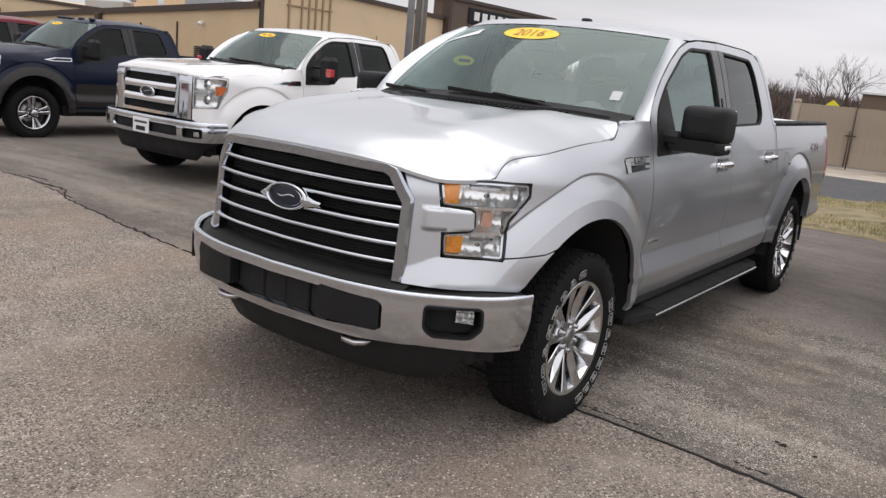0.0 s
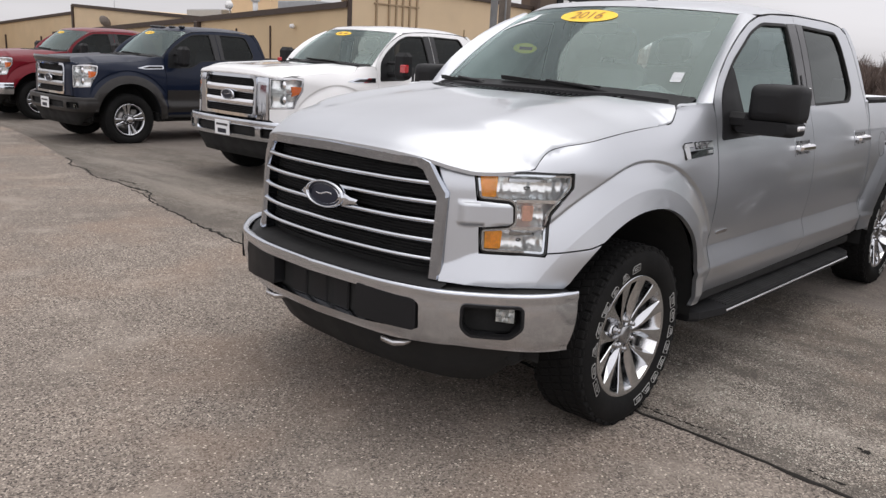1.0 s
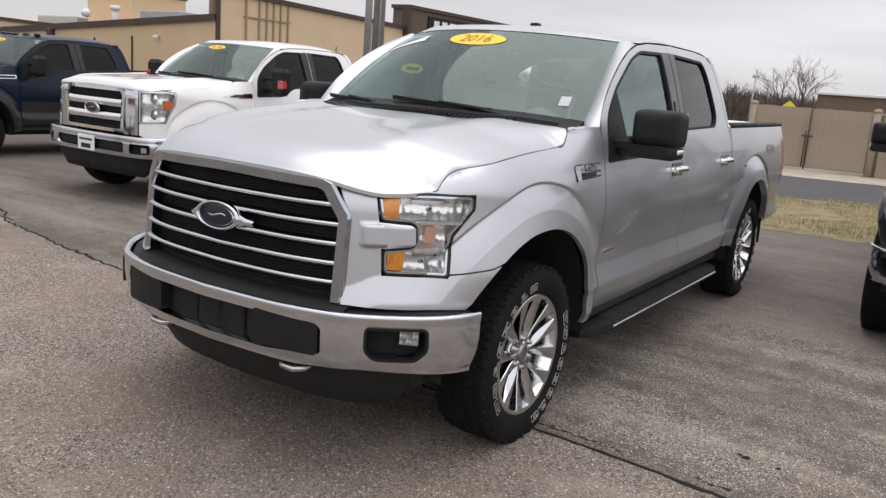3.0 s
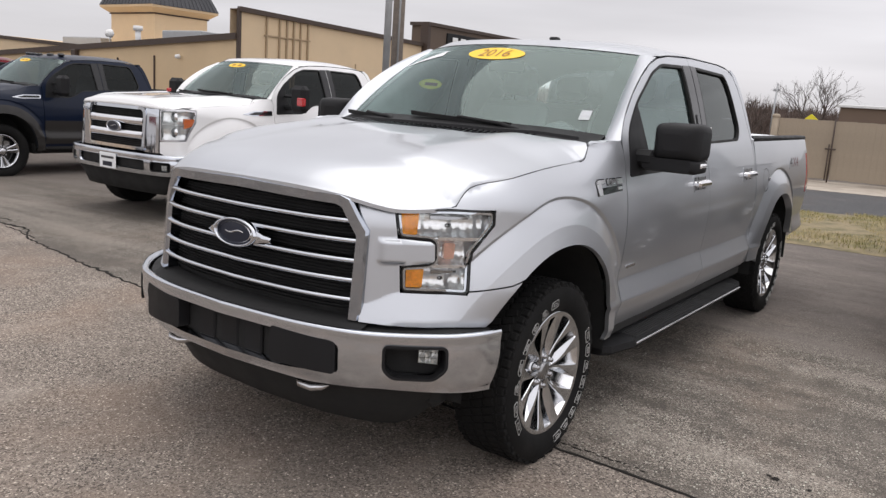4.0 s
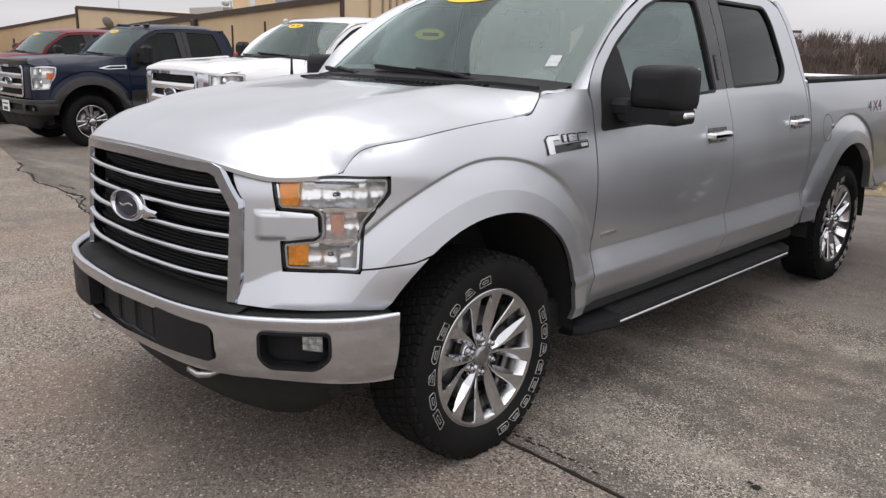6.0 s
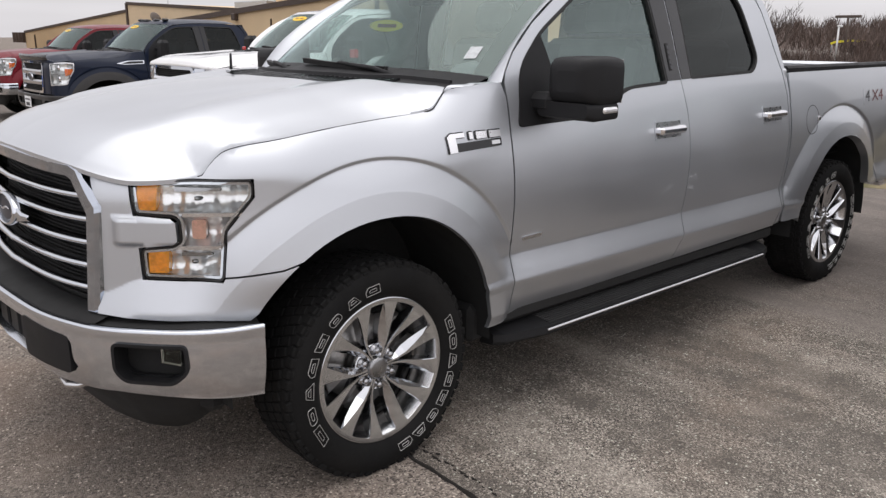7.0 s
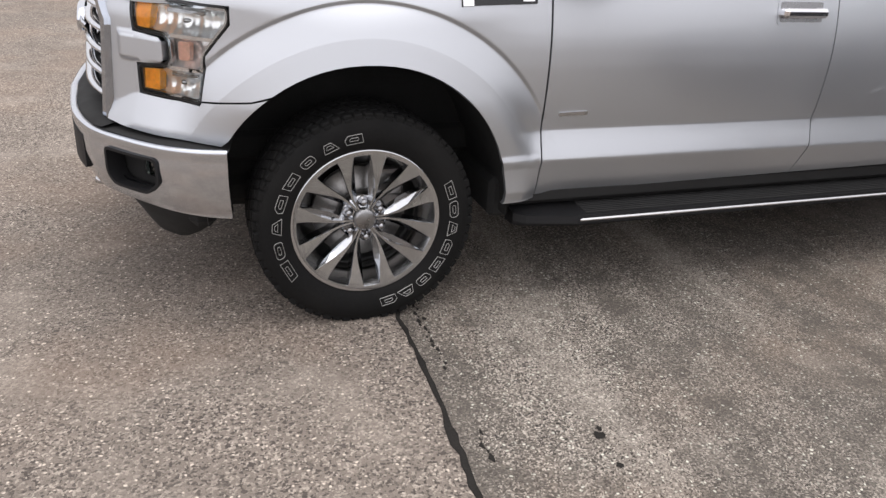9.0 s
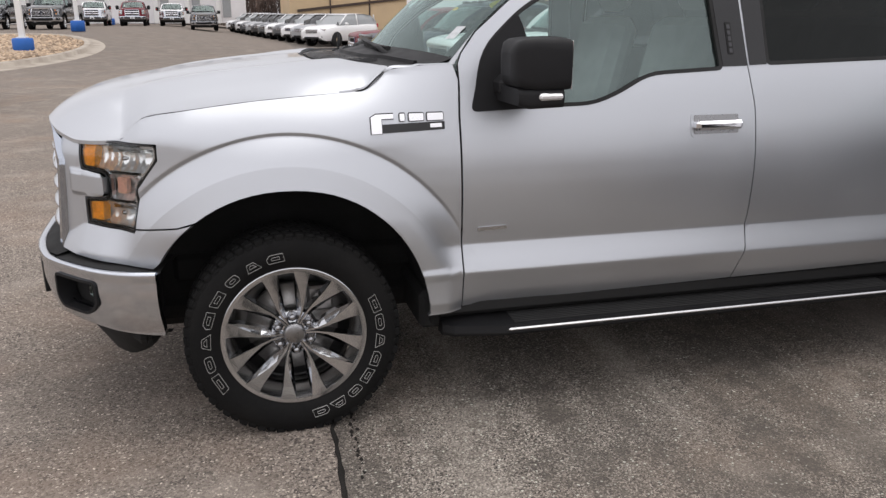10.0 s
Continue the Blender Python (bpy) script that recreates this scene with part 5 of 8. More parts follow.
def emblem(t, x, y, z, a, b, tilt=0.0):
    """A dark oval badge in a bright ring, with no lettering."""
    m = Matrix.Translation((x, y, z)) @ Matrix.Rotation(tilt, 4, "X")
    ring = Geo()
    n = 40
    sec = [(1.0, 0.0), (1.0, -0.016), (0.96, -0.026), (0.90, -0.026), (0.865, -0.022), (0.85, -0.010)]
    rows = [[m @ Vector((a * math.cos(2 * math.pi * i / n) * k, d, b * math.sin(2 * math.pi * i / n) * (k if k > 0.99 else k - 0.03))) for i in range(n + 1)] for k, d in sec]
    ring.loft(rows)
    e = part("emblem", ring, GRILLE_CHROME, t, "blank oval badge with a bright ring")
    face = Geo()
    face.add([m @ Vector((0, -0.020, 0))] + [m @ Vector((a * 0.88 * math.cos(2 * math.pi * i / n), -0.014, b * 0.84 * math.sin(2 * math.pi * i / n))) for i in range(n)], [(0, 1 + i, 1 + (i + 1) % n) for i in range(n)])
    part("badge_face", face, EMBLEM_BLUE, e)
    band = Geo().loft([[m @ Vector((a * 0.76 * math.cos(2 * math.pi * i / n) * k, -0.0175 - 0.002 * (k < 1), b * 0.70 * math.sin(2 * math.pi * i / n) * k)) for i in range(n + 1)] for k in (1.0, 0.965)])
    part("badge_line", band, SATIN, e)
    wave = [m @ Vector((a * u, -0.0215 + 0.004 * abs(u), b * (0.10 * math.sin(u * 7.0) + 0.05))) for u in np.linspace(-0.42, 0.42, 15)]
    part("badge_stroke", Geo().tube(wave, [0.0025 + 0.0018 * math.sin(math.pi * k / 14) for k in range(15)], 6), SATIN, e)
    return e


def grille_a(t, plan, trim):
    outer = [(0.590, 0.704), (0.590, 1.040), (0.520, 1.152), (0.485, 1.166), (0.0, 1.180)]
    inner = [(0.545, 0.706), (0.545, 1.010), (0.482, 1.108), (0.46, 1.117), (0.0, 1.128)]
    def split(pts):
        out = []
        for (a, b), (c, d), n in zip(pts[:-1], pts[1:], (12, 8, 3, 16)):
            out += [(a + (c - a) * k / n, b + (d - b) * k / n) for k in range(n)]
        out.append(pts[-1])
        return np.array(out + [(-a, b) for a, b in reversed(out[:-1])])
    po, pi = split(outer), split(inner)
    rows = []
    for w, d in ((0.0, 0.045), (0.0, -0.016), (0.0, -0.016), (0.12, -0.026), (0.12, -0.026), (0.80, -0.022), (0.80, -0.022), (1.0, -0.004), (1.0, -0.004), (1.0, 0.05)):
        p = po + (pi - po) * w
        rows.append([(x, float(grille_y(plan, x, z)) + d, z) for x, z in p])
    ring = Geo()
    for a, b in zip(rows[:-1], rows[1:]):
        ring.loft([a, b])
    part("grille_surround", ring, SURROUND_CHROME if trim is GRILLE_CHROME else trim, t, "bright chrome grille surround")
    xs = np.linspace(-0.60, 0.60, 41)
    back = Geo().loft([[(x, float(grille_y(plan, x, z)) + 0.062, z) for x in xs] for z in (0.69, 0.80, 0.95, 1.05, 1.14)])
    g = part("grille", back, WELL, t, "black mesh grille with five chrome bars")
    slats = Geo()
    for z in np.arange(0.725, 1.12, 0.0125):
        w = 0.56 if z < 1.01 else 0.56 - (z - 1.01) * 0.62
        slats.sweep([(x, float(grille_y(plan, x, z)) + 0.050, z) for x in np.linspace(-w, w, 21)], [(-0.006, -0.0024), (0.006, -0.0024), (0.006, 0.0024), (-0.006, 0.0024)])
    part("grille_mesh", slats, WELL, g)
    for z in (1.070, 0.998, 0.925, 0.852, 0.780):
        w = 0.566 if z < 1.01 else 0.525
        bar = [(x, float(grille_y(plan, x, z)) - 0.008, z) for x in np.linspace(-w, w, 31)]
        part("grille_bar", Geo().sweep(bar, [(-0.03, -0.011), (-0.004, -0.012), (0.010, -0.008), (0.014, -0.001), (0.010, 0.006), (-0.002, 0.009), (-0.03, 0.009)], flat=False), trim, g, "chrome grille bar")
    y = float(grille_y(plan, 0.0, 0.955))
    for s in (-1, 1):
        wing = Geo().loft([[(s * 0.10, y - 0.028, 0.985), (s * 0.10, y - 0.040, 0.955), (s * 0.10, y - 0.028, 0.925)], [(s * 0.150, y - 0.018, 0.964), (s * 0.150, y - 0.028, 0.950), (s * 0.150, y - 0.018, 0.936)], [(s * 0.180, y - 0.004, 0.956), (s * 0.180, y - 0.014, 0.946), (s * 0.180, y - 0.004, 0.936)]], s < 0)
        part("emblem_wing", wing, trim, g)
    emblem(t, 0.0, y - 0.014, 0.957, 0.125, 0.058, radians(-5))
    shelf = Geo().loft([[(x, float(grille_y(plan, x, 0.7)) + d, z) for x in np.linspace(-0.62, 0.62, 31)] for d, z in ((0.05, 0.706), (-0.01, 0.700), (-0.070, 0.680))], True)
    part("bumper_shelf", shelf, WELL, t, "black plastic shelf over the bumper")


def grille_b(t, plan, trim, body):
    out = rounded([(-0.525, 0.765), (0.525, 0.765), (0.535, 1.17), (0.505, 1.238), (-0.505, 1.238), (-0.535, 1.17)], 0.04)
    inn = rounded([(-0.488, 0.802), (0.488, 0.802), (0.495, 1.155), (0.470, 1.203), (-0.470, 1.203), (-0.495, 1.155)], 0.03)
    def ring(x, z):
        return x, grille_y(plan, x, z) - 0.030, z
    part("grille_surround", Geo().surface([out, inn], ring, 0.03, 0.06), GRILLE_CHROME, t, "bright grille surround")
    xs = np.linspace(-0.51, 0.51, 17)
    g = part("grille", Geo().loft([[(x, float(grille_y(plan, x, z)) + 0.05, z) for x in xs] for z in (0.78, 1.0, 1.22)]), WELL, t, "dark grille with two broad bars")
    for z0, z1 in ((1.035, 1.115), (0.885, 0.965)):
        part("grille_bar", Geo().sweep([(x, float(grille_y(plan, x, z0)) - 0.01, (z0 + z1) / 2) for x in np.linspace(-0.49, 0.49, 17)], [(-0.03, -0.044), (0.004, -0.042), (0.018, -0.030), (0.026, -0.010), (0.026, 0.012), (0.018, 0.030), (0.004, 0.042), (-0.03, 0.044)], flat=False), trim, g)
    thin = Geo()
    for z in (0.82, 0.84, 0.86, 0.99, 1.01, 1.14, 1.16, 1.18):
        thin.sweep([(x, float(grille_y(plan, x, z)) + 0.02, z) for x in np.linspace(-0.49, 0.49, 11)], [(-0.01, -0.003), (0.01, -0.003), (0.01, 0.003), (-0.01, 0.003)])
    part("grille_mesh", thin, BLACK_PLASTIC, g)
    emblem(t, 0.0, float(grille_y(plan, 0, 1.0)) - 0.035, 1.0, 0.135, 0.062)
    # side cheeks between grille and lamps
    s0, s1 = plan.by_x(0.50), plan.by_y(-0.90)
    both("front_panel", Geo().surface([[(s0, 0.755), (s1, 0.755), (s1, 1.235), (s0, 1.255)]], side_map("B")[1], 0.03, 0.03), GRILLE_CHROME if body is WHITE_PAINT else body, t)
    part("grille_brow", Geo().loft([[(x, float(grille_y(plan, x, z)) + d, z) for x in np.linspace(-0.56, 0.56, 21)] for z, d in ((1.225, 0.0), (1.245, -0.02), (1.275, 0.03))], True), body, t)


def bumper_front(t, style, mat):
    plan = BUMP_A if style == "A" else BUMP_B
    z0, z1 = (0.455, 0.690) if style == "A" else (0.50, 0.735)
    end = plan.s[-1]
    def to(s, z):
        x, y, nx, ny = plan.at(np.abs(s))
        k = (z - z0) / (z1 - z0)
        d = (0.016 if style == "A" else 0.032) * np.sin(np.pi * np.clip(k, 0, 1)) ** 0.8 - 0.030 * (1 - np.clip(k, 0, 1)) ** 2 + 0.010 * smooth(0.80, 0.95, k)
        return np.sign(s) * (x + nx * d), y + ny * d, z + 0 * x
    def sx(x):
        return math.copysign(float(np.interp(abs(x), plan.x[:1500], plan.s[:1500])), x)
    if style == "A":
        rim = [(-end, z0 - 0.018), (-end * 0.92, z0 - 0.012), (-sx(0.70), z0 + 0.012), (-sx(0.45), z0 - 0.004), (sx(0.45), z0 - 0.004), (sx(0.70), z0 + 0.012), (end * 0.92, z0 - 0.012), (end, z0 - 0.018), (end, z1 - 0.006), (-end, z1 - 0.006)]
        mouth = rounded([(sx(-0.568), 0.516), (sx(-0.30), 0.492), (sx(0.30), 0.492), (sx(0.568), 0.516), (sx(0.572), 0.622), (sx(0.54), 0.640), (sx(-0.54), 0.640), (sx(-0.572), 0.622)], 0.02)
        fogs = [rounded([(sx(0.718), 0.552), (sx(0.745), 0.520), (sx(0.858), 0.517), (sx(0.888), 0.556), (sx(0.886), 0.640), (sx(0.718), 0.642)], 0.02)]
        fogs.append([(-a, b) for a, b in reversed(fogs[0])])
    else:
        rim = [(-end, z0 + 0.02), (end, z0 + 0.02), (end, z1), (-end, z1)]
        mouth = rounded([(sx(-0.62), 0.565), (sx(0.62), 0.565), (sx(0.62), 0.675), (sx(-0.62), 0.675)], 0.03)
        fogs = [rounded([(sx(0.70), 0.565), (sx(0.92), 0.570), (sx(0.92), 0.670), (sx(0.70), 0.670)], 0.03)]
        fogs.append([(-a, b) for a, b in reversed(fogs[0])])
    if mat is CHROME:
        mat = BUMPER_CHROME
    b = part("front_bumper", Geo().surface([rim, mouth] + fogs, to, 0.02, 0.03), mat, t, "chrome front bumper" if mat is BUMPER_CHROME else "dark painted front bumper")
    ss = np.linspace(-end, end, 61)
    lip = Geo().loft([[(float(np.sign(s) * (plan.at(abs(s))[0] + plan.at(abs(s))[2] * d)), float(plan.at(abs(s))[1] + plan.at(abs(s))[3] * d), z) for s in ss] for d, z in (((0.012, z1 - 0.008), (0.010, z1 - 0.003), (0.002, z1 - 0.001), (-0.014, z1 - 0.003), (-0.018, z1 - 0.016)) if style == "A" else ((0.012, z1 - 0.008), (0.008, z1 + 0.004), (-0.010, z1 + 0.008), (-0.06, z1 + 0.004)))])
    part("bumper_top", lip, mat, b)
    def black(d):
        def f(s, z):
            x, y, nx, ny = plan.at(np.abs(s))
            return np.sign(s) * (x - nx * d), y - ny * d, z + 0 * x
        return f
    part("bumper_insert", Geo().surface([grow(mouth, 0.02)], black(0.045), 0.04, 0.0), WELL, b)
    for f in fogs:
        part("fog_pocket", Geo().surface([grow(f, 0.015)], black(0.060), 0.03, 0.0), WELL, b)
        part("pocket_rim", Geo().surface([grow(f, 0.004), grow(f, -0.006)], black(-0.018), 0.02, 0.07), BLACK_PLASTIC, b)
        c = np.mean(f, axis=0)
        sgn = 1 if c[0] > 0 else -1
        x, y, nx, ny = plan.at(abs(c[0]) + 0.055)
        m = Matrix.Translation((sgn * float(x - nx * 0.030), float(y - ny * 0.030), 0.600)) @ Matrix.Rotation(sgn * radians(28), 4, "Z")
        fog = Geo()
        for i in range(3):
            for j in range(3):
                u, v, k = -0.024 + 0.024 * i, -0.022 + 0.022 * j, 0.006 * (1 if (i + j) % 2 else -1)
                q = [m @ Vector(p) for p in ((u - 0.0115, 0.0, v - 0.0105), (u + 0.0115, 0.0, v - 0.0105), (u + 0.0115, 0.0, v + 0.0105), (u - 0.0115, 0.0, v + 0.0105), (u, 0.010 + k, v + k))]
                fog.add(q, [(0, 1, 4), (1, 2, 4), (2, 3, 4), (3, 0, 4)], True)
        part("fog_lamp", fog, LAMP_CHROME, b, "clear fog lamp")
        part("fog_housing", Geo().box(-0.040, 0.040, 0.014, 0.05, -0.038, 0.038, 0.008, m), BLACK_PLASTIC, b)
        part("lens", Geo().box(-0.038, 0.038, -0.006, -0.003, -0.034, 0.034, 0.001, m), LENS, b)
    if style == "A":
        for x0, x1 in ((0.275, 0.560), (-0.560, -0.275)):
            f = rounded([(sx(x0), 0.512 - 0.01 * (x0 < 0)), (sx(x1), 0.512), (sx(x1), 0.636), (sx(x0), 0.650)], 0.02)
            part("bumper_pad", Geo().surface([f], black(-0.012), 0.03, 0.05), BLACK_PLASTIC, b, "matt black bumper pad")
        for x in (-0.14, 0.0, 0.14):
            part("insert_rib", Geo().box(x - 0.05, x + 0.05, -0.945, -0.93, 0.50, 0.64, 0.012), BLACK_PLASTIC, b)
        for s in (-1, 1):
            hook = [(s * 0.46, -0.80, 0.43), (s * 0.46, -0.885, 0.425), (s * 0.43, -0.905, 0.420), (s * 0.37, -0.905, 0.420), (s * 0.345, -0.885, 0.425), (s * 0.345, -0.80, 0.43)]
            part("tow_hook", Geo().tube(hook, 0.014, 10), SATIN, t, "plain steel tow hook")
    else:
        part("plate", Geo().box(-0.155, 0.155, -1.135, -1.122, 0.535, 0.70, 0.004), PAPER, b, "white dealer front plate")
        part("plate_print", Geo().box(-0.09, 0.09, -1.139, -1.1355, 0.555, 0.605, 0.001), EMBLEM_BLUE, b)
        part("plate_print", Geo().box(-0.12, 0.12, -1.139, -1.1355, 0.64, 0.665, 0.001), DECAL, b)
    low = Geo().loft([[(float(np.sign(s) * (plan.at(abs(s))[0] - plan.at(abs(s))[2] * d)), float(plan.at(abs(s))[1] - plan.at(abs(s))[3] * d), z + max(0.0, z0 - 0.01 - z) * 0.65 * float(smooth(0.66, 0.95, abs(s) / end))) for s in np.linspace(-end * 0.97, end * 0.97, 61)] for d, z in ((0.05, z0 + 0.06), (0.09, z0 - 0.01), (0.15, z0 - 0.10), (0.21, z0 - 0.200), (0.25, z0 - 0.202))], True)
    part("air_dam", low, WELL, t, "black lower air dam")
    if style == "A":
        fill = Geo().loft([[(float(np.sign(s) * (BUMP_A.at(abs(s))[0] - BUMP_A.at(abs(s))[2] * d)), float(BUMP_A.at(abs(s))[1] - BUMP_A.at(abs(s))[3] * d), z) for s in np.linspace(-end, end, 41)] for d, z in ((0.03, 0.672), (0.10, 0.684), (0.22, 0.690))])
        part("bumper_gap_filler", fill, SEAL, t)


def mirrors(t, style, lamp=False):
    for flip in (False, True):
        def side_part(name, g, mat, parent, lab=""):
            return part(name, g.mirrored() if flip else g, mat, parent, lab)
        if style == "A":
            rows = []
            for y, (x0, x1, z0, z1, r) in ((0.768, (1.100, 1.210, 1.355, 1.432, 0.02)), (0.772, (1.075, 1.238, 1.338, 1.452, 0.03)), (0.784, (1.054, 1.262, 1.322, 1.470, 0.034)), (0.804, (1.045, 1.278, 1.311, 1.479, 0.034)), (0.840, (1.040, 1.286, 1.306, 1.483, 0.032)), (0.93, (1.044, 1.290, 1.304, 1.486, 0.045)), (0.965, (1.050, 1.284, 1.308, 1.480, 0.04))):
                rows.append([(u - 0.025, y, v) for u, v in rounded([(x0, z0), (x1 - 0.015, z0), (x1 - 0.015, z1), (x0, z1)], r, 4)])
            g = Geo().loft([r + r[:1] for r in rows], True)
            k = len(rows[0])
            g.add(rows[0], [tuple(range(k))])
            head = side_part("side_mirror", g, BLACK_PLASTIC, t, "large black side mirror")
            low = Geo()
            rws = []
            for y, (x0, x1, z0, z1, r) in ((0.785, (0.97, 1.215, 1.256, 1.314, 0.02)), (0.82, (0.965, 1.240, 1.246, 1.314, 0.02)), (0.94, (0.965, 1.244, 1.250, 1.314, 0.02))):
                rws.append([(u, y, v) for u, v in rounded([(x0, z0), (x1, z0), (x1, z1), (x0, z1)], r, 3)])
            low.loft([r + r[:1] for r in rws], True)
            low.add(rws[0], [tuple(range(len(rws[0])))])
            low.add(rws[-1], [tuple(range(len(rws[0])))[::-1]])
            side_part("mirror_base", low, BLACK_PLASTIC, head)
            side_part("mirror_arm", Geo().box(0.91, 1.035, 0.78, 0.90, 1.262, 1.345, 0.025), BLACK_PLASTIC, head)
            side_part("mirror_glass", Geo().box(1.020, 1.236, 0.966, 0.970, 1.312, 1.474, 0.001), CHROME, head)
            side_part("mirror_lamp", Geo().box(1.190, 1.250, 0.848, 0.938, 1.276, 1.300, 0.008), REFLECTOR, head, "clear mirror turn lamp")
        else:
            g = Geo().box(1.06, 1.30, 0.80, 0.97, 1.25, 1.58, 0.05)
            head = side_part("side_mirror", g, BLACK_PLASTIC, t, "tall black towing mirror")
            side_part("mirror_arm", Geo().box(0.92, 1.08, 0.84, 0.92, 1.27, 1.33, 0.02), BLACK_PLASTIC, head)
            side_part("mirror_arm", Geo().box(0.92, 1.08, 0.84, 0.92, 1.42, 1.46, 0.015), BLACK_PLASTIC, head)
            if lamp:
                side_part("mirror_lamp", Geo().box(1.20, 1.302, 0.788, 0.86, 1.33, 1.43, 0.01), RED_LENS, head, "orange mirror turn lamp")


def oval_sticker(parent, cu, cv, a, b, letters):
    """A yellow oval on the inside top of the windshield."""
    n = 36
    def to(du, dv, lift=0.003):
        return wind(cu + du / 0.70, cv + dv / 0.75, lift)
    g = Geo().add([to(0, 0)] + [to(a * math.cos(2 * math.pi * i / n), b * math.sin(2 * math.pi * i / n)) for i in range(n)], [(0, 1 + i, 1 + (i + 1) % n) for i in range(n)])
    st = tagged(part("windshield_sticker", g, STICKER_YELLOW, parent), "yellow oval sticker with the model year", "sticker")
    if letters:
        part("print", text_geo(letters, b * 1.65, lambda u, v: to(u * 1.0 + v * 0.25, v, 0.0045)), STICKER_RED, st)
    else:
        part("print", Geo().add([to(u, v, 0.0045) for u, v in ((-a * 0.55, -b * 0.35), (a * 0.55, -b * 0.35), (a * 0.6, b * 0.4), (-a * 0.5, b * 0.4))], [(0, 1, 2, 3)]), STICKER_RED, st)
    return st

# ---- ground ----
def asphalt(name, base, light, dark, streak=0.0, stain=0.0, coarse=135.0):
    """Worn asphalt: single stones of the aggregate, broad stains and, where it is streaked, pale drag bands."""
    m = bpy.data.materials.new(name)
    m.use_nodes = True
    n, l = m.node_tree.nodes, m.node_tree.links
    b = n["Principled BSDF"]
    co = n.new("ShaderNodeTexCoord")

    def tex(kind, scale, vec=None, detail=None):
        t = n.new("ShaderNodeTex" + kind)
        t.inputs["Scale"].default_value = scale
        if detail is not None:
            t.inputs["Detail"].default_value = detail
        l.new(vec or co.outputs["Object"], t.inputs["Vector"])
        return t

    def ramp(value, a, z, lo=0.0, hi=1.0):
        r = n.new("ShaderNodeMapRange")
        for key, val in (("From Min", a), ("From Max", z), ("To Min", lo), ("To Max", hi)):
            r.inputs[key].default_value = val
        l.new(value, r.inputs["Value"])
        return r.outputs["Result"]

    def mix(fac, a, c):
        x = n.new("ShaderNodeMix")
        x.data_type = "RGBA"
        l.new(fac, x.inputs["Factor"])
        for i, val in ((6, a), (7, c)):
            if isinstance(val, tuple):
                x.inputs[i].default_value = (*val, 1)
            else:
                l.new(val, x.inputs[i])
        return x.outputs[2]

    warp = tex("Noise", 30.0, detail=2)
    push = n.new("ShaderNodeVectorMath")
    push.operation = "MULTIPLY_ADD"
    l.new(warp.outputs["Color"], push.inputs[0])
    push.inputs[1].default_value = (0.02, 0.02, 0.02)
    l.new(co.outputs["Object"], push.inputs[2])
    stones = tex("Voronoi", coarse, push.outputs[0])
    pick = n.new("ShaderNodeSeparateColor")
    l.new(stones.outputs["Color"], pick.inputs[0])
    thin = tex("Noise", 0.9, detail=5)
    some = n.new("ShaderNodeMath")
    some.operation = "MULTIPLY"
    l.new(ramp(pick.outputs[0], 0.48 if streak else 0.60, 0.90), some.inputs[0])
    l.new(ramp(thin.outputs["Fac"], 0.36, 0.60, 0.6 if streak else 0.7, 1.0), some.inputs[1])
    shade = mix(some.outputs[0], base, light)
    shade = mix(ramp(pick.outputs[1], 0.56 if streak else 0.62, 0.85), shade, dark)
    grit = tex("Noise", 260.0, detail=3)
    shade = mix(ramp(grit.outputs["Fac"], 0.52, 0.72, 0, 0.6), shade, dark)
    wide = tex("Noise", 0.55, detail=6)
    shade = mix(ramp(wide.outputs["Fac"], 0.42, 0.66, 0, 0.5 + stain), shade, tuple(c * 0.55 for c in base))
    mid = tex("Noise", 3.2, detail=5)
    shade = mix(ramp(mid.outputs["Fac"], 0.50, 0.72, 0, 0.35), shade, tuple(c * 0.62 for c in base))
    rusty = tex("Noise", 1.15, detail=7)
    shade = mix(ramp(rusty.outputs["Color"], 0.50, 0.66, 0, 0.42), shade, (base[0] * 1.16, base[1] * 0.98, base[2] * 0.86))
    pale = tex("Noise", 2.1, detail=6)
    shade = mix(ramp(pale.outputs["Fac"], 0.54, 0.70, 0, 0.40), shade, tuple(c * 0.45 + d * 0.55 for c, d in zip(base, light)))
    if streak:
        blot = tex("Noise", 6.5, detail=8)
        rough_edge = n.new("ShaderNodeMath")
        rough_edge.operation = "MULTIPLY_ADD"
        l.new(pick.outputs[1], rough_edge.inputs[0])
        rough_edge.inputs[1].default_value = 0.22
        l.new(blot.outputs["Fac"], rough_edge.inputs[2])
        shade = mix(ramp(rough_edge.outputs[0], 0.60, 0.74, 0, 0.62), shade, tuple(c * 0.36 for c in base))
    chips = tex("Voronoi", 75.0, push.outputs[0])
    chip = n.new("ShaderNodeSeparateColor")
    l.new(chips.outputs["Color"], chip.inputs[0])
    near = n.new("ShaderNodeMath")
    near.operation = "MULTIPLY"
    l.new(ramp(chip.outputs[0], 0.86, 0.93), near.inputs[0])
    l.new(ramp(chips.outputs["Distance"], 0.42, 0.25), near.inputs[1])
    shade = mix(near.outputs[0], shade, tuple(min(c * 1.25, 0.75) for c in light))
    if streak:
        turn = n.new("ShaderNodeMapping")
        turn.inputs["Rotation"].default_value = (0, 0, radians(-4))
        turn.inputs["Scale"].default_value = (0.22, 1.5, 1.0)
        l.new(push.outputs[0], turn.inputs["Vector"])
        bands = tex("Noise", 1.25, turn.outputs["Vector"], 5)
        torn = n.new("ShaderNodeMath")
        torn.operation = "MULTIPLY_ADD"
        l.new(pick.outputs[0], torn.inputs[0])
        torn.inputs[1].default_value = 0.10
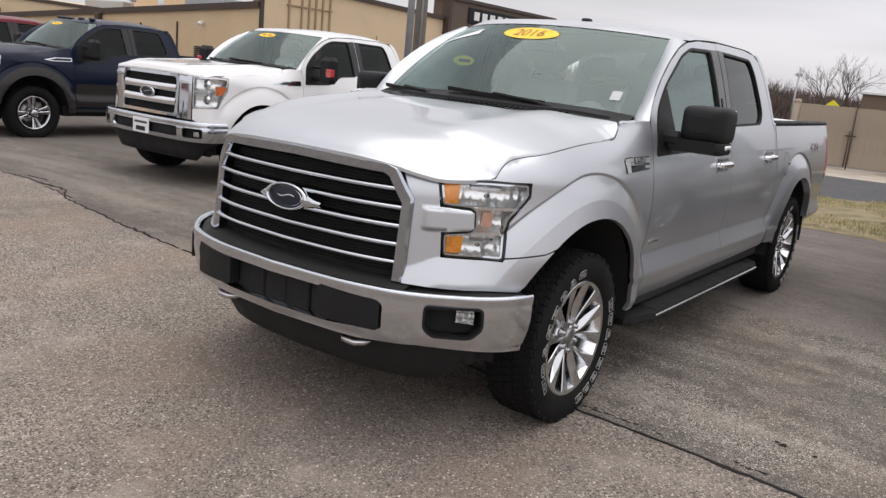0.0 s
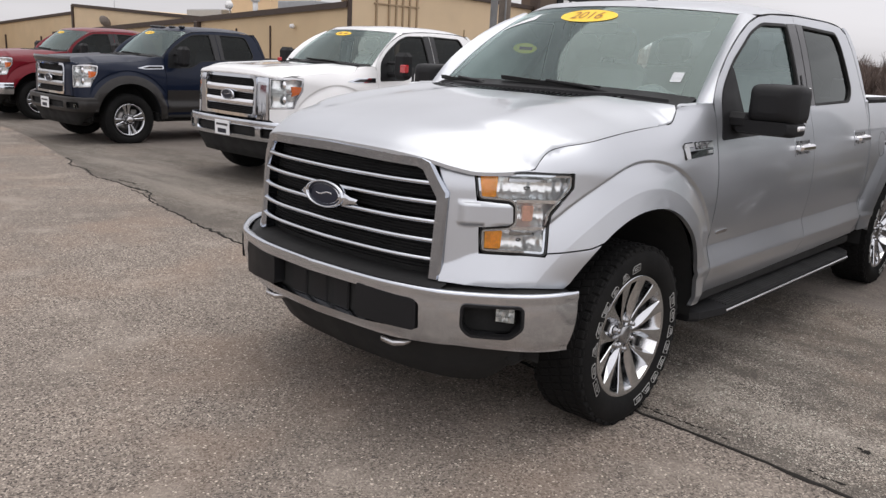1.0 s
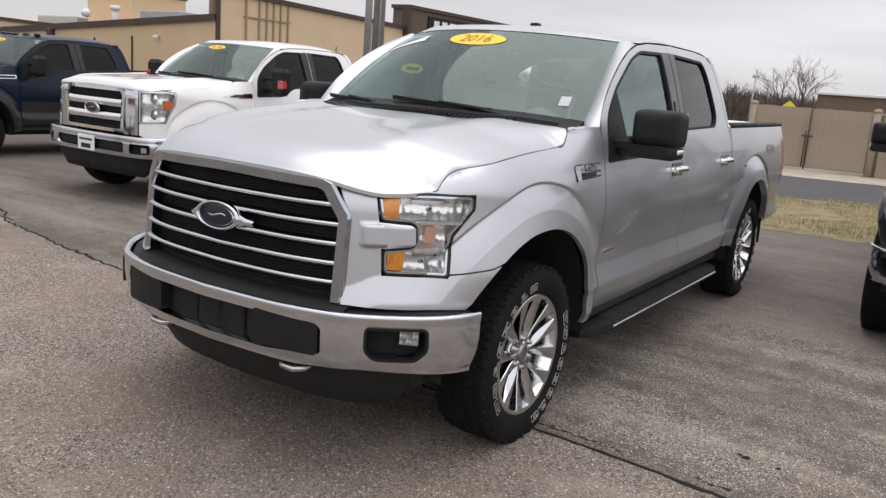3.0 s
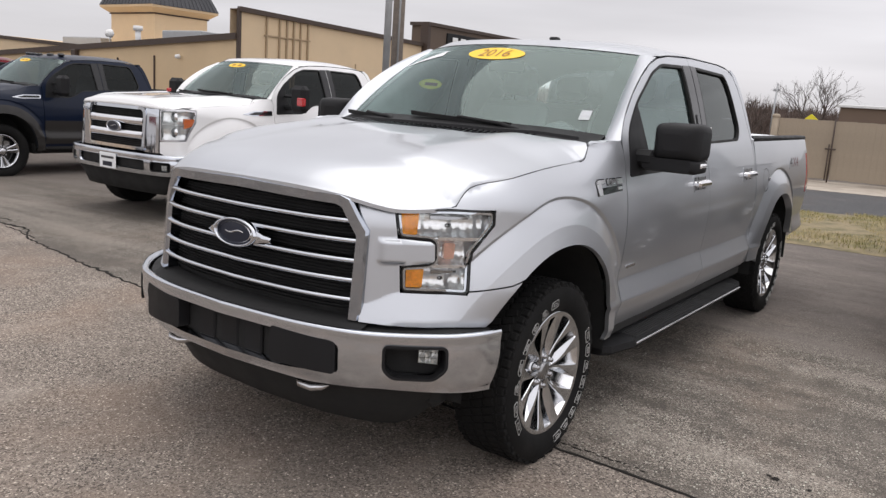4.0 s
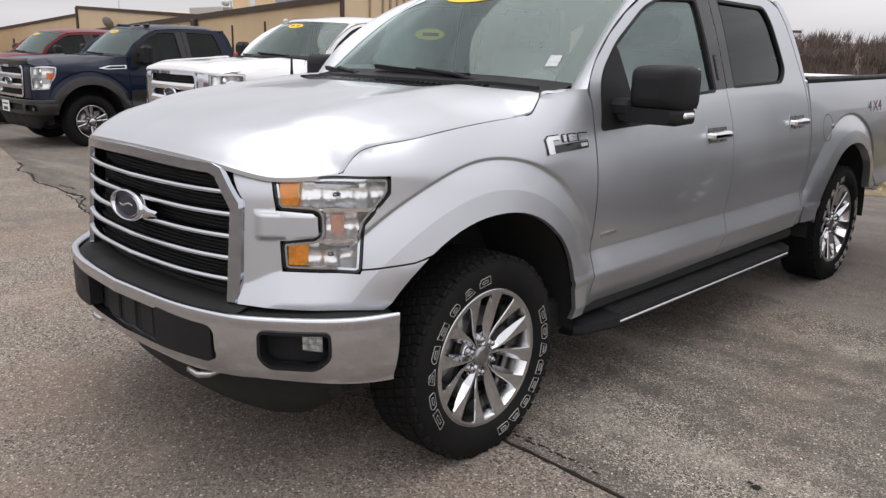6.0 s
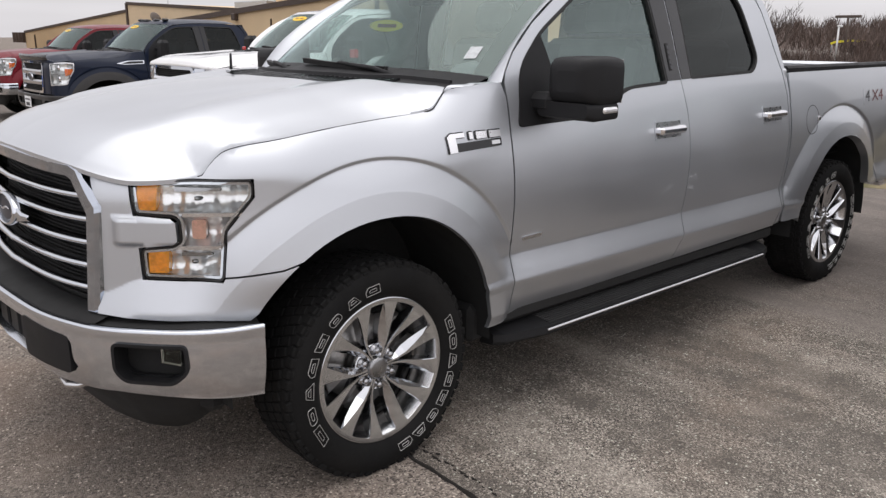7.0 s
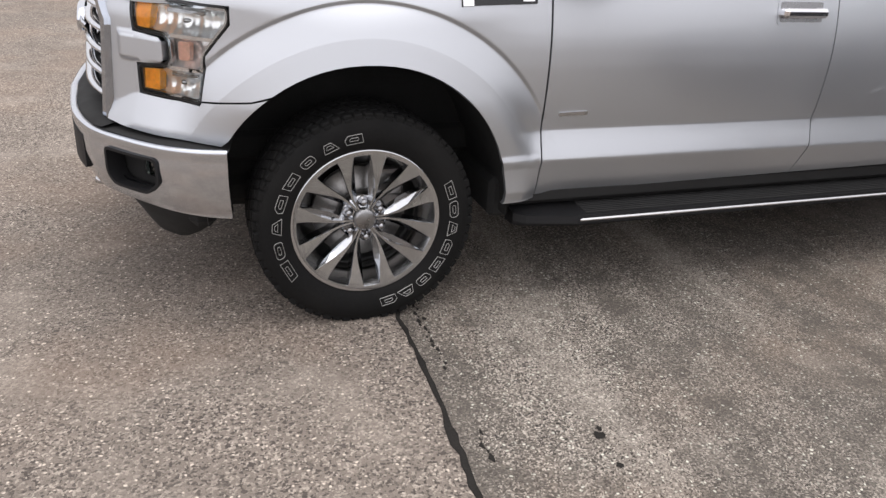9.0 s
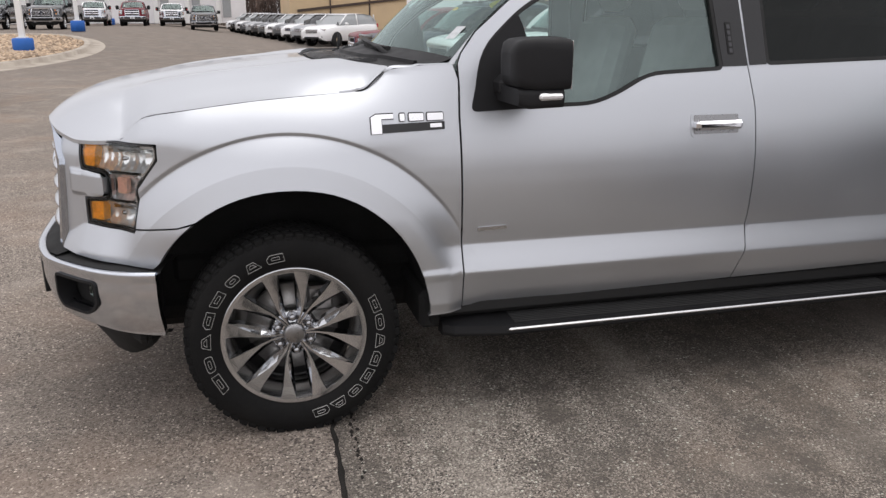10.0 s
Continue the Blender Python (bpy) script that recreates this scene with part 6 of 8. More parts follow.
        l.new(bands.outputs["Fac"], torn.inputs[2])
        shade = mix(ramp(torn.outputs[0], 0.565, 0.665, 0, streak), shade, mix(ramp(pick.outputs[2], 0.15, 0.85), tuple(c * 0.8 for c in base), light))
        shade = mix(ramp(torn.outputs[0], 0.55, 0.45, 0, 0.6), shade, tuple(c * 0.42 for c in base))
    if streak:
        # the newer, smoother paving towards the verge
        where = n.new("ShaderNodeSeparateXYZ")
        l.new(co.outputs["Object"], where.inputs[0])
        ragged = n.new("ShaderNodeMath")
        ragged.operation = "MULTIPLY_ADD"
        l.new(bands.outputs["Fac"], ragged.inputs[0])
        ragged.inputs[1].default_value = 5.0
        l.new(where.outputs["Y"], ragged.inputs[2])
        fresh = mix(ramp(mid.outputs["Fac"], 0.35, 0.65), (0.142, 0.122, 0.113), (0.195, 0.169, 0.155))
        fresh = mix(ramp(pick.outputs[0], 0.70, 0.95, 0, 0.35), fresh, (0.26, 0.23, 0.205))
        shade = mix(ramp(ragged.outputs[0], 4.8, 6.4, 0, 0.75), shade, fresh)
        # apart from that paving, the colour gets darker towards -x
        shade = mix(ramp(where.outputs["X"], -1.2, -3.5, 0, 0.45), shade, tuple(c * 0.42 for c in base))
    else:
        # the far lot is greyer
        where = n.new("ShaderNodeSeparateXYZ")
        l.new(co.outputs["Object"], where.inputs[0])
        shade = mix(ramp(where.outputs["X"], -17.0, -25.0, 0, 0.7), shade, mix(ramp(pale.outputs["Fac"], 0.4, 0.65), tuple(c * 0.62 for c in base), tuple(c * 0.80 for c in base)))
    l.new(shade, b.inputs["Base Color"])
    l.new(ramp(wide.outputs["Fac"], 0.3, 0.7, 0.95, 0.72), b.inputs["Roughness"])
    b.inputs["Specular IOR Level"].default_value = 0.2
    height = n.new("ShaderNodeMath")
    height.operation = "ADD"
    l.new(ramp(stones.outputs["Distance"], 0.0, 0.6, 1, 0), height.inputs[0])
    l.new(grit.outputs["Fac"], height.inputs[1])
    bp = n.new("ShaderNodeBump")
    bp.inputs["Strength"].default_value, bp.inputs["Distance"].default_value = 0.7, 0.005
    l.new(height.outputs[0], bp.inputs["Height"])
    l.new(bp.outputs["Normal"], b.inputs["Normal"])
    return m


ASPHALT = asphalt("worn_asphalt", (0.268, 0.228, 0.194), (0.54, 0.47, 0.40), (0.078, 0.066, 0.059))
LOT = asphalt("old_dark_asphalt", (0.262, 0.230, 0.198), (0.66, 0.59, 0.51), (0.028, 0.026, 0.024), streak=0.62, stain=0.05, coarse=185.0)
ROAD = asphalt("road_asphalt", (0.105, 0.105, 0.110), (0.17, 0.17, 0.17), (0.06, 0.06, 0.062))
TAR = material("tar_filler", (0.026, 0.024, 0.022), 0.95, specular=0.1, spread=0.35, scale=14, fine=160, bump=0.003)
CONCRETE = material("weathered_concrete", (0.42, 0.37, 0.31), 0.9, spread=0.18, scale=4, fine=90, bump=0.002, second=(0.25, 0.21, 0.17), amount=0.6, patch=1.5)
GRAVEL = material("river_stones", (0.40, 0.30, 0.21), 0.9, spread=0.3, scale=5, fine=60, bump=0.003, island=0.45)
SOIL = material("bare_soil", (0.25, 0.20, 0.115), 0.95, spread=0.35, scale=5, fine=70, bump=0.006, second=(0.085, 0.085, 0.035), amount=0.8, patch=3)
GRASS = material("dormant_grass", (0.43, 0.36, 0.18), 0.9, spread=0.35, scale=1.2, fine=30, island=0.4, second=(0.24, 0.235, 0.085), amount=0.7, patch=0.7)
STUCCO = material("tan_stucco", (0.60, 0.455, 0.285), 0.92, spread=0.10, scale=1.1, fine=120, bump=0.002, second=(0.50, 0.365, 0.22), amount=0.4, patch=0.35)
STUCCO_LIGHT = material("pale_tan_stucco", (0.64, 0.495, 0.325), 0.92, spread=0.09, scale=1.1, fine=120, bump=0.002)
CONDUIT_TAN = material("tan_painted_conduit", (0.34, 0.25, 0.155), 0.7, spread=0.12, scale=3)
BROWN_TRIM = material("brown_metal_trim", (0.055, 0.036, 0.027), 0.6, spread=0.2)
ROOF_METAL = material("grey_standing_seam_roof", (0.065, 0.066, 0.072), 0.5, 0.3, spread=0.2, scale=2)
PALE_STEEL = material("galvanised_steel", (0.42, 0.43, 0.44), 0.5, 0.6, spread=0.15, scale=5)
WOOD_POLE = material("grey_weathered_wood", (0.24, 0.205, 0.175), 0.9, spread=0.3, scale=9, fine=120, bump=0.004)
WHITE_METAL = material("white_enamel", (0.75, 0.75, 0.74), 0.45, spread=0.05)
FENCE_TAN = material("tan_fence_boards", (0.32, 0.265, 0.20), 0.85, spread=0.12, scale=1.5, fine=60, bump=0.002, second=(0.22, 0.18, 0.135), amount=0.55, patch=0.9)
BARK = material("grey_bark", (0.085, 0.065, 0.055), 0.95, spread=0.3, scale=12, fine=80, bump=0.004)
TWIGS = material("bare_brown_twigs", (0.095, 0.068, 0.056), 0.95, spread=0.3, scale=0.4, fine=9, island=0.45)
BLUE_BASE = material("blue_painted_concrete", (0.02, 0.13, 0.48), 0.6, spread=0.15, scale=3)
PALE_PANEL = material("pale_metal_panel", (0.76, 0.75, 0.76), 0.5, spread=0.12, scale=0.6)
PALE_GLASS = material("showroom_glass", (0.30, 0.315, 0.32), 0.15, spread=0.2, scale=0.5)
BROWN_WALL = material("brown_block_wall", (0.16, 0.115, 0.085), 0.9, spread=0.15, scale=1)
YELLOW = material("yellow_enamel", (0.75, 0.66, 0.03), 0.5, spread=0.08)
SIGN_BROWN = material("brown_sign_wall", (0.115, 0.085, 0.065), 0.85, spread=0.12)

CRACK = Curve([(-60, 3.0), (-14, 2.3), (-8.2, 1.33), (-6.75, 1.02), (-5.63, 0.98), (-4.8, 0.76), (-3.77, 0.57), (-2.35, 0.43), (-0.6, 0.29), (1.0, 0.125), (1.5, 0.105), (2.0, 0.06), (4.0, -0.04), (12, -0.5), (60, -2)])


def ground_z(x, y):
    """The lot is level by the silver truck, dips a little along the row and climbs gently towards the far corner."""
    a = smooth(-17, -50, x) * smooth(3.5, -7, y)
    dip = smooth(-3, -16, x) * smooth(-30, -18, x) * smooth(-3, 1, y) * smooth(12.5, 9.5, y)
    return float(0.75 * a + 0.12 * smooth(-17, -50, x) * smooth(12, 3, y) - 0.14 * dip)


def ground():
    xs = np.unique(np.concatenate([np.linspace(-400, -70, 12), np.linspace(-70, -16, 37), np.linspace(-16, 6, 45), np.linspace(6, 40, 12), np.linspace(40, 300, 8)]))
    offs = np.unique(np.concatenate([np.linspace(-300, -40, 8), np.linspace(-40, -8, 17), np.linspace(-8, 0, 10), np.linspace(0, 8, 12), np.linspace(8, 30, 8), np.linspace(30, 500, 9)]))
    v, f = [], []
    for o in offs:
        for x in xs:
            y = float(CRACK(x)) + o if abs(o) < 20 else o
            v.append((x, y, ground_z(x, y)))
    k = len(xs)
    for j in range(len(offs) - 1):
        for i in range(k - 1):
            f.append((j * k + i, j * k + i + 1, (j + 1) * k + i + 1, (j + 1) * k + i))
    me = bpy.data.meshes.new("ground")
    me.from_pydata(v, [], f)
    me.materials.append(ASPHALT)
    me.materials.append(LOT)
    for p in me.polygons:
        p.use_smooth = True
        p.material_index = 1 if offs[p.index // (k - 1)] > -1e-6 and v[f[p.index][0]][0] > -70 else 0
    return tagged(new("ground", me), "worn grey asphalt car lot", "ground", kind="structure")


ground()


def crack_line():
    """A tar-filled joint with ragged edges and broken side cracks."""
    rng = random.Random(4)
    g = Geo()
    def ribbon(pts, widths, top=0.005):
        rows = [[], [], [], []]
        for (x, y), w in zip(pts, widths):
            z = ground_z(x, y)
            a, b = w * rng.uniform(0.6, 1.2), w * rng.uniform(0.6, 1.2)
            rows[0].append((x, y - a, z + 0.001))
            rows[1].append((x, y - a * 0.7, z + top))
            rows[2].append((x, y + b * 0.7, z + top))
            rows[3].append((x, y + b, z + 0.001))
        g.loft(rows)
    xs = np.arange(-2.6, 8.0, 0.045)
    ribbon([(x, float(CRACK(x)) + rng.uniform(-0.004, 0.004) + 0.004 * noise.noise((x * 3.0, 0, 1))) for x in xs], [max(0.004, 0.0115 + 0.006 * noise.noise((x * 2.4, 5, 0)) + rng.uniform(-0.003, 0.003)) for x in xs])
    for x in np.arange(-1.0, 5.0, 0.03):
        if noise.noise((x * 2.2, 9, 0)) > -0.05:
            y, r = float(CRACK(x)) + 0.075 + 0.02 * noise.noise((x * 3.0, 4, 0)) + rng.uniform(-0.012, 0.012), rng.uniform(0.004, 0.013)
            ribbon([(x - r * 1.6, y), (x, y + rng.uniform(-0.006, 0.006)), (x + r * 1.6, y)], [r * 0.2, r * 0.8, r * 0.2], 0.003)
    xs = np.arange(-8.5, -2.6, 0.05)
    ribbon([(x, float(CRACK(x)) + rng.uniform(-0.02, 0.02) + 0.10 * noise.noise((x * 1.6, 0, 0))) for x in xs], [0.010 + 0.022 * max(0, noise.noise((x * 1.7, 3, 0))) for x in xs])
    for x0, n, dy, slope in ((-6.3, 9, 0.10, 0.02), (-5.6, 16, -0.06, -0.08)):
        pts = [(x0 + 0.05 * i, float(CRACK(x0)) + dy + slope * 0.05 * i * 2 + rng.uniform(-0.02, 0.02)) for i in range(n)]
        ribbon(pts, [0.007] * n)
    ob = part("tar_joint", g, TAR)
    tagged(ob, "black tar-filled crack across the asphalt", "crack", kind="structure")
    h = Geo()
    for x, y, r in ((1.84, 0.52, 0.024), (1.81, 0.535, 0.013), (1.98, 0.51, 0.015), (1.03, 0.215, 0.012)):
        n = 12
        h.add([(x, y, 0.0055)] + [(x + r * math.cos(6.283 * i / n) * rng.uniform(0.6, 1.2), y + r * 0.8 * math.sin(6.283 * i / n) * rng.uniform(0.6, 1.2), 0.0035) for i in range(n)], [(0, 1 + i, 1 + (i + 1) % n) for i in range(n)])
    tagged(part("oil_spots", h, TAR), "small dark oil spots on the asphalt", "stain", kind="structure")


crack_line()


def grass_strip():
    """The verge behind the truck: soil with dormant blades."""
    rng = random.Random(9)
    def near(x):
        return 7.55 + 0.10 * x + 0.10 * math.sin(x * 1.7) + 0.06 * math.sin(x * 4.1)
    def far(x):
        return 11.9 + 0.22 * x + 0.08 * math.sin(x * 2.1)
    g = Geo()
    xs = np.linspace(-7, 16, 70)
    g.loft([[(x, near(x) + (far(x) - near(x)) * t, 0.004 + h) for x in xs] for t, h in ((0, 0), (0.05, 0.025), (0.3, 0.05), (0.7, 0.05), (0.95, 0.03), (1, 0))])
    tagged(part("grass_verge", g, SOIL), "strip of dormant grass and bare soil by the road", "verge", kind="structure")
    b = Geo()
    v, f = [], []
    for i in range(70000):
        x = rng.uniform(-4.5, 9)
        t = rng.uniform(0.02, 0.98) ** 0.9
        y = near(x) + (far(x) - near(x)) * t
        if noise.noise((x * 0.9, y * 0.9, 2.0)) < -0.28 or (t < 0.12 and rng.random() < 0.6):
            continue
        h, a, lean = rng.uniform(0.015, 0.055), rng.uniform(0, 6.283), rng.uniform(0.01, 0.05)
        c, s, w = math.cos(a), math.sin(a), rng.uniform(0.003, 0.007)
        o = len(v)
        v += [(x - w * s, y + w * c, 0.03), (x + w * s, y - w * c, 0.03), (x + lean * c, y + lean * s, 0.045 + h)]
        f.append((o, o + 1, o + 2))
    b.add(v, f)
    tagged(part("grass", b, GRASS), "short yellow-green dormant grass", "grass", kind="stuff")
    r = Geo().loft([[(x, far(x) + d + 0.004, 0.006) for x in np.linspace(-60, 60, 60)] for d in (0.0, 3.0, 5.6)])
    tagged(part("road", r, ROAD), "smooth dark asphalt drive behind the verge", "road", kind="structure")
    k = Geo().loft([[(x, 17.6 + 0.22 * x * (abs(x) < 12) + d, z) for x in np.linspace(-5, 9, 40)] for d, z in ((-0.75 + 0.0, 0.010), (-0.72, 0.022), (2.5, 0.022))])
    tagged(part("concrete_apron", k, CONCRETE), "pale stained concrete apron before the gates", "apron", kind="structure")


grass_strip()


# ---- buildings ----
def box_part(name, x0, x1, y0, y1, z0, z1, mat, parent, r=0.01, label=""):
    return part(name, Geo().box(x0, x1, y0, y1, z0, z1, r), mat, parent, label)


def strip_mall():
    """The long tan commercial building behind the row of trucks."""
    b = thing("commercial_building", "long tan stucco building with dark brown roof trim", "building")
    # end wall that faces the lot, its parapet falling towards one side
    def fall(x):
        return 3.16 + 0.056 * (x + 20.3)
    x0, x1, yw = -46.0, -20.08, 16.0
    w = Geo()
    w.loft([[(x, y, z if z == 0 else fall(x)) for x in np.linspace(x0, x1, 27)] for y, z in ((yw, 0), (yw, 1), (yw + 0.3, 1), (yw + 0.3, 0))])
    w.flat = [True] * len(w.f)
    part("wall", w, STUCCO, b)
    part("roof_trim", Geo().sweep([(x0, yw - 0.02, fall(x0)), (x1, yw - 0.02, fall(x1))], [(-0.06, -0.02), (0.10, -0.16), (0.10, 0.06), (-0.30, 0.06)]), BROWN_TRIM, b, "dark brown metal fascia")
    part("roof", Geo().loft([[(x0, yw + 0.2, fall(x0) - 0.05), (x1, yw + 0.2, fall(x1) - 0.05)], [(x0, 40, fall(x0) + 0.1), (x1, 40, fall(x1) + 0.1)]]), ROOF_METAL, b)
    for x in (-31.5, -27.2, -24.8):
        box_part("wall_pipe", x - 0.03, x + 0.03, yw - 0.06, yw, 0.2, fall(x) - 0.55 - 0.3 * (x < -30), BROWN_TRIM, b)
    box_part("wall_lamp", -30.3, -30.0, yw - 0.22, yw, 2.18, 2.48, BROWN_TRIM, b, 0.03, "brown wall pack lamp")
    fl = part("flood_lamp", Geo().lathe([(0.0, -0.2), (0.07, -0.18), (0.09, -0.05), (0.04, 0.0)], 14, "y", Matrix.Translation((-23.2, yw - 0.05, 2.35))), WHITE_METAL, b, "small white flood lamp")
    for k in range(7):
        box_part("wall_louvre", -23.7, -22.7, yw - 0.07, yw, 1.05 + 0.07 * k, 1.10 + 0.07 * k, BROWN_TRIM, b, 0.01)
    # the taller front block and its long side
    y0, y1, xr = 16.0, 26.4, -20.0
    def top(y):
        return 4.06 - 0.026 * (y - y0)
    s = Geo()
    s.loft([[(x, y, z if z == 0 else top(y)) for y in np.linspace(y0, y1, 14)] for x, z in ((xr, 0), (xr, 1), (xr - 0.5, 1), (xr - 0.5, 0))])
    s.flat = [True] * len(s.f)
    part("wall", s, STUCCO_LIGHT, b)
    part("roof_trim", Geo().sweep([(xr + 0.02, y1, top(y1)), (xr + 0.02, y0 - 0.05, top(y0))], [(-0.10, -0.10), (0.06, -0.10), (0.08, 0.06), (-0.10, 0.06)]), BROWN_TRIM, b)
    box_part("corner_trim", xr - 0.09, xr + 0.05, y0 - 0.06, y0 + 0.06, 0, top(y0), BROWN_TRIM, b, 0.01, "dark brown corner trim")
    for y in (17.22, 17.84, 18.20, 18.54, 18.89, 19.27):
        box_part("conduit", xr, xr + 0.07, y - 0.035, y + 0.035, 0.9, top(y) + 0.03, CONDUIT_TAN, b, 0.01)
    for z in (3.26, 1.3):
        box_part("conduit", xr, xr + 0.05, 17.1, 19.4, z - 0.03, z + 0.03, CONDUIT_TAN, b, 0.01)
    box_part("conduit", xr, xr + 0.04, 22.0, 22.05, 0.5, 2.6, CONDUIT_TAN, b, 0.01)
    # sign block at the far end
    sg = box_part("sign_block", xr - 0.7, xr + 0.25, 26.5, 36.0, 0, 4.68, SIGN_BROWN, b, 0.03, "dark brown sign wall")
    part("roof_trim", Geo().sweep([(xr + 0.28, 36.0, 4.66), (xr + 0.28, 26.42, 4.66), (xr - 0.7, 26.42, 4.66)], [(-0.06, -0.05), (0.05, -0.05), (0.05, 0.10), (-0.06, 0.10)]), BROWN_TRIM, b)
    box_part("corner_trim", xr - 0.1, xr + 0.32, 26.4, 26.62, 0, 4.62, BROWN_TRIM, b)
    box_part("sign_panel", xr + 0.25, xr + 0.33, 27.9, 34.6, 3.72, 4.42, BLACK_PLASTIC, sg, 0.02, "black sign panel with white marks")
    for k in range(9):
        box_part("sign_mark", xr + 0.33, xr + 0.36, 28.3 + 0.66 * k, 28.72 + 0.66 * k, 3.88, 4.26, WHITE_METAL, sg, 0.01)
    # tower with a dark hip roof
    t = part("tower", Geo().box(-40.35, -36.34, 24.0, 27.5, 2.0, 5.0, 0.02), STUCCO_LIGHT, b, "tan roof tower")
    e = Geo()
    lo, mid, hi = [[(-40.80 + d, 23.55 + d, z), (-35.89 - d, 23.55 + d, z), (-35.89 - d, 27.95 - d, z), (-40.80 + d, 27.95 - d, z)] for d, z in ((0.0, 5.36), (0.36, 6.2), (1.3, 8.4))]
    for q, r in ((lo, mid), (mid, hi)):
        for i in range(4):
            j = (i + 1) % 4
            e.add([q[i], q[j], r[j], r[i]], [(0, 1, 2, 3)], True)
            for k in range(1, 16):
                a, c = Vector(q[i]).lerp(Vector(q[j]), k / 16), Vector(r[i]).lerp(Vector(r[j]), k / 16)
                e.tube([a, c], 0.045, 4, False)
    e.add(lo, [(0, 3, 2, 1)], True)
    e.add(hi, [(0, 1, 2, 3)], True)
    part("hip_roof", e, ROOF_METAL, t, "dark grey standing seam hip roof")
    ev = Geo()
    ring = [[(-40.36 - d, 23.98 - d, z), (-36.33 + d, 23.98 - d, z), (-36.33 + d, 27.52 + d, z), (-40.36 - d, 27.52 + d, z)] for d, z in ((0.0, 4.96), (0.05, 4.98), (0.40, 5.24), (0.42, 5.35))]
    for q, r in zip(ring[:-1], ring[1:]):
        for i in range(4):
            j = (i + 1) % 4
            ev.add([q[i], q[j], r[j], r[i]], [(0, 1, 2, 3)], True)
    part("eave", ev, STUCCO_LIGHT, t, "flared tan eave")
    part("eave_trim", Geo().box(-40.42, -36.27, 23.92, 27.58, 4.90, 4.96, 0.01), BROWN_TRIM, t)
    # roof plant
    box_part("roof_unit", -29.3, -26.6, 19.5, 21.5, 3.0, 3.62, PALE_STEEL, b, 0.03, "grey rooftop unit")
    part("roof_pipe", Geo().tube([(-29.6, 18.5, 2.8), (-29.6, 18.5, 3.55)], 0.12, 12).tube([(-29.6, 18.5, 3.5), (-29.6, 18.5, 3.7)], 0.2, 12), WHITE_METAL, b)
    part("roof_flood_lamp", Geo().lathe([(0.0, -0.25), (0.16, -0.2), (0.18, 0.0), (0.06, 0.1)], 14, "y", Matrix.Translation((-30.2, 17.6, 3.28))), WHITE_METAL, b)
    return b


strip_mall()


def back_building():
    """Lower tan buildings farther along, with rooftop units."""
    b = thing("tan_building", "low tan building with sloping parapet and roof units", "building")
    def block(x0, z0, x1, z1, y0, y1, mat):
        g = Geo()
        v = [(x0, y0, 0), (x1, y0, 0), (x1, y0, z1), (x0, y0, z0), (x0, y1, 0), (x1, y1, 0), (x1, y1, z1), (x0, y1, z0)]
        g.add(v, [(0, 1, 2, 3), (5, 4, 7, 6), (3, 2, 6, 7), (1, 5, 6, 2), (4, 0, 3, 7)], True)
        part("wall", g, mat, b)
        part("roof_trim", Geo().sweep([(x0, y0 - 0.03, z0), (x1, y0 - 0.03, z1)], [(-0.06, -0.10), (0.06, -0.10), (0.06, 0.08), (-0.06, 0.08)]), BROWN_TRIM, b)
    block(-52.9, 3.60, -34.0, 2.72, 20.0, 40.0, STUCCO_LIGHT)
    block(-78.0, 1.75, -53.1, 3.15, 20.2, 40.0, STUCCO)
    box_part("corner_trim", -53.05, -52.8, 19.9, 20.1, 0, 3.6, BROWN_TRIM, b)
    box_part("roof_unit", -45.5, -41.5, 24, 27, 2.9, 3.62, PALE_STEEL, b, 0.05, "grey rooftop air unit")
    box_part("roof_unit", -66.0, -62.0, 24, 27, 2.5, 3.3, PALE_STEEL, b, 0.05)
    for x, h in ((-40.5, 3.9), (-55.5, 4.3), (-60.5, 3.6)):
        part("antenna", Geo().tube([(x, 24, 2.6), (x, 24, h)], 0.04, 6), PALE_STEEL, b)
    dish = Geo().lathe([(0.01, 0.0), (0.20, 0.03), (0.36, 0.11), (0.38, 0.135), (0.35, 0.125), (0.19, 0.04)], 24, "y", Matrix.Translation((-46.9, 19.3, 2.5)) @ Matrix.Rotation(0.5, 4, "Z") @ Matrix.Rotation(0.5, 4, "X"))
    dish.tube([(-46.9, 19.4, 2.45), (-46.9, 19.98, 2.2)], 0.035, 8)
    part("satellite_dish", dish, WOOD_POLE, b, "grey satellite dish")
    for x in (-59, -66, -75):
        box_part("wall_pipe", x - 0.06, x + 0.06, 20.1, 20.2, 0.2, 1.5, BROWN_TRIM, b)
    for x in (-78, -79, -80, -81):
        box_part("wall_bracket", x - 0.05, x + 0.05, 19.9, 20.2, 0.8, 1.7, BROWN_TRIM, b)


back_building()


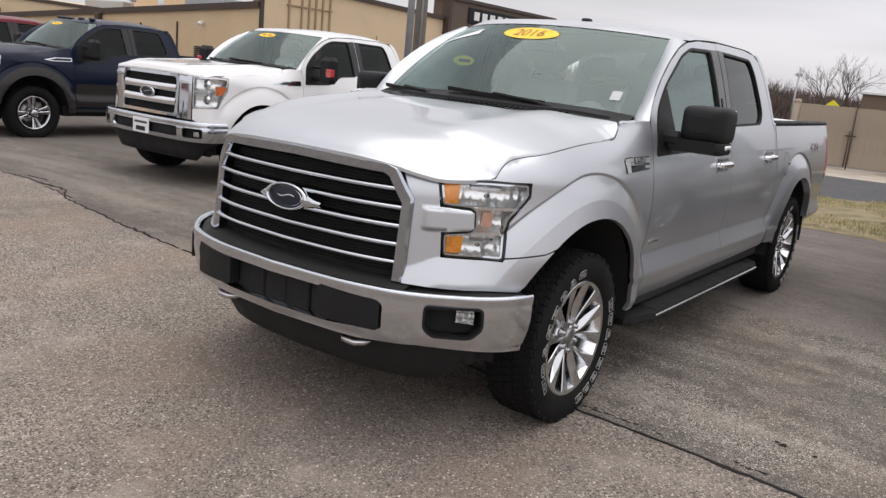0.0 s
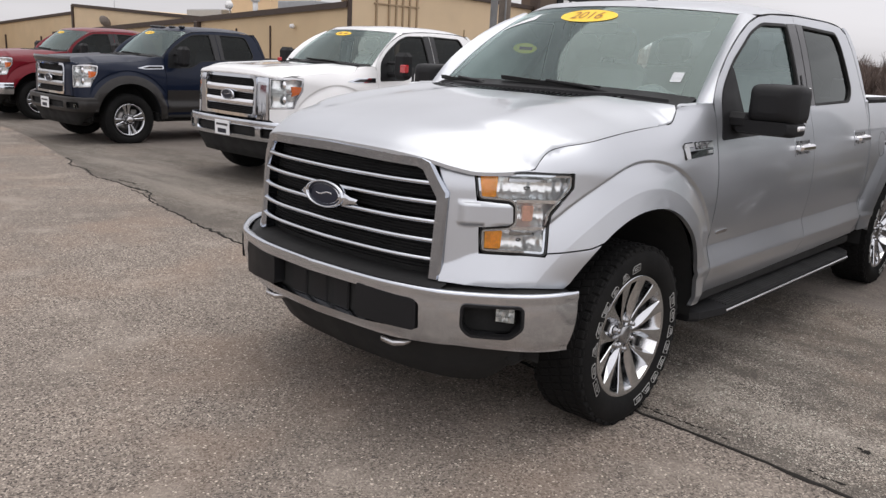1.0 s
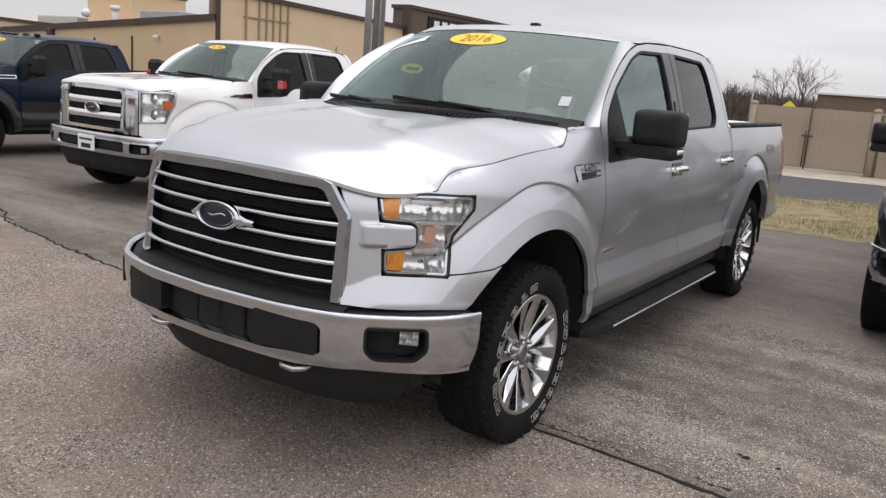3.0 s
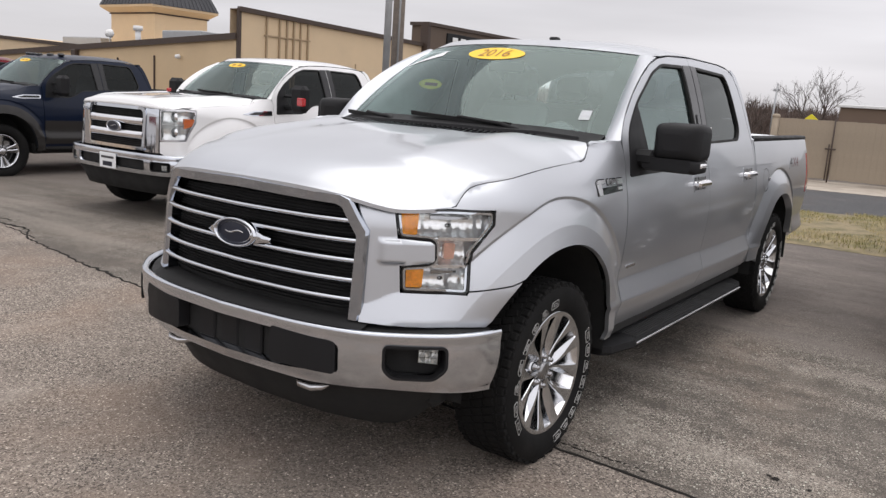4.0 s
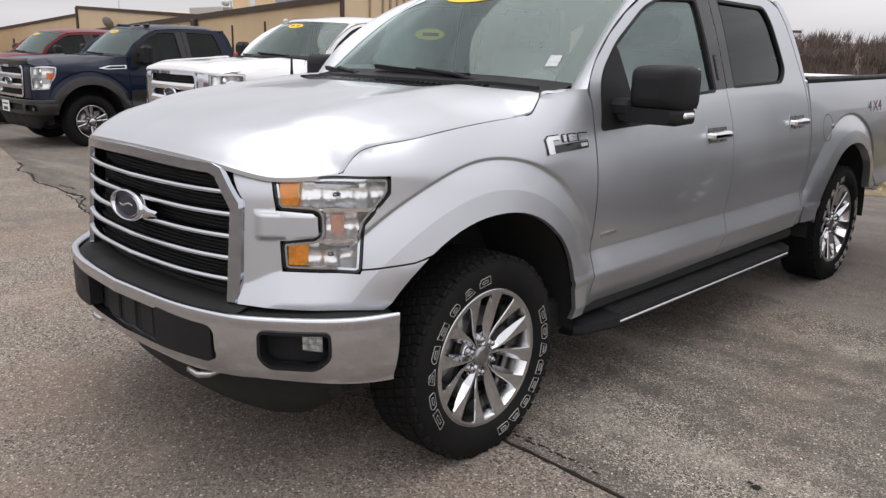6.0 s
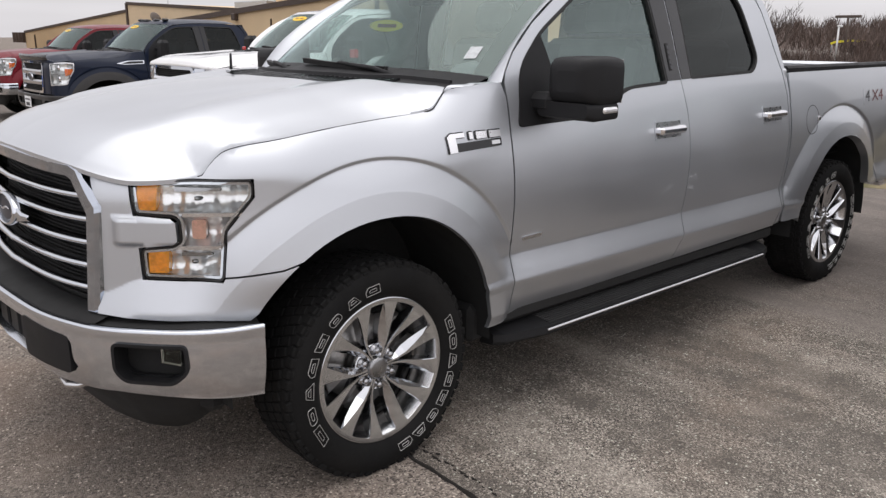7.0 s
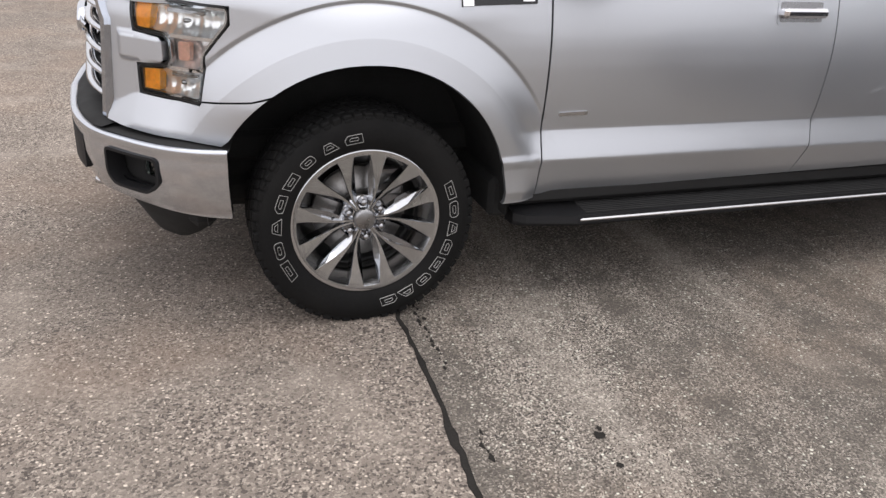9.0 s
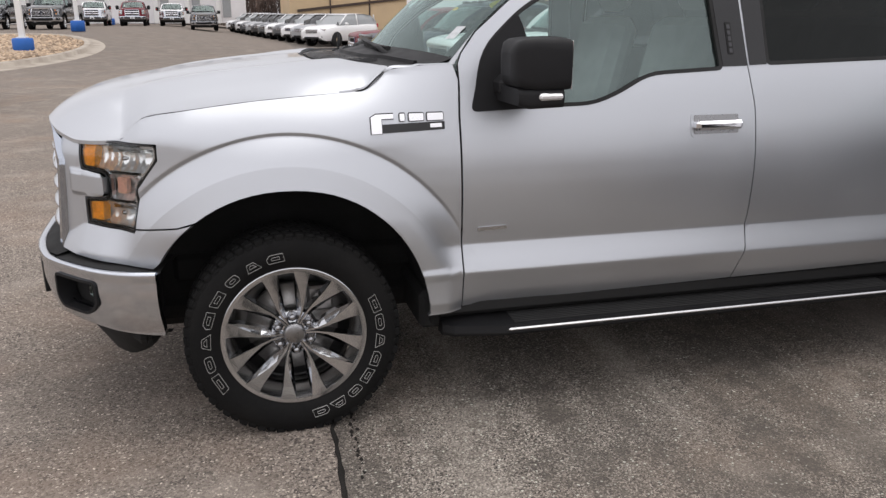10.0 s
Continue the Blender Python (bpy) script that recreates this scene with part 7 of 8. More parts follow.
def poles():
    t = thing("utility_pole", "grey weathered wooden utility pole", "utility pole", pose(-10.85, 13.4, 0))
    part("shaft", Geo().tube([(0, 0, 0), (0, 0, 5), (0.05, 0, 10.5)], [0.16, 0.145, 0.12], 14), WOOD_POLE, t)
    part("crossarm", Geo().box(-1.2, 1.2, -0.06, 0.06, 9.6, 9.75, 0.02), WOOD_POLE, t)
    part("conduit", Geo().tube([(0.12, -0.12, 0), (0.13, -0.11, 8.0)], 0.025, 8), PALE_STEEL, t)
    part("bracket", Geo().box(-0.22, -0.14, -0.1, 0.1, 3.85, 4.0, 0.02), PALE_STEEL, t)
    t = thing("light_pole", "slim grey steel light pole", "light pole", pose(-10.68, 12.78, 0))
    part("shaft", Geo().tube([(0, 0, 0.0), (0, 0, 9.0)], [0.095, 0.075], 14), PALE_STEEL, t)
    part("base_plate", Geo().box(-0.2, 0.2, -0.2, 0.2, 0, 0.03, 0.01), PALE_STEEL, t)
    part("lamp_head", Geo().box(-0.2, 0.5, -0.15, 0.15, 8.95, 9.1, 0.04), PALE_STEEL, t)
    w = Geo()
    for a, c, sag in (((-10.85, 13.4, 9.7), (14, 75, 9.5), 1.0), ((-10.0, 13.4, 9.7), (16, 75, 9.5), 1.0), ((-11.5, 13.4, 9.4), (-134, 46.6, 9.5), 2.0)):
        a, c = Vector(a), Vector(c)
        w = Geo().tube([a.lerp(c, k / 16) - Vector((0, 0, sag * 4 * (k / 16) * (1 - k / 16))) for k in range(17)], 0.013, 5)
        tagged(part("power_line", w, SEAL), "thin black overhead power line", "cable", "overhead lines")


poles()


def bin_enclosure():
    """The tan enclosure across the drive: two board gates between block posts."""
    t = thing("enclosure_gate", "pair of tan board gates on steel posts", "gate", pose(0, 19.0, 0))
    for x0, x1, lean in ((-2.62, -1.33, 0.004), (-1.27, 0.06, 0.0)):
        n = 9
        lf = part("gate_leaf", Geo().box(x0, x1, 0.02, 0.05, 0.13, 1.54 + lean * 6, 0.006), FENCE_TAN, t)
        w = (x1 - x0) / n
        me = Geo().box(0.0006, w - 0.0006, -0.012, 0.02, 0.12, 1.57, 0.0012).mesh("board")
        for k in range(n):
            part("board", me, FENCE_TAN, lf, at=pose(x0 + k * w, 0, 0.004 * (k % 3)))
    part("latch_post", Geo().tube([(-1.30, -0.06, 0.05), (-1.30, -0.06, 1.6)], 0.018, 8), BROWN_TRIM, t)
    part("latch_rod", Geo().tube([(-1.36, -0.08, 0.10), (-1.36, -0.08, 1.0)], 0.016, 6), BROWN_TRIM, t)
    part("latch", Geo().box(-1.45, -1.2, -0.10, -0.05, 0.86, 0.90, 0.01), BROWN_TRIM, t)
    for x in (-2.72, 0.16):
        p = thing("gate_post", "tan painted round gate post", "post", pose(x, 19.0, 0), "gate posts")
        part("shaft", Geo().tube([(0, 0, 0), (0, 0, 1.62)], 0.085, 14), FENCE_TAN, p)
        part("post_cap", Geo().lathe([(0.0, 1.67), (0.07, 1.66), (0.10, 1.62), (0.10, 1.58), (0.085, 1.57)], 16, "z"), FENCE_TAN, p)
    for name, (x0, x1, y0, y1) in {"wall_side_a": (-2.85, -2.7, 19.1, 23.0), "wall_side_b": (0.12, 0.3, 19.1, 23.0), "wall_back": (-2.85, 6.0, 23.0, 23.2), "wall_front": (0.30, 6.0, 19.0, 19.15)}.items():
        tagged(part(name, Geo().box(x0, x1, y0, y1, 0, 1.56, 0.02), FENCE_TAN), "tan enclosure wall", "wall", kind="structure")
    s = thing("yellow_sign", "yellow peaked sign top behind the enclosure", "sign", pose(-4.1, 30.2, 0))
    part("panel", Geo().add([(-0.30, 0, 1.50), (0.30, 0, 1.50), (0.20, 0, 1.64), (0.0, 0, 1.80), (-0.20, 0, 1.64), (-0.30, 0.05, 1.50), (0.30, 0.05, 1.50), (0.20, 0.05, 1.64), (0.0, 0.05, 1.80), (-0.20, 0.05, 1.64)], [(0, 1, 2, 3, 4), (9, 8, 7, 6, 5), (0, 5, 6, 1), (1, 6, 7, 2), (2, 7, 8, 3), (3, 8, 9, 4), (4, 9, 5, 0)], True), YELLOW, s)
    part("post", Geo().tube([(0, 0.08, 0), (0, 0.08, 1.6)], 0.05, 8), PALE_STEEL, s)
    h = thing("brown_building", "low brown block building with a pale roof edge", "building", pose(-7.0, 53.0, 0))
    part("wall", Geo().box(0, 30, 0, 14, 0, 2.5, 0.02), BROWN_WALL, h)
    part("roof_edge", Geo().box(-0.2, 30.2, -0.2, 14.2, 2.5, 2.68, 0.03), WHITE_METAL, h)


bin_enclosure()


# ---- bare trees and far woods ----
def branchy(g, p, d, length, radius, depth, rng, spread=0.6, shrink=0.72):
    """A limb that forks into thinner ones."""
    q = p
    pts, rad = [p], [radius]
    for k in range(3):
        d = (d + Vector((rng.uniform(-1, 1), rng.uniform(-1, 1), rng.uniform(-0.4, 0.7))) * 0.16).normalized()
        q = q + d * length / 3
        pts.append(q)
        rad.append(radius * (1 - 0.16 * (k + 1)))
    g.tube(pts, rad, 5 if depth > 2 else 3, False)
    if depth <= 0:
        return
    n = 3 if depth > 1 else 4
    for i in range(n):
        a = rng.uniform(0, 6.283)
        side = d.orthogonal().normalized()
        side.rotate(Matrix.Rotation(a, 3, d).to_quaternion())
        e = (d * rng.uniform(0.6, 1.0) + side * spread * rng.uniform(0.6, 1.3) + Vector((0, 0, 0.15))).normalized()
        branchy(g, pts[rng.choice((2, 3, 3))], e, length * rng.uniform(0.6, 0.85), radius * 0.52, depth - 1, rng, spread, shrink)


def bare_tree(x, y, h, seed, label, r=0.14, spread=0.6):
    rng = random.Random(seed)
    t = thing("bare_tree", label, "tree", pose(x, y, 0), "bare trees")
    trunk = Geo().tube([(0, 0, -0.1), (0.03, 0.02, h * 0.15), (0.0, 0.05, h * 0.30)], [r * 1.3, r, r * 0.85], 10)
    part("trunk", trunk, BARK, t)
    for k in range(5):
        g = Geo()
        a = 6.283 * k / 5 + rng.uniform(-0.3, 0.3)
        branchy(g, Vector((0, 0.05, h * rng.uniform(0.24, 0.30))), Vector((math.cos(a) * 0.6, math.sin(a) * 0.6, 0.9)).normalized(), h * 0.34, r * 0.55, 4, rng, spread)
        part("limb", g, BARK, t)
    return t


bare_tree(-6.1, 41.4, 3.4, 3, "bare leafless tree with fine spreading twigs", 0.12)
bare_tree(-10.6, 47.0, 2.3, 8, "small bare tree behind the enclosure", 0.10)
bare_tree(-16.9, 38.6, 2.7, 5, "bare leafless tree beyond the drive", 0.16)


def far_woods():
    """Bare winter woods on a low rise."""
    rng = random.Random(21)
    v, f = [], []
    def twig(p, q, w):
        s = Vector((rng.uniform(-1, 1), rng.uniform(-1, 1), 0)).normalized() * w
        o = len(v)
        v.extend([tuple(p - s), tuple(p + s), tuple(q)])
        f.append((o, o + 1, o + 2))
    def shrub(x, y, z, h, n):
        for i in range(n):
            a, k = rng.uniform(0, 6.283), rng.uniform(0.1, 0.55)
            p = Vector((x + rng.uniform(-0.5, 0.5) * h * 0.3, y + rng.uniform(-0.3, 0.3) * h, z + h * rng.uniform(-0.05, 0.55)))
            twig(p, p + Vector((math.cos(a) * k, math.sin(a) * k, rng.uniform(0.5, 1.0))) * h * rng.uniform(0.3, 0.55), h * rng.uniform(0.006, 0.02))
    for i in range(520):
        u = rng.random()
        x = -15 - 120 * u + rng.uniform(-8, 8)
        y = 90 + 105 * rng.random() + 20 * u
        rise = 3.2 * float(smooth(100, 200, y)) * float(smooth(-10, -70, x))
        shrub(x, y, rise, rng.uniform(2.6, 5.0), 60)
    for i in range(110):
        x, y = rng.uniform(-24, -6.5), rng.uniform(58, 74)
        shrub(x, y, 0, rng.uniform(1.7, 2.9), 80)
    for i in range(300):
        x, y = rng.uniform(-26, -8.5), rng.uniform(31, 50)
        shrub(x, y, -0.1, rng.uniform(0.7, 1.5), 60)
    for i in range(60):
        shrub(rng.uniform(-135, -108), rng.uniform(-4, 22), 0.5, rng.uniform(4, 7), 70)
    for i in range(160):
        x, y = rng.uniform(-10, 60), rng.uniform(120, 190)
        shrub(x, y, 0, rng.uniform(3, 5), 50)
    tagged(part("far_woods", Geo().add(v, f), TWIGS), "brown leafless woods on the horizon", "woods", kind="stuff")
    g = Geo().loft([[(x, y, -0.3 + 4.6 * float(smooth(100, 215, y)) * float(smooth(5, -70, x)) * (y < 330)) for x in np.linspace(-260, 90, 40)] for y in np.linspace(95, 330, 24)])
    tagged(part("hill", g, TWIGS), "low wooded rise behind the drive", "hill", kind="structure")


far_woods()


def far_lamps():
    t = thing("street_lamp", "tall grey street lamp beyond the drive", "street lamp", pose(-23.3, 61.7, 0), "street lamps")
    part("shaft", Geo().tube([(0, 0, 0), (0, 0, 2.5)], 0.07, 8), WHITE_METAL, t)
    part("lamp_head", Geo().box(-0.1, 0.25, -0.1, 0.1, 2.42, 2.55, 0.03), WHITE_METAL, t)
    t = thing("street_lamp", "far dark pole with a broad lamp bar", "street lamp", pose(-36.2, 94.8, 0), "street lamps")
    part("shaft", Geo().tube([(0, 0, 0), (0, 0, 4.0)], 0.14, 8), BARK, t)
    part("lamp_bar", Geo().box(-1.4, 1.4, -0.15, 0.15, 3.85, 4.15, 0.05), BARK, t)
    t = thing("thin_pole", "thin grey pole behind the enclosure", "pole", pose(-9.2, 45.4, 0))
    part("shaft", Geo().tube([(0, 0, 0), (0.1, 0, 3.5)], 0.055, 8), PALE_STEEL, t)
    part("top_bracket", Geo().box(-0.10, 0.25, -0.03, 0.03, 3.05, 3.2, 0.01), PALE_STEEL, t)
    t = thing("yellow_arch_sign", "yellow arched sign on the far roadside", "sign", pose(-35.3, 95.1, 0))
    pts = [(x, 0, 1.0 + 0.35 * math.sqrt(max(0, 1 - (x / 2.6) ** 2))) for x in np.linspace(-2.6, 2.6, 15)]
    part("arch", Geo().sweep(pts, [(-0.1, -0.12), (0.1, -0.12), (0.1, 0.12), (-0.1, 0.12)]), YELLOW, t)
    for x in (-2.5, 2.5):
        part("post", Geo().tube([(x, 0, 0), (x, 0, 1.0)], 0.08, 8), PALE_STEEL, t)


far_lamps()


# ---- the silver truck and what belongs to it ----
truck = pickup("silver four-door pickup truck with chrome grille and bumper", pose(0, 0, 0), "A", SILVER, GRILLE_CHROME, CHROME, lettered=True)


def badges(t):
    """The fender badge as plain bright shapes over a dark strip, the small door badge, the bed decal, fuel door."""
    for flip in (False, True):
        def place(y, z, lift=0.0):
            x = side_x(y, z) + lift
            return (-x if flip else x, y, z)
        def plate(name, pts, mat, lift, parent=None, label=""):
            g = Geo().surface([pts], lambda y, z: ([place(a, b, lift)[0] for a, b in zip(y, z)], y, z), 0.03, 0.006)
            if flip:
                g.f = [q[::-1] for q in g.f]
            return part(name, g, mat, parent or t, label)
        b = plate("fender_badge", rounded([(0.352, 1.147), (0.586, 1.155), (0.586, 1.184), (0.352, 1.178)], 0.004), GLOSS_BLACK, 0.004, label="bright blank fender badge over a black strip")
        blocks = [[(0.312, 1.146), (0.350, 1.147), (0.350, 1.198), (0.394, 1.199), (0.394, 1.215), (0.330, 1.213), (0.312, 1.203)]]
        blocks += [rounded([(y0, 1.189), (y1, 1.190), (y1, 1.215), (y0, 1.215)], 0.004) for y0, y1 in ((0.418, 0.436), (0.452, 0.506), (0.520, 0.580))]
        for k, pts in enumerate(blocks):
            plate("badge_edge", grow(pts, 0.0035), GLOSS_BLACK, 0.0045, b)
            plate("badge_block", pts, BADGE_CHROME, 0.009, b)
        plate("badge_block", rounded([(0.530, 1.163), (0.574, 1.164), (0.574, 1.178), (0.530, 1.177)], 0.002), BADGE_CHROME, 0.008, b)
        plate("door_badge", rounded([(0.715, 0.757), (0.832, 0.760), (0.832, 0.775), (0.715, 0.772)], 0.004), SATIN, 0.005, label="small bright door badge")
        d = plate("bed_decal", rounded([(4.03, 1.135), (4.40, 1.135), (4.40, 1.236), (4.03, 1.236)], 0.01), SILVER, 0.0015)
        for body, yy, mat, word in (("4", 4.10, DECAL, "dark grey figure"), ("X4", 4.27, DECAL_RED, "dull red lettering")):
            part("decal_print", text_geo(body, 0.125, lambda u, v: place(yy + (-u * 1.35 if flip else u * 1.35) + v * 0.15, 1.186 + v * 0.85, 0.0035)), mat, d, word)
        ring = [(3.255 + 0.088 * math.cos(6.283 * k / 36), 1.085 + 0.088 * math.sin(6.283 * k / 36)) for k in range(36)]
        inn = [(3.255 + 0.083 * math.cos(6.283 * k / 36), 1.085 + 0.083 * math.sin(6.283 * k / 36)) for k in range(36)]
        if not flip:
            g = Geo().surface([ring, inn], lambda y, z: ([place(a, b, 0.0015)[0] for a, b in zip(y, z)], y, z), 0.02, 0.0)
            part("fuel_door", g, DECAL, t)
            part("fuel_latch", Geo().box(side_x(3.33, 1.09) - 0.002, side_x(3.33, 1.09) + 0.010, 3.315, 3.345, 1.075, 1.105, 0.005), SATIN, t)
        # step bar
        def sx(a, c):
            return (-c, -a) if flip else (a, c)
        g = Geo()
        prof = [(0.880, 0.325), (1.018, 0.330), (1.036, 0.346), (1.030, 0.376), (0.880, 0.392)]
        stations = [(0.58, 0.0, 0.5), (0.62, 0.0, 0.72), (0.82, 0.0, 1.0), (2.70, 0.0, 1.0), (2.82, 0.0, 0.75), (2.87, 0.0, 0.4)]
        rows = [[(0.880 + (a - 0.880) * k, y, z) for a, z in prof] for y, _, k in stations]
        rows = [r + r[:1] for r in rows]
        g.loft(rows)
        g.flat = [True] * len(g.f)
        g.add(rows[0][:-1], [tuple(range(5))], True)
        g.add(rows[-1][:-1], [tuple(range(5))[::-1]], True)
        st = part("running_board", g.mirrored() if flip else g, BLACK_PLASTIC, t, "black running board with a bright edge strip")
        strip = Geo().box(1.022, 1.040, 0.83, 2.70, 0.352, 0.366, 0.005)
        part("edge_strip", strip.mirrored() if flip else strip, SATIN, st)
        tread = Geo()
        for k in range(8):
            tread.box(0.900 + 0.0155 * k, 0.907 + 0.0155 * k, 0.86, 2.66, 0.376 + 0.0 * k, 0.392 - 0.0010 * k, 0.002)
        part("tread_ribs", tread.mirrored() if flip else tread, SEAL, st)
        for y in (0.95, 1.75, 2.50):
            br = Geo().box(0.70, 0.95, y - 0.04, y + 0.04, 0.320, 0.37, 0.01).box(0.84, 0.90, y - 0.04, y + 0.04, 0.35, 0.47, 0.01)
            part("bracket", br.mirrored() if flip else br, WELL, st)
        pad = plate("keypad", rounded([(1.775, 1.405), (1.800, 1.405), (1.790, 1.53), (1.765, 1.53)], 0.006), SEAL, 0.006, label="black door keypad")
        for k in range(5):
            plate("key", rounded([(1.780 - 0.002 * k, 1.412 + 0.023 * k), (1.794 - 0.002 * k, 1.412 + 0.023 * k), (1.793 - 0.002 * k, 1.428 + 0.023 * k), (1.779 - 0.002 * k, 1.428 + 0.023 * k)], 0.002), DECAL, 0.009, pad)
    part("antenna", Geo().tube([(-0.885, 0.435, 1.355), (-0.887, 0.438, 1.39), (-0.893, 0.443, 1.462)], [0.012, 0.008, 0.006], 8), BLACK_PLASTIC, t, "short black radio antenna")
    part("roof_antenna", Geo().box(-0.03, 0.03, 1.56, 1.62, 1.925, 1.948, 0.01), BLACK_PLASTIC, t)
    # paper labels inside the windshield
    def patch(name, u0, u1, v0, v1, mat, label):
        n = 5
        g = Geo().loft([[tuple(wind(u0 + (u1 - u0) * i / n, v0 + (v1 - v0) * j / n, 0.003)) for i in range(n + 1)] for j in range(n + 1)])
        tagged(part(name, g, mat), label, "sticker")
    patch("inspection_sticker", 0.82, 0.880, 0.19, 0.280, material("printed_label", (0.50, 0.52, 0.53), 0.6, spread=0.25, scale=30, fine=90), "small white paper sticker inside the windshield")
    g = Geo().loft([[tuple(wind(-0.96 + 0.40 * k / 6, 0.70 + 0.215 * (k / 6) ** 0.8 - d * (0.02 + 0.06 * k / 6), 0.003)) for k in range(7)] for d in (0, 1)], True)
    tagged(part("dealer_strip", g, PAPER), "pale slanting strip inside the windshield's upper corner", "sticker")


badges(truck)
def window_oval():
    """A small yellow oval inside the passenger's window."""
    def at(y, z, lift):
        return (-side_x(y, z) + 0.018 + lift, y, z)
    n = 28
    g = Geo().add([at(1.45, 1.615, 0.0)] + [at(1.45 + 0.125 * math.cos(6.2832 * i / n), 1.615 + 0.034 * math.sin(6.2832 * i / n), 0.0) for i in range(n)], [(0, 1 + i, 1 + (i + 1) % n) for i in range(n)])
    st = tagged(part("window_sticker", g, film_material("yellow_film", (0.85, 0.80, 0.10))), "small yellow oval sticker in the passenger window", "sticker")
    part("print", Geo().add([at(1.45 + u, 1.615 + v, 0.002) for u, v in ((-0.07, -0.010), (0.07, -0.010), (0.07, 0.010), (-0.07, 0.010))], [(0, 1, 2, 3)]), STICKER_RED, st)


window_oval()
st = oval_sticker(None, -0.01, 0.868, 0.180, 0.060, "2016")

ROW = {word: pose(x, y, ground_z(x, y + 1.5)) for word, x, y in (("white", -5.74, 3.03), ("navy", -10.84, 2.97), ("red", -15.70, 3.42))}
white = pickup("white heavy-duty pickup truck with chrome grille in the row", ROW["white"], "B", WHITE_PAINT, CHROME, CHROME)
navy = pickup("navy blue heavy-duty pickup truck with dark grey bumper", ROW["navy"], "B", NAVY, SATIN, TWO_TONE, lower=TWO_TONE, marker_lamps=True, guard=True)
red = pickup("dark red heavy-duty pickup truck with chrome bumper", ROW["red"], "B", RED_PAINT, CHROME, CHROME)
black = pickup("black pickup truck parked beside the silver one", pose(2.93, 3.54, 0), "A", BLACK_PAINT, CHROME, CHROME)


def row_sticker(m):
    s = oval_sticker(None, 0.0, 0.87, 0.15, 0.046, "")
    for q in (s, *s.children):
        for v in q.data.vertices:
            squat(v.co)
    s.matrix_basis = m


for m in ROW.values():
    row_sticker(m)


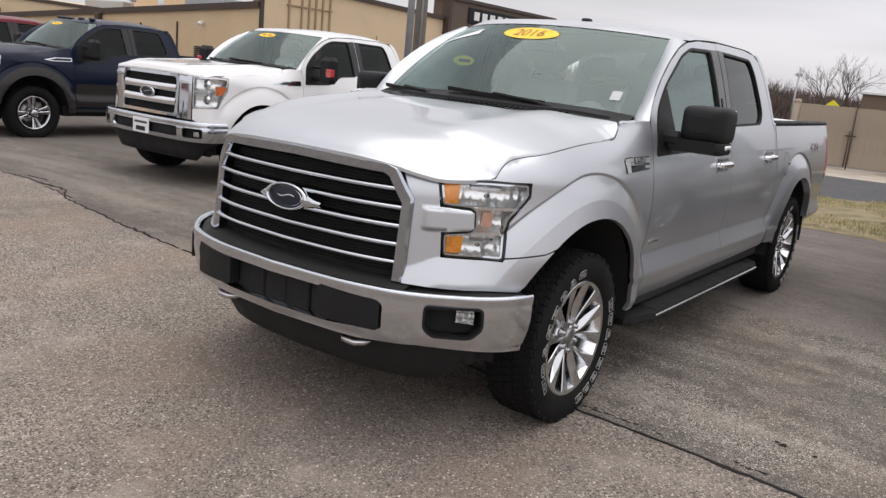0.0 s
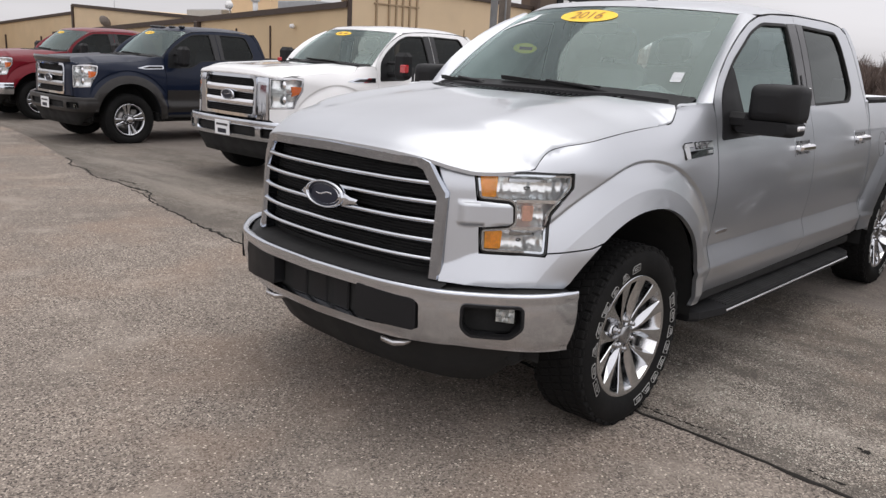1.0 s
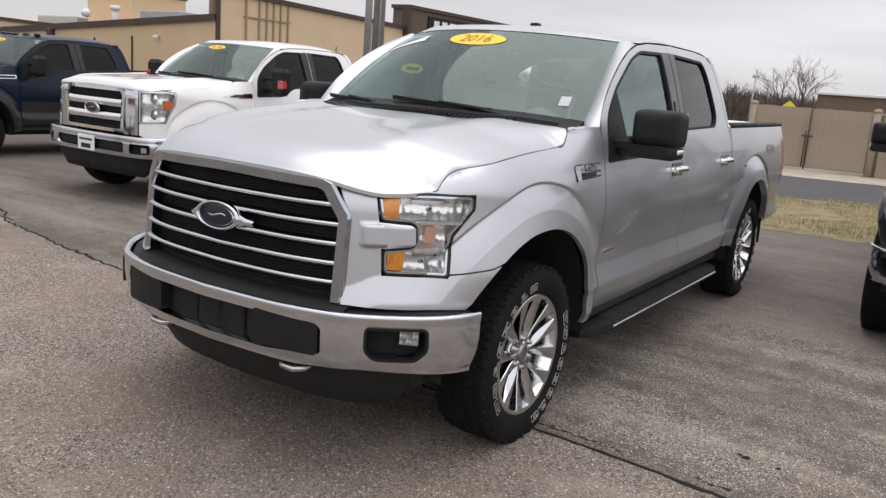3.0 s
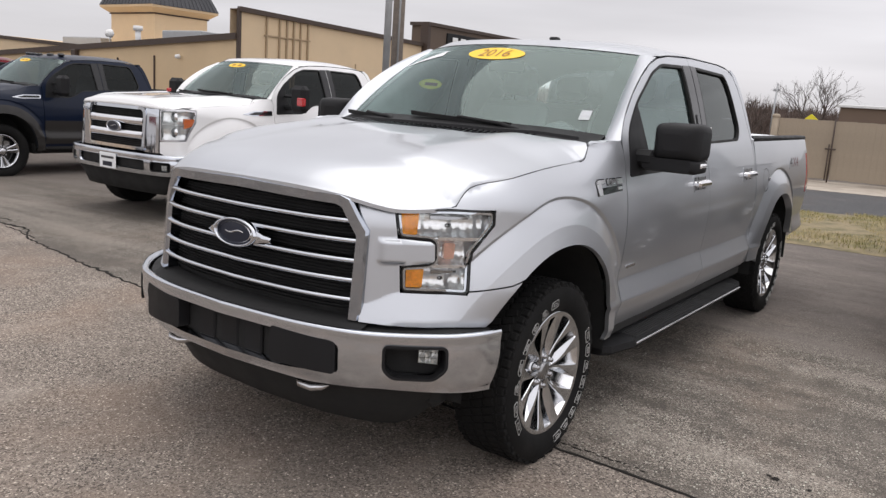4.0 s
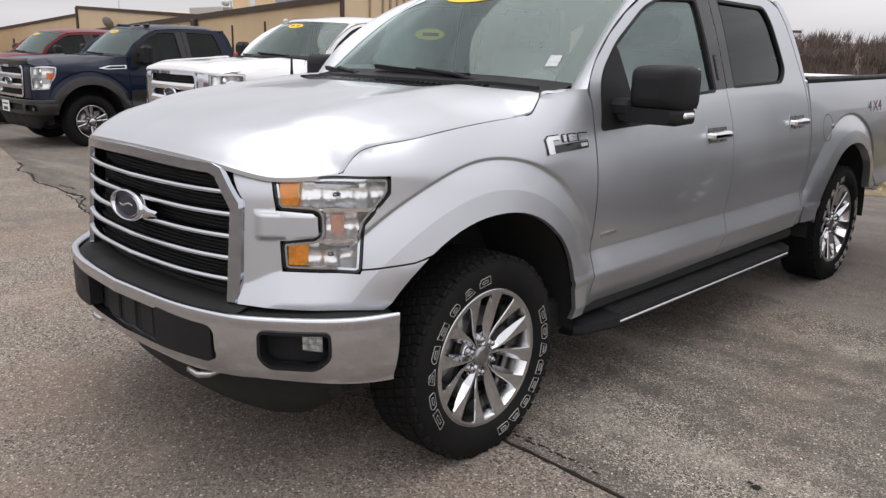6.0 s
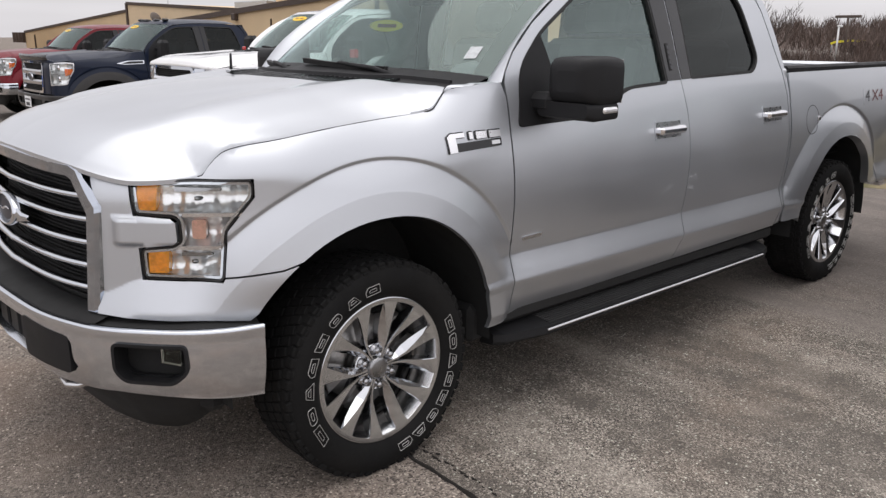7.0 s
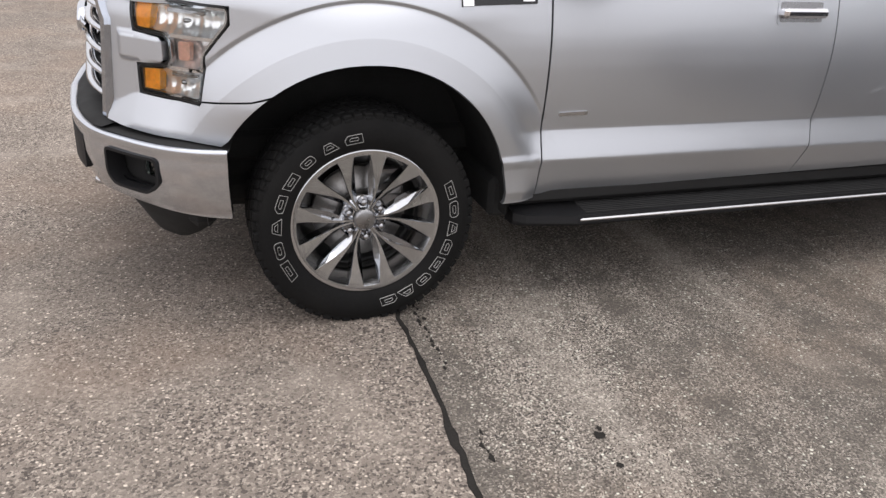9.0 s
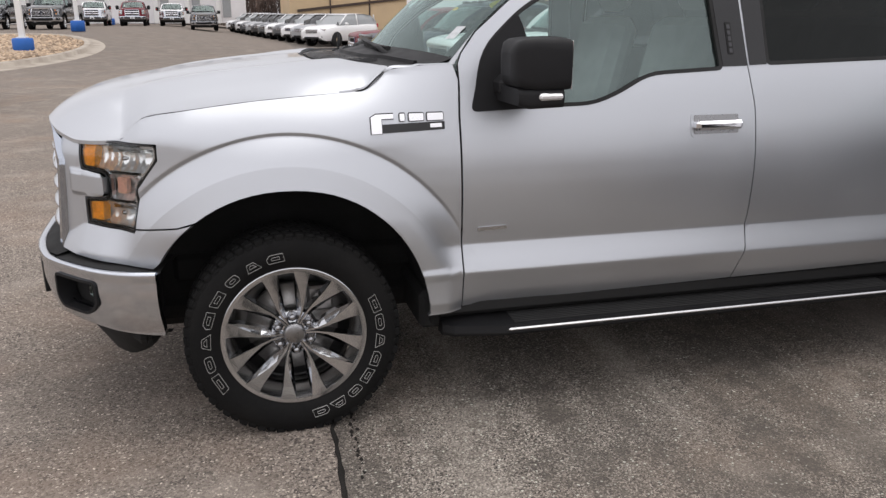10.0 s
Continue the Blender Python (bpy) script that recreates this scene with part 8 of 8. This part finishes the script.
# ---- the far side of the lot ----
def sedan_like(label, at, paint_mat, group):
    """A small crossover: shaped body, glass house, lamps, grille, wheels."""
    t = thing("crossover_car", label, "car", at, group)
    st = [  # y, half width, sill, belt, crown (height of hood or deck in the middle)
        (-0.92, 0.62, 0.42, 0.72, 0.78), (-0.86, 0.78, 0.32, 0.80, 0.90), (-0.70, 0.86, 0.28, 0.90, 0.98), (-0.30, 0.905, 0.27, 0.97, 1.04), (0.15, 0.915, 0.26, 1.00, 1.08),
        (0.45, 0.92, 0.26, 1.02, 1.10), (1.5, 0.92, 0.26, 1.04, 1.10), (2.6, 0.92, 0.28, 1.08, 1.12), (3.25, 0.89, 0.32, 1.08, 1.12), (3.50, 0.82, 0.40, 1.02, 1.06), (3.56, 0.70, 0.48, 0.9, 0.95)]
    rows = []
    for y, w, lo, belt, crown in st:
        half = [(w * 0.92, lo), (w * 0.985, lo + 0.10), (w, (lo + belt) / 2), (w * 0.985, belt - 0.06), (w * 0.90, belt), (w * 0.55, crown), (0, crown)]
        ring = [(x, y, z) for x, z in half] + [(-x, y, z) for x, z in reversed(half[:-1])]
        rows.append(ring)
    g = Geo().loft(rows)
    g.add(rows[0], [tuple(range(len(rows[0])))], True)
    g.add(rows[-1], [tuple(range(len(rows[0])))[::-1]], True)
    part("body", g, paint_mat, t)
    house = [[(x, y, z) for x, z in ((w, 1.02), (w * 0.93, 1.25), (w * 0.80, top - 0.03), (w * 0.5, top), (-w * 0.5, top), (-w * 0.80, top - 0.03), (-w * 0.93, 1.25), (-w, 1.02))] for y, w, top in ((0.28, 0.82, 1.06), (0.75, 0.83, 1.38), (1.10, 0.84, 1.58), (2.4, 0.84, 1.62), (3.05, 0.82, 1.56), (3.42, 0.80, 1.08))]
    part("glass_house", Geo().loft(house), PALE_GLASS if paint_mat is WHITE_PAINT else GLOSS_BLACK, t, "dark tinted windows")
    roof = Geo().loft([[(x, y, z + 0.012) for x, z in ((w * 0.82, top - 0.035), (w * 0.5, top), (-w * 0.5, top), (-w * 0.82, top - 0.035))] for y, w, top in ((1.02, 0.84, 1.545), (1.2, 0.84, 1.595), (2.4, 0.84, 1.62), (3.10, 0.82, 1.55))])
    part("roof", roof, paint_mat, t)
    for s in (-1, 1):
        for y0, z0, y1, z1 in ((0.30, 1.05, 1.06, 1.56), (3.10, 1.55, 3.40, 1.10), (1.75, 1.05, 1.80, 1.60)):
            part("pillar", Geo().tube([(s * 0.83, y0, z0), (s * 0.69, y1, z1)], 0.035, 6), paint_mat, t)
        part("headlamp", Geo().box(s * 0.66 - 0.16, s * 0.66 + 0.16, -0.86, -0.70, 0.76, 0.90, 0.04), REFLECTOR, t, "clear headlamp")
        part("fog_lamp", Geo().box(s * 0.62 - 0.10, s * 0.62 + 0.10, -0.90, -0.80, 0.42, 0.54, 0.03), GLOSS_BLACK, t)
        part("tail_lamp", Geo().box(s * 0.78 - 0.08, s * 0.78 + 0.08, 3.42, 3.52, 0.90, 1.10, 0.03), RED_LENS, t)
        part("side_mirror", Geo().box(s * 0.99 - 0.10, s * 0.99 + 0.10, 0.62, 0.76, 1.04, 1.17, 0.04), paint_mat, t)
        for y in (0.0, 2.69):
            w = part("wheel", Geo().lathe([(0.0, 0.11), (0.10, 0.105), (0.19, 0.11), (0.22, 0.10), (0.22, -0.09)], 24), SATIN, t, "", Matrix.Translation((s * 0.80, y, 0.345)) @ Matrix.Rotation(0 if s > 0 else math.pi, 4, "Z"))
            part("tyre", Geo().lathe([(0.22, 0.10), (0.25, 0.118), (0.32, 0.115), (0.345, 0.09), (0.345, -0.09), (0.32, -0.11), (0.22, -0.10)], 28), RUBBER, w)
            part("wheel_arch", Geo().lathe([(0.10, 0.122), (0.385, 0.122), (0.385, 0.0)], 28, "x", Matrix.Translation((s * 0.80, y, 0.345)) @ Matrix.Rotation(0 if s > 0 else math.pi, 4, "Z")), WELL, t)
    gr = part("grille", Geo().box(-0.42, 0.42, -0.925, -0.84, 0.62, 0.84, 0.04), GLOSS_BLACK, t, "dark grille with bright bars")
    for z in (0.67, 0.73, 0.79):
        part("grille_bar", Geo().box(-0.40, 0.40, -0.94, -0.92, z - 0.012, z + 0.012, 0.005), CHROME, gr)
    part("lower_intake", Geo().box(-0.50, 0.50, -0.93, -0.84, 0.36, 0.50, 0.03), BLACK_PLASTIC, t)
    return t


def lot_z(x, y):
    return ground_z(x, y)


def far_row():
    """Crossovers parked side by side, and pickups across the far aisle."""
    looks = [(WHITE_PAINT, "white"), (LIGHT_GREY_PAINT, "pale grey"), (WHITE_PAINT, "white"), (GREY_PAINT, "dark grey"), (WHITE_PAINT, "white"), (GREY_PAINT, "dark grey"), (BLACK_PAINT, "black"), (LIGHT_GREY_PAINT, "pale grey"), (GREY_PAINT, "dark grey"), (WHITE_PAINT, "white"), (BLACK_PAINT, "black"), (WHITE_PAINT, "white")]
    made = {}
    for k, (mat, word) in enumerate(looks):
        x, y = -39.0 - 2.72 * k, 4.5 - 0.345 * k
        at = pose(x, y, lot_z(x, y), 0, 0, 42)
        if word in made:
            copy_thing(made[word], at)
        else:
            made[word] = sedan_like(word + " crossover parked in a long row", at, mat, "crossovers in the row")
    for src, x, y, turn in ((black, -48.6, -10.4, 86), (black, -49.2, -13.6, 88), (white, -66.5, -10.5, 92), (red, -66.0, -7.5, 92), (white, -69.8, -4.8, 92), (black, -61.5, -2.0, 92), (navy, -50.0, -17.5, 84)):
        copy_thing(src, pose(x, y, lot_z(x, y), 0, 0, turn))


far_row()


def island():
    """A kerbed island with river stones and pale light poles on blue bases."""
    cx, cy, a, b = -30.0, -10.2, 9.8, 4.7
    def edge(k, s):
        x, y = cx + a * s * math.cos(k), cy + b * s * math.sin(k)
        return x, y
    n = 64
    rows = []
    for s, h in ((1.10, 0.004), (1.09, 0.02), (1.0, 0.03), (0.995, 0.15), (0.965, 0.165), (0.94, 0.16), (0.935, 0.05)):
        rows.append([(*edge(6.2832 * i / n, s), lot_z(*edge(6.2832 * i / n, s)) + h) for i in range(n + 1)])
    tagged(part("kerb", Geo().loft(rows, True), CONCRETE), "stained tan concrete kerb round the island", "kerb", kind="structure")
    bed = Geo().loft([[(*edge(6.2832 * i / n, s), lot_z(*edge(6.2832 * i / n, s)) + h) for i in range(n + 1)] for s, h in ((0.95, 0.09), (0.6, 0.16), (0.01, 0.2))], True)
    tagged(part("stone_bed", bed, GRAVEL), "bed of tan river stones", "stone bed", kind="structure")
    rng = random.Random(5)
    v, f = [], []
    for i in range(3200):
        k, s = rng.uniform(0, 6.2832), 0.93 * math.sqrt(rng.random())
        x, y = edge(k, s)
        z = lot_z(x, y) + 0.10 + 0.09 * (1 - s)
        r = rng.uniform(0.05, 0.14)
        o = len(v)
        for px, py, pz in ((1, 0, 0), (0, 1, 0), (-1, 0, 0), (0, -1, 0), (0.2, 0.1, 0.7), (-0.1, 0, -0.6)):
            v.append((x + px * r * rng.uniform(0.7, 1.2), y + py * r * rng.uniform(0.7, 1.2), z + pz * r))
        f += [(o, o + 1, o + 4), (o + 1, o + 2, o + 4), (o + 2, o + 3, o + 4), (o + 3, o, o + 4), (o + 1, o, o + 5), (o + 2, o + 1, o + 5), (o + 3, o + 2, o + 5), (o, o + 3, o + 5)]
    tagged(part("river_stones", Geo().add(v, f), GRAVEL), "loose tan and brown river stones", "stones", kind="stuff")
    first = None
    for x, y in ((-28.9, -7.45), (-44.2, -8.05), (-73.7, -10.2)):
        at = pose(x, y, lot_z(x, y) + 0.02)
        if first:
            copy_thing(first, at)
            continue
        first = thing("lot_light_pole", "white light pole on a blue concrete base", "light pole", at, "lot light poles")
        part("base", Geo().lathe([(0.0, 0.0), (0.36, 0.0), (0.36, 0.50), (0.33, 0.55), (0.0, 0.55)], 20, "z"), BLUE_BASE, first, "blue painted round base")
        part("shaft", Geo().box(-0.10, 0.10, -0.10, 0.10, 0.55, 8.0, 0.02), WHITE_METAL, first)
        part("foot_plate", Geo().box(-0.18, 0.18, -0.18, 0.18, 0.55, 0.60, 0.01), WHITE_METAL, first)
        part("lamp_head", Geo().box(-0.25, 0.25, -0.6, 0.6, 8.0, 8.15, 0.04), WHITE_METAL, first)


island()


def showroom():
    """A long pale building beyond the far cars, with white columns."""
    t = thing("showroom", "long pale showroom with white columns", "building", pose(-84, -32, 0.9))
    part("wall", Geo().box(-12, 0, 0, 33.6, 0, 5.0, 0.05), PALE_PANEL, t)
    part("roof_edge", Geo().box(-12.4, 0.6, -0.4, 34.0, 5.0, 5.9, 0.08), WHITE_METAL, t)
    for k in range(11):
        y = 0.6 + 3.0 * k
        part("column", Geo().box(0.0, 0.35, y, y + 0.5, 0, 5.0, 0.04), WHITE_METAL, t)
        part("window", Geo().box(-0.02, 0.06, y + 0.7, y + 1.5, 0.6, 4.6, 0.02), PALE_GLASS, t)


showroom()


def far_shop():
    """A tan building with a sloping brown roof edge beyond the row of crossovers."""
    t = thing("tan_shop", "tan stucco shop with a sloping brown roof edge", "building", pose(-64, 4.6, 0.3))
    part("wall", Geo().box(-12, 0, 0, 9.6, -0.3, 5.6, 0.04), STUCCO, t)
    part("roof_edge", Geo().sweep([(0.06, 0.6, 1.7), (0.06, 9.6, 2.7)], [(-0.08, -0.10), (0.08, -0.10), (0.08, 0.10), (-0.08, 0.10)]), BROWN_TRIM, t)
    part("roof_trim", Geo().box(-12, 0.12, -0.1, 9.7, 5.6, 5.8, 0.03), BROWN_TRIM, t)
    for y in (3.2, 6.4):
        part("wall_pipe", Geo().box(0, 0.08, y, y + 0.12, 0, 5.5, 0.01), BROWN_TRIM, t)


far_shop()


def passing_van():
    """A white van with a red band, half behind the island."""
    t = thing("van", "white van with a red band and dark rear bumper", "van", pose(-12.6, -5.0, ground_z(-12.6, -5.0)))
    part("body", Geo().box(-1.0, 1.0, -5.4, 0.0, 0.62, 2.5, 0.08), WHITE_PAINT, t)
    part("red_band", Geo().box(0.99, 1.012, -5.3, -0.35, 0.98, 1.14, 0.003), RED_PAINT, t)
    part("lower_panel", Geo().box(-0.98, 1.005, -5.3, -0.02, 0.45, 0.66, 0.04), WHITE_PAINT, t)
    part("rear_bumper", Geo().box(-0.95, 0.95, -0.06, 0.14, 0.45, 0.62, 0.04), BLACK_PLASTIC, t)
    part("tow_hitch", Geo().box(-0.04, 0.04, 0.05, 0.32, 0.38, 0.44, 0.01).lathe([(0.0, 0.06), (0.03, 0.04), (0.03, 0.0), (0.015, -0.03)], 12, "z", Matrix.Translation((0, 0.30, 0.48))), SATIN, t)
    part("frame_rail", Geo().box(-0.6, 0.9, -5.2, 0.1, 0.36, 0.46, 0.02), WELL, t)
    for y in (-1.1, -4.4):
        for x in (-0.9, 0.9):
            w = part("wheel", Geo().lathe([(0.0, 0.10), (0.15, 0.09), (0.21, 0.10), (0.22, -0.1)], 24), SATIN, t, "", pose(x, y, 0.37, 0, 0, 0 if x > 0 else 180))
            part("tyre", Geo().lathe([(0.21, 0.10), (0.26, 0.12), (0.34, 0.11), (0.37, 0.09), (0.37, -0.09), (0.34, -0.11), (0.21, -0.1)], 28), RUBBER, w)


passing_van()
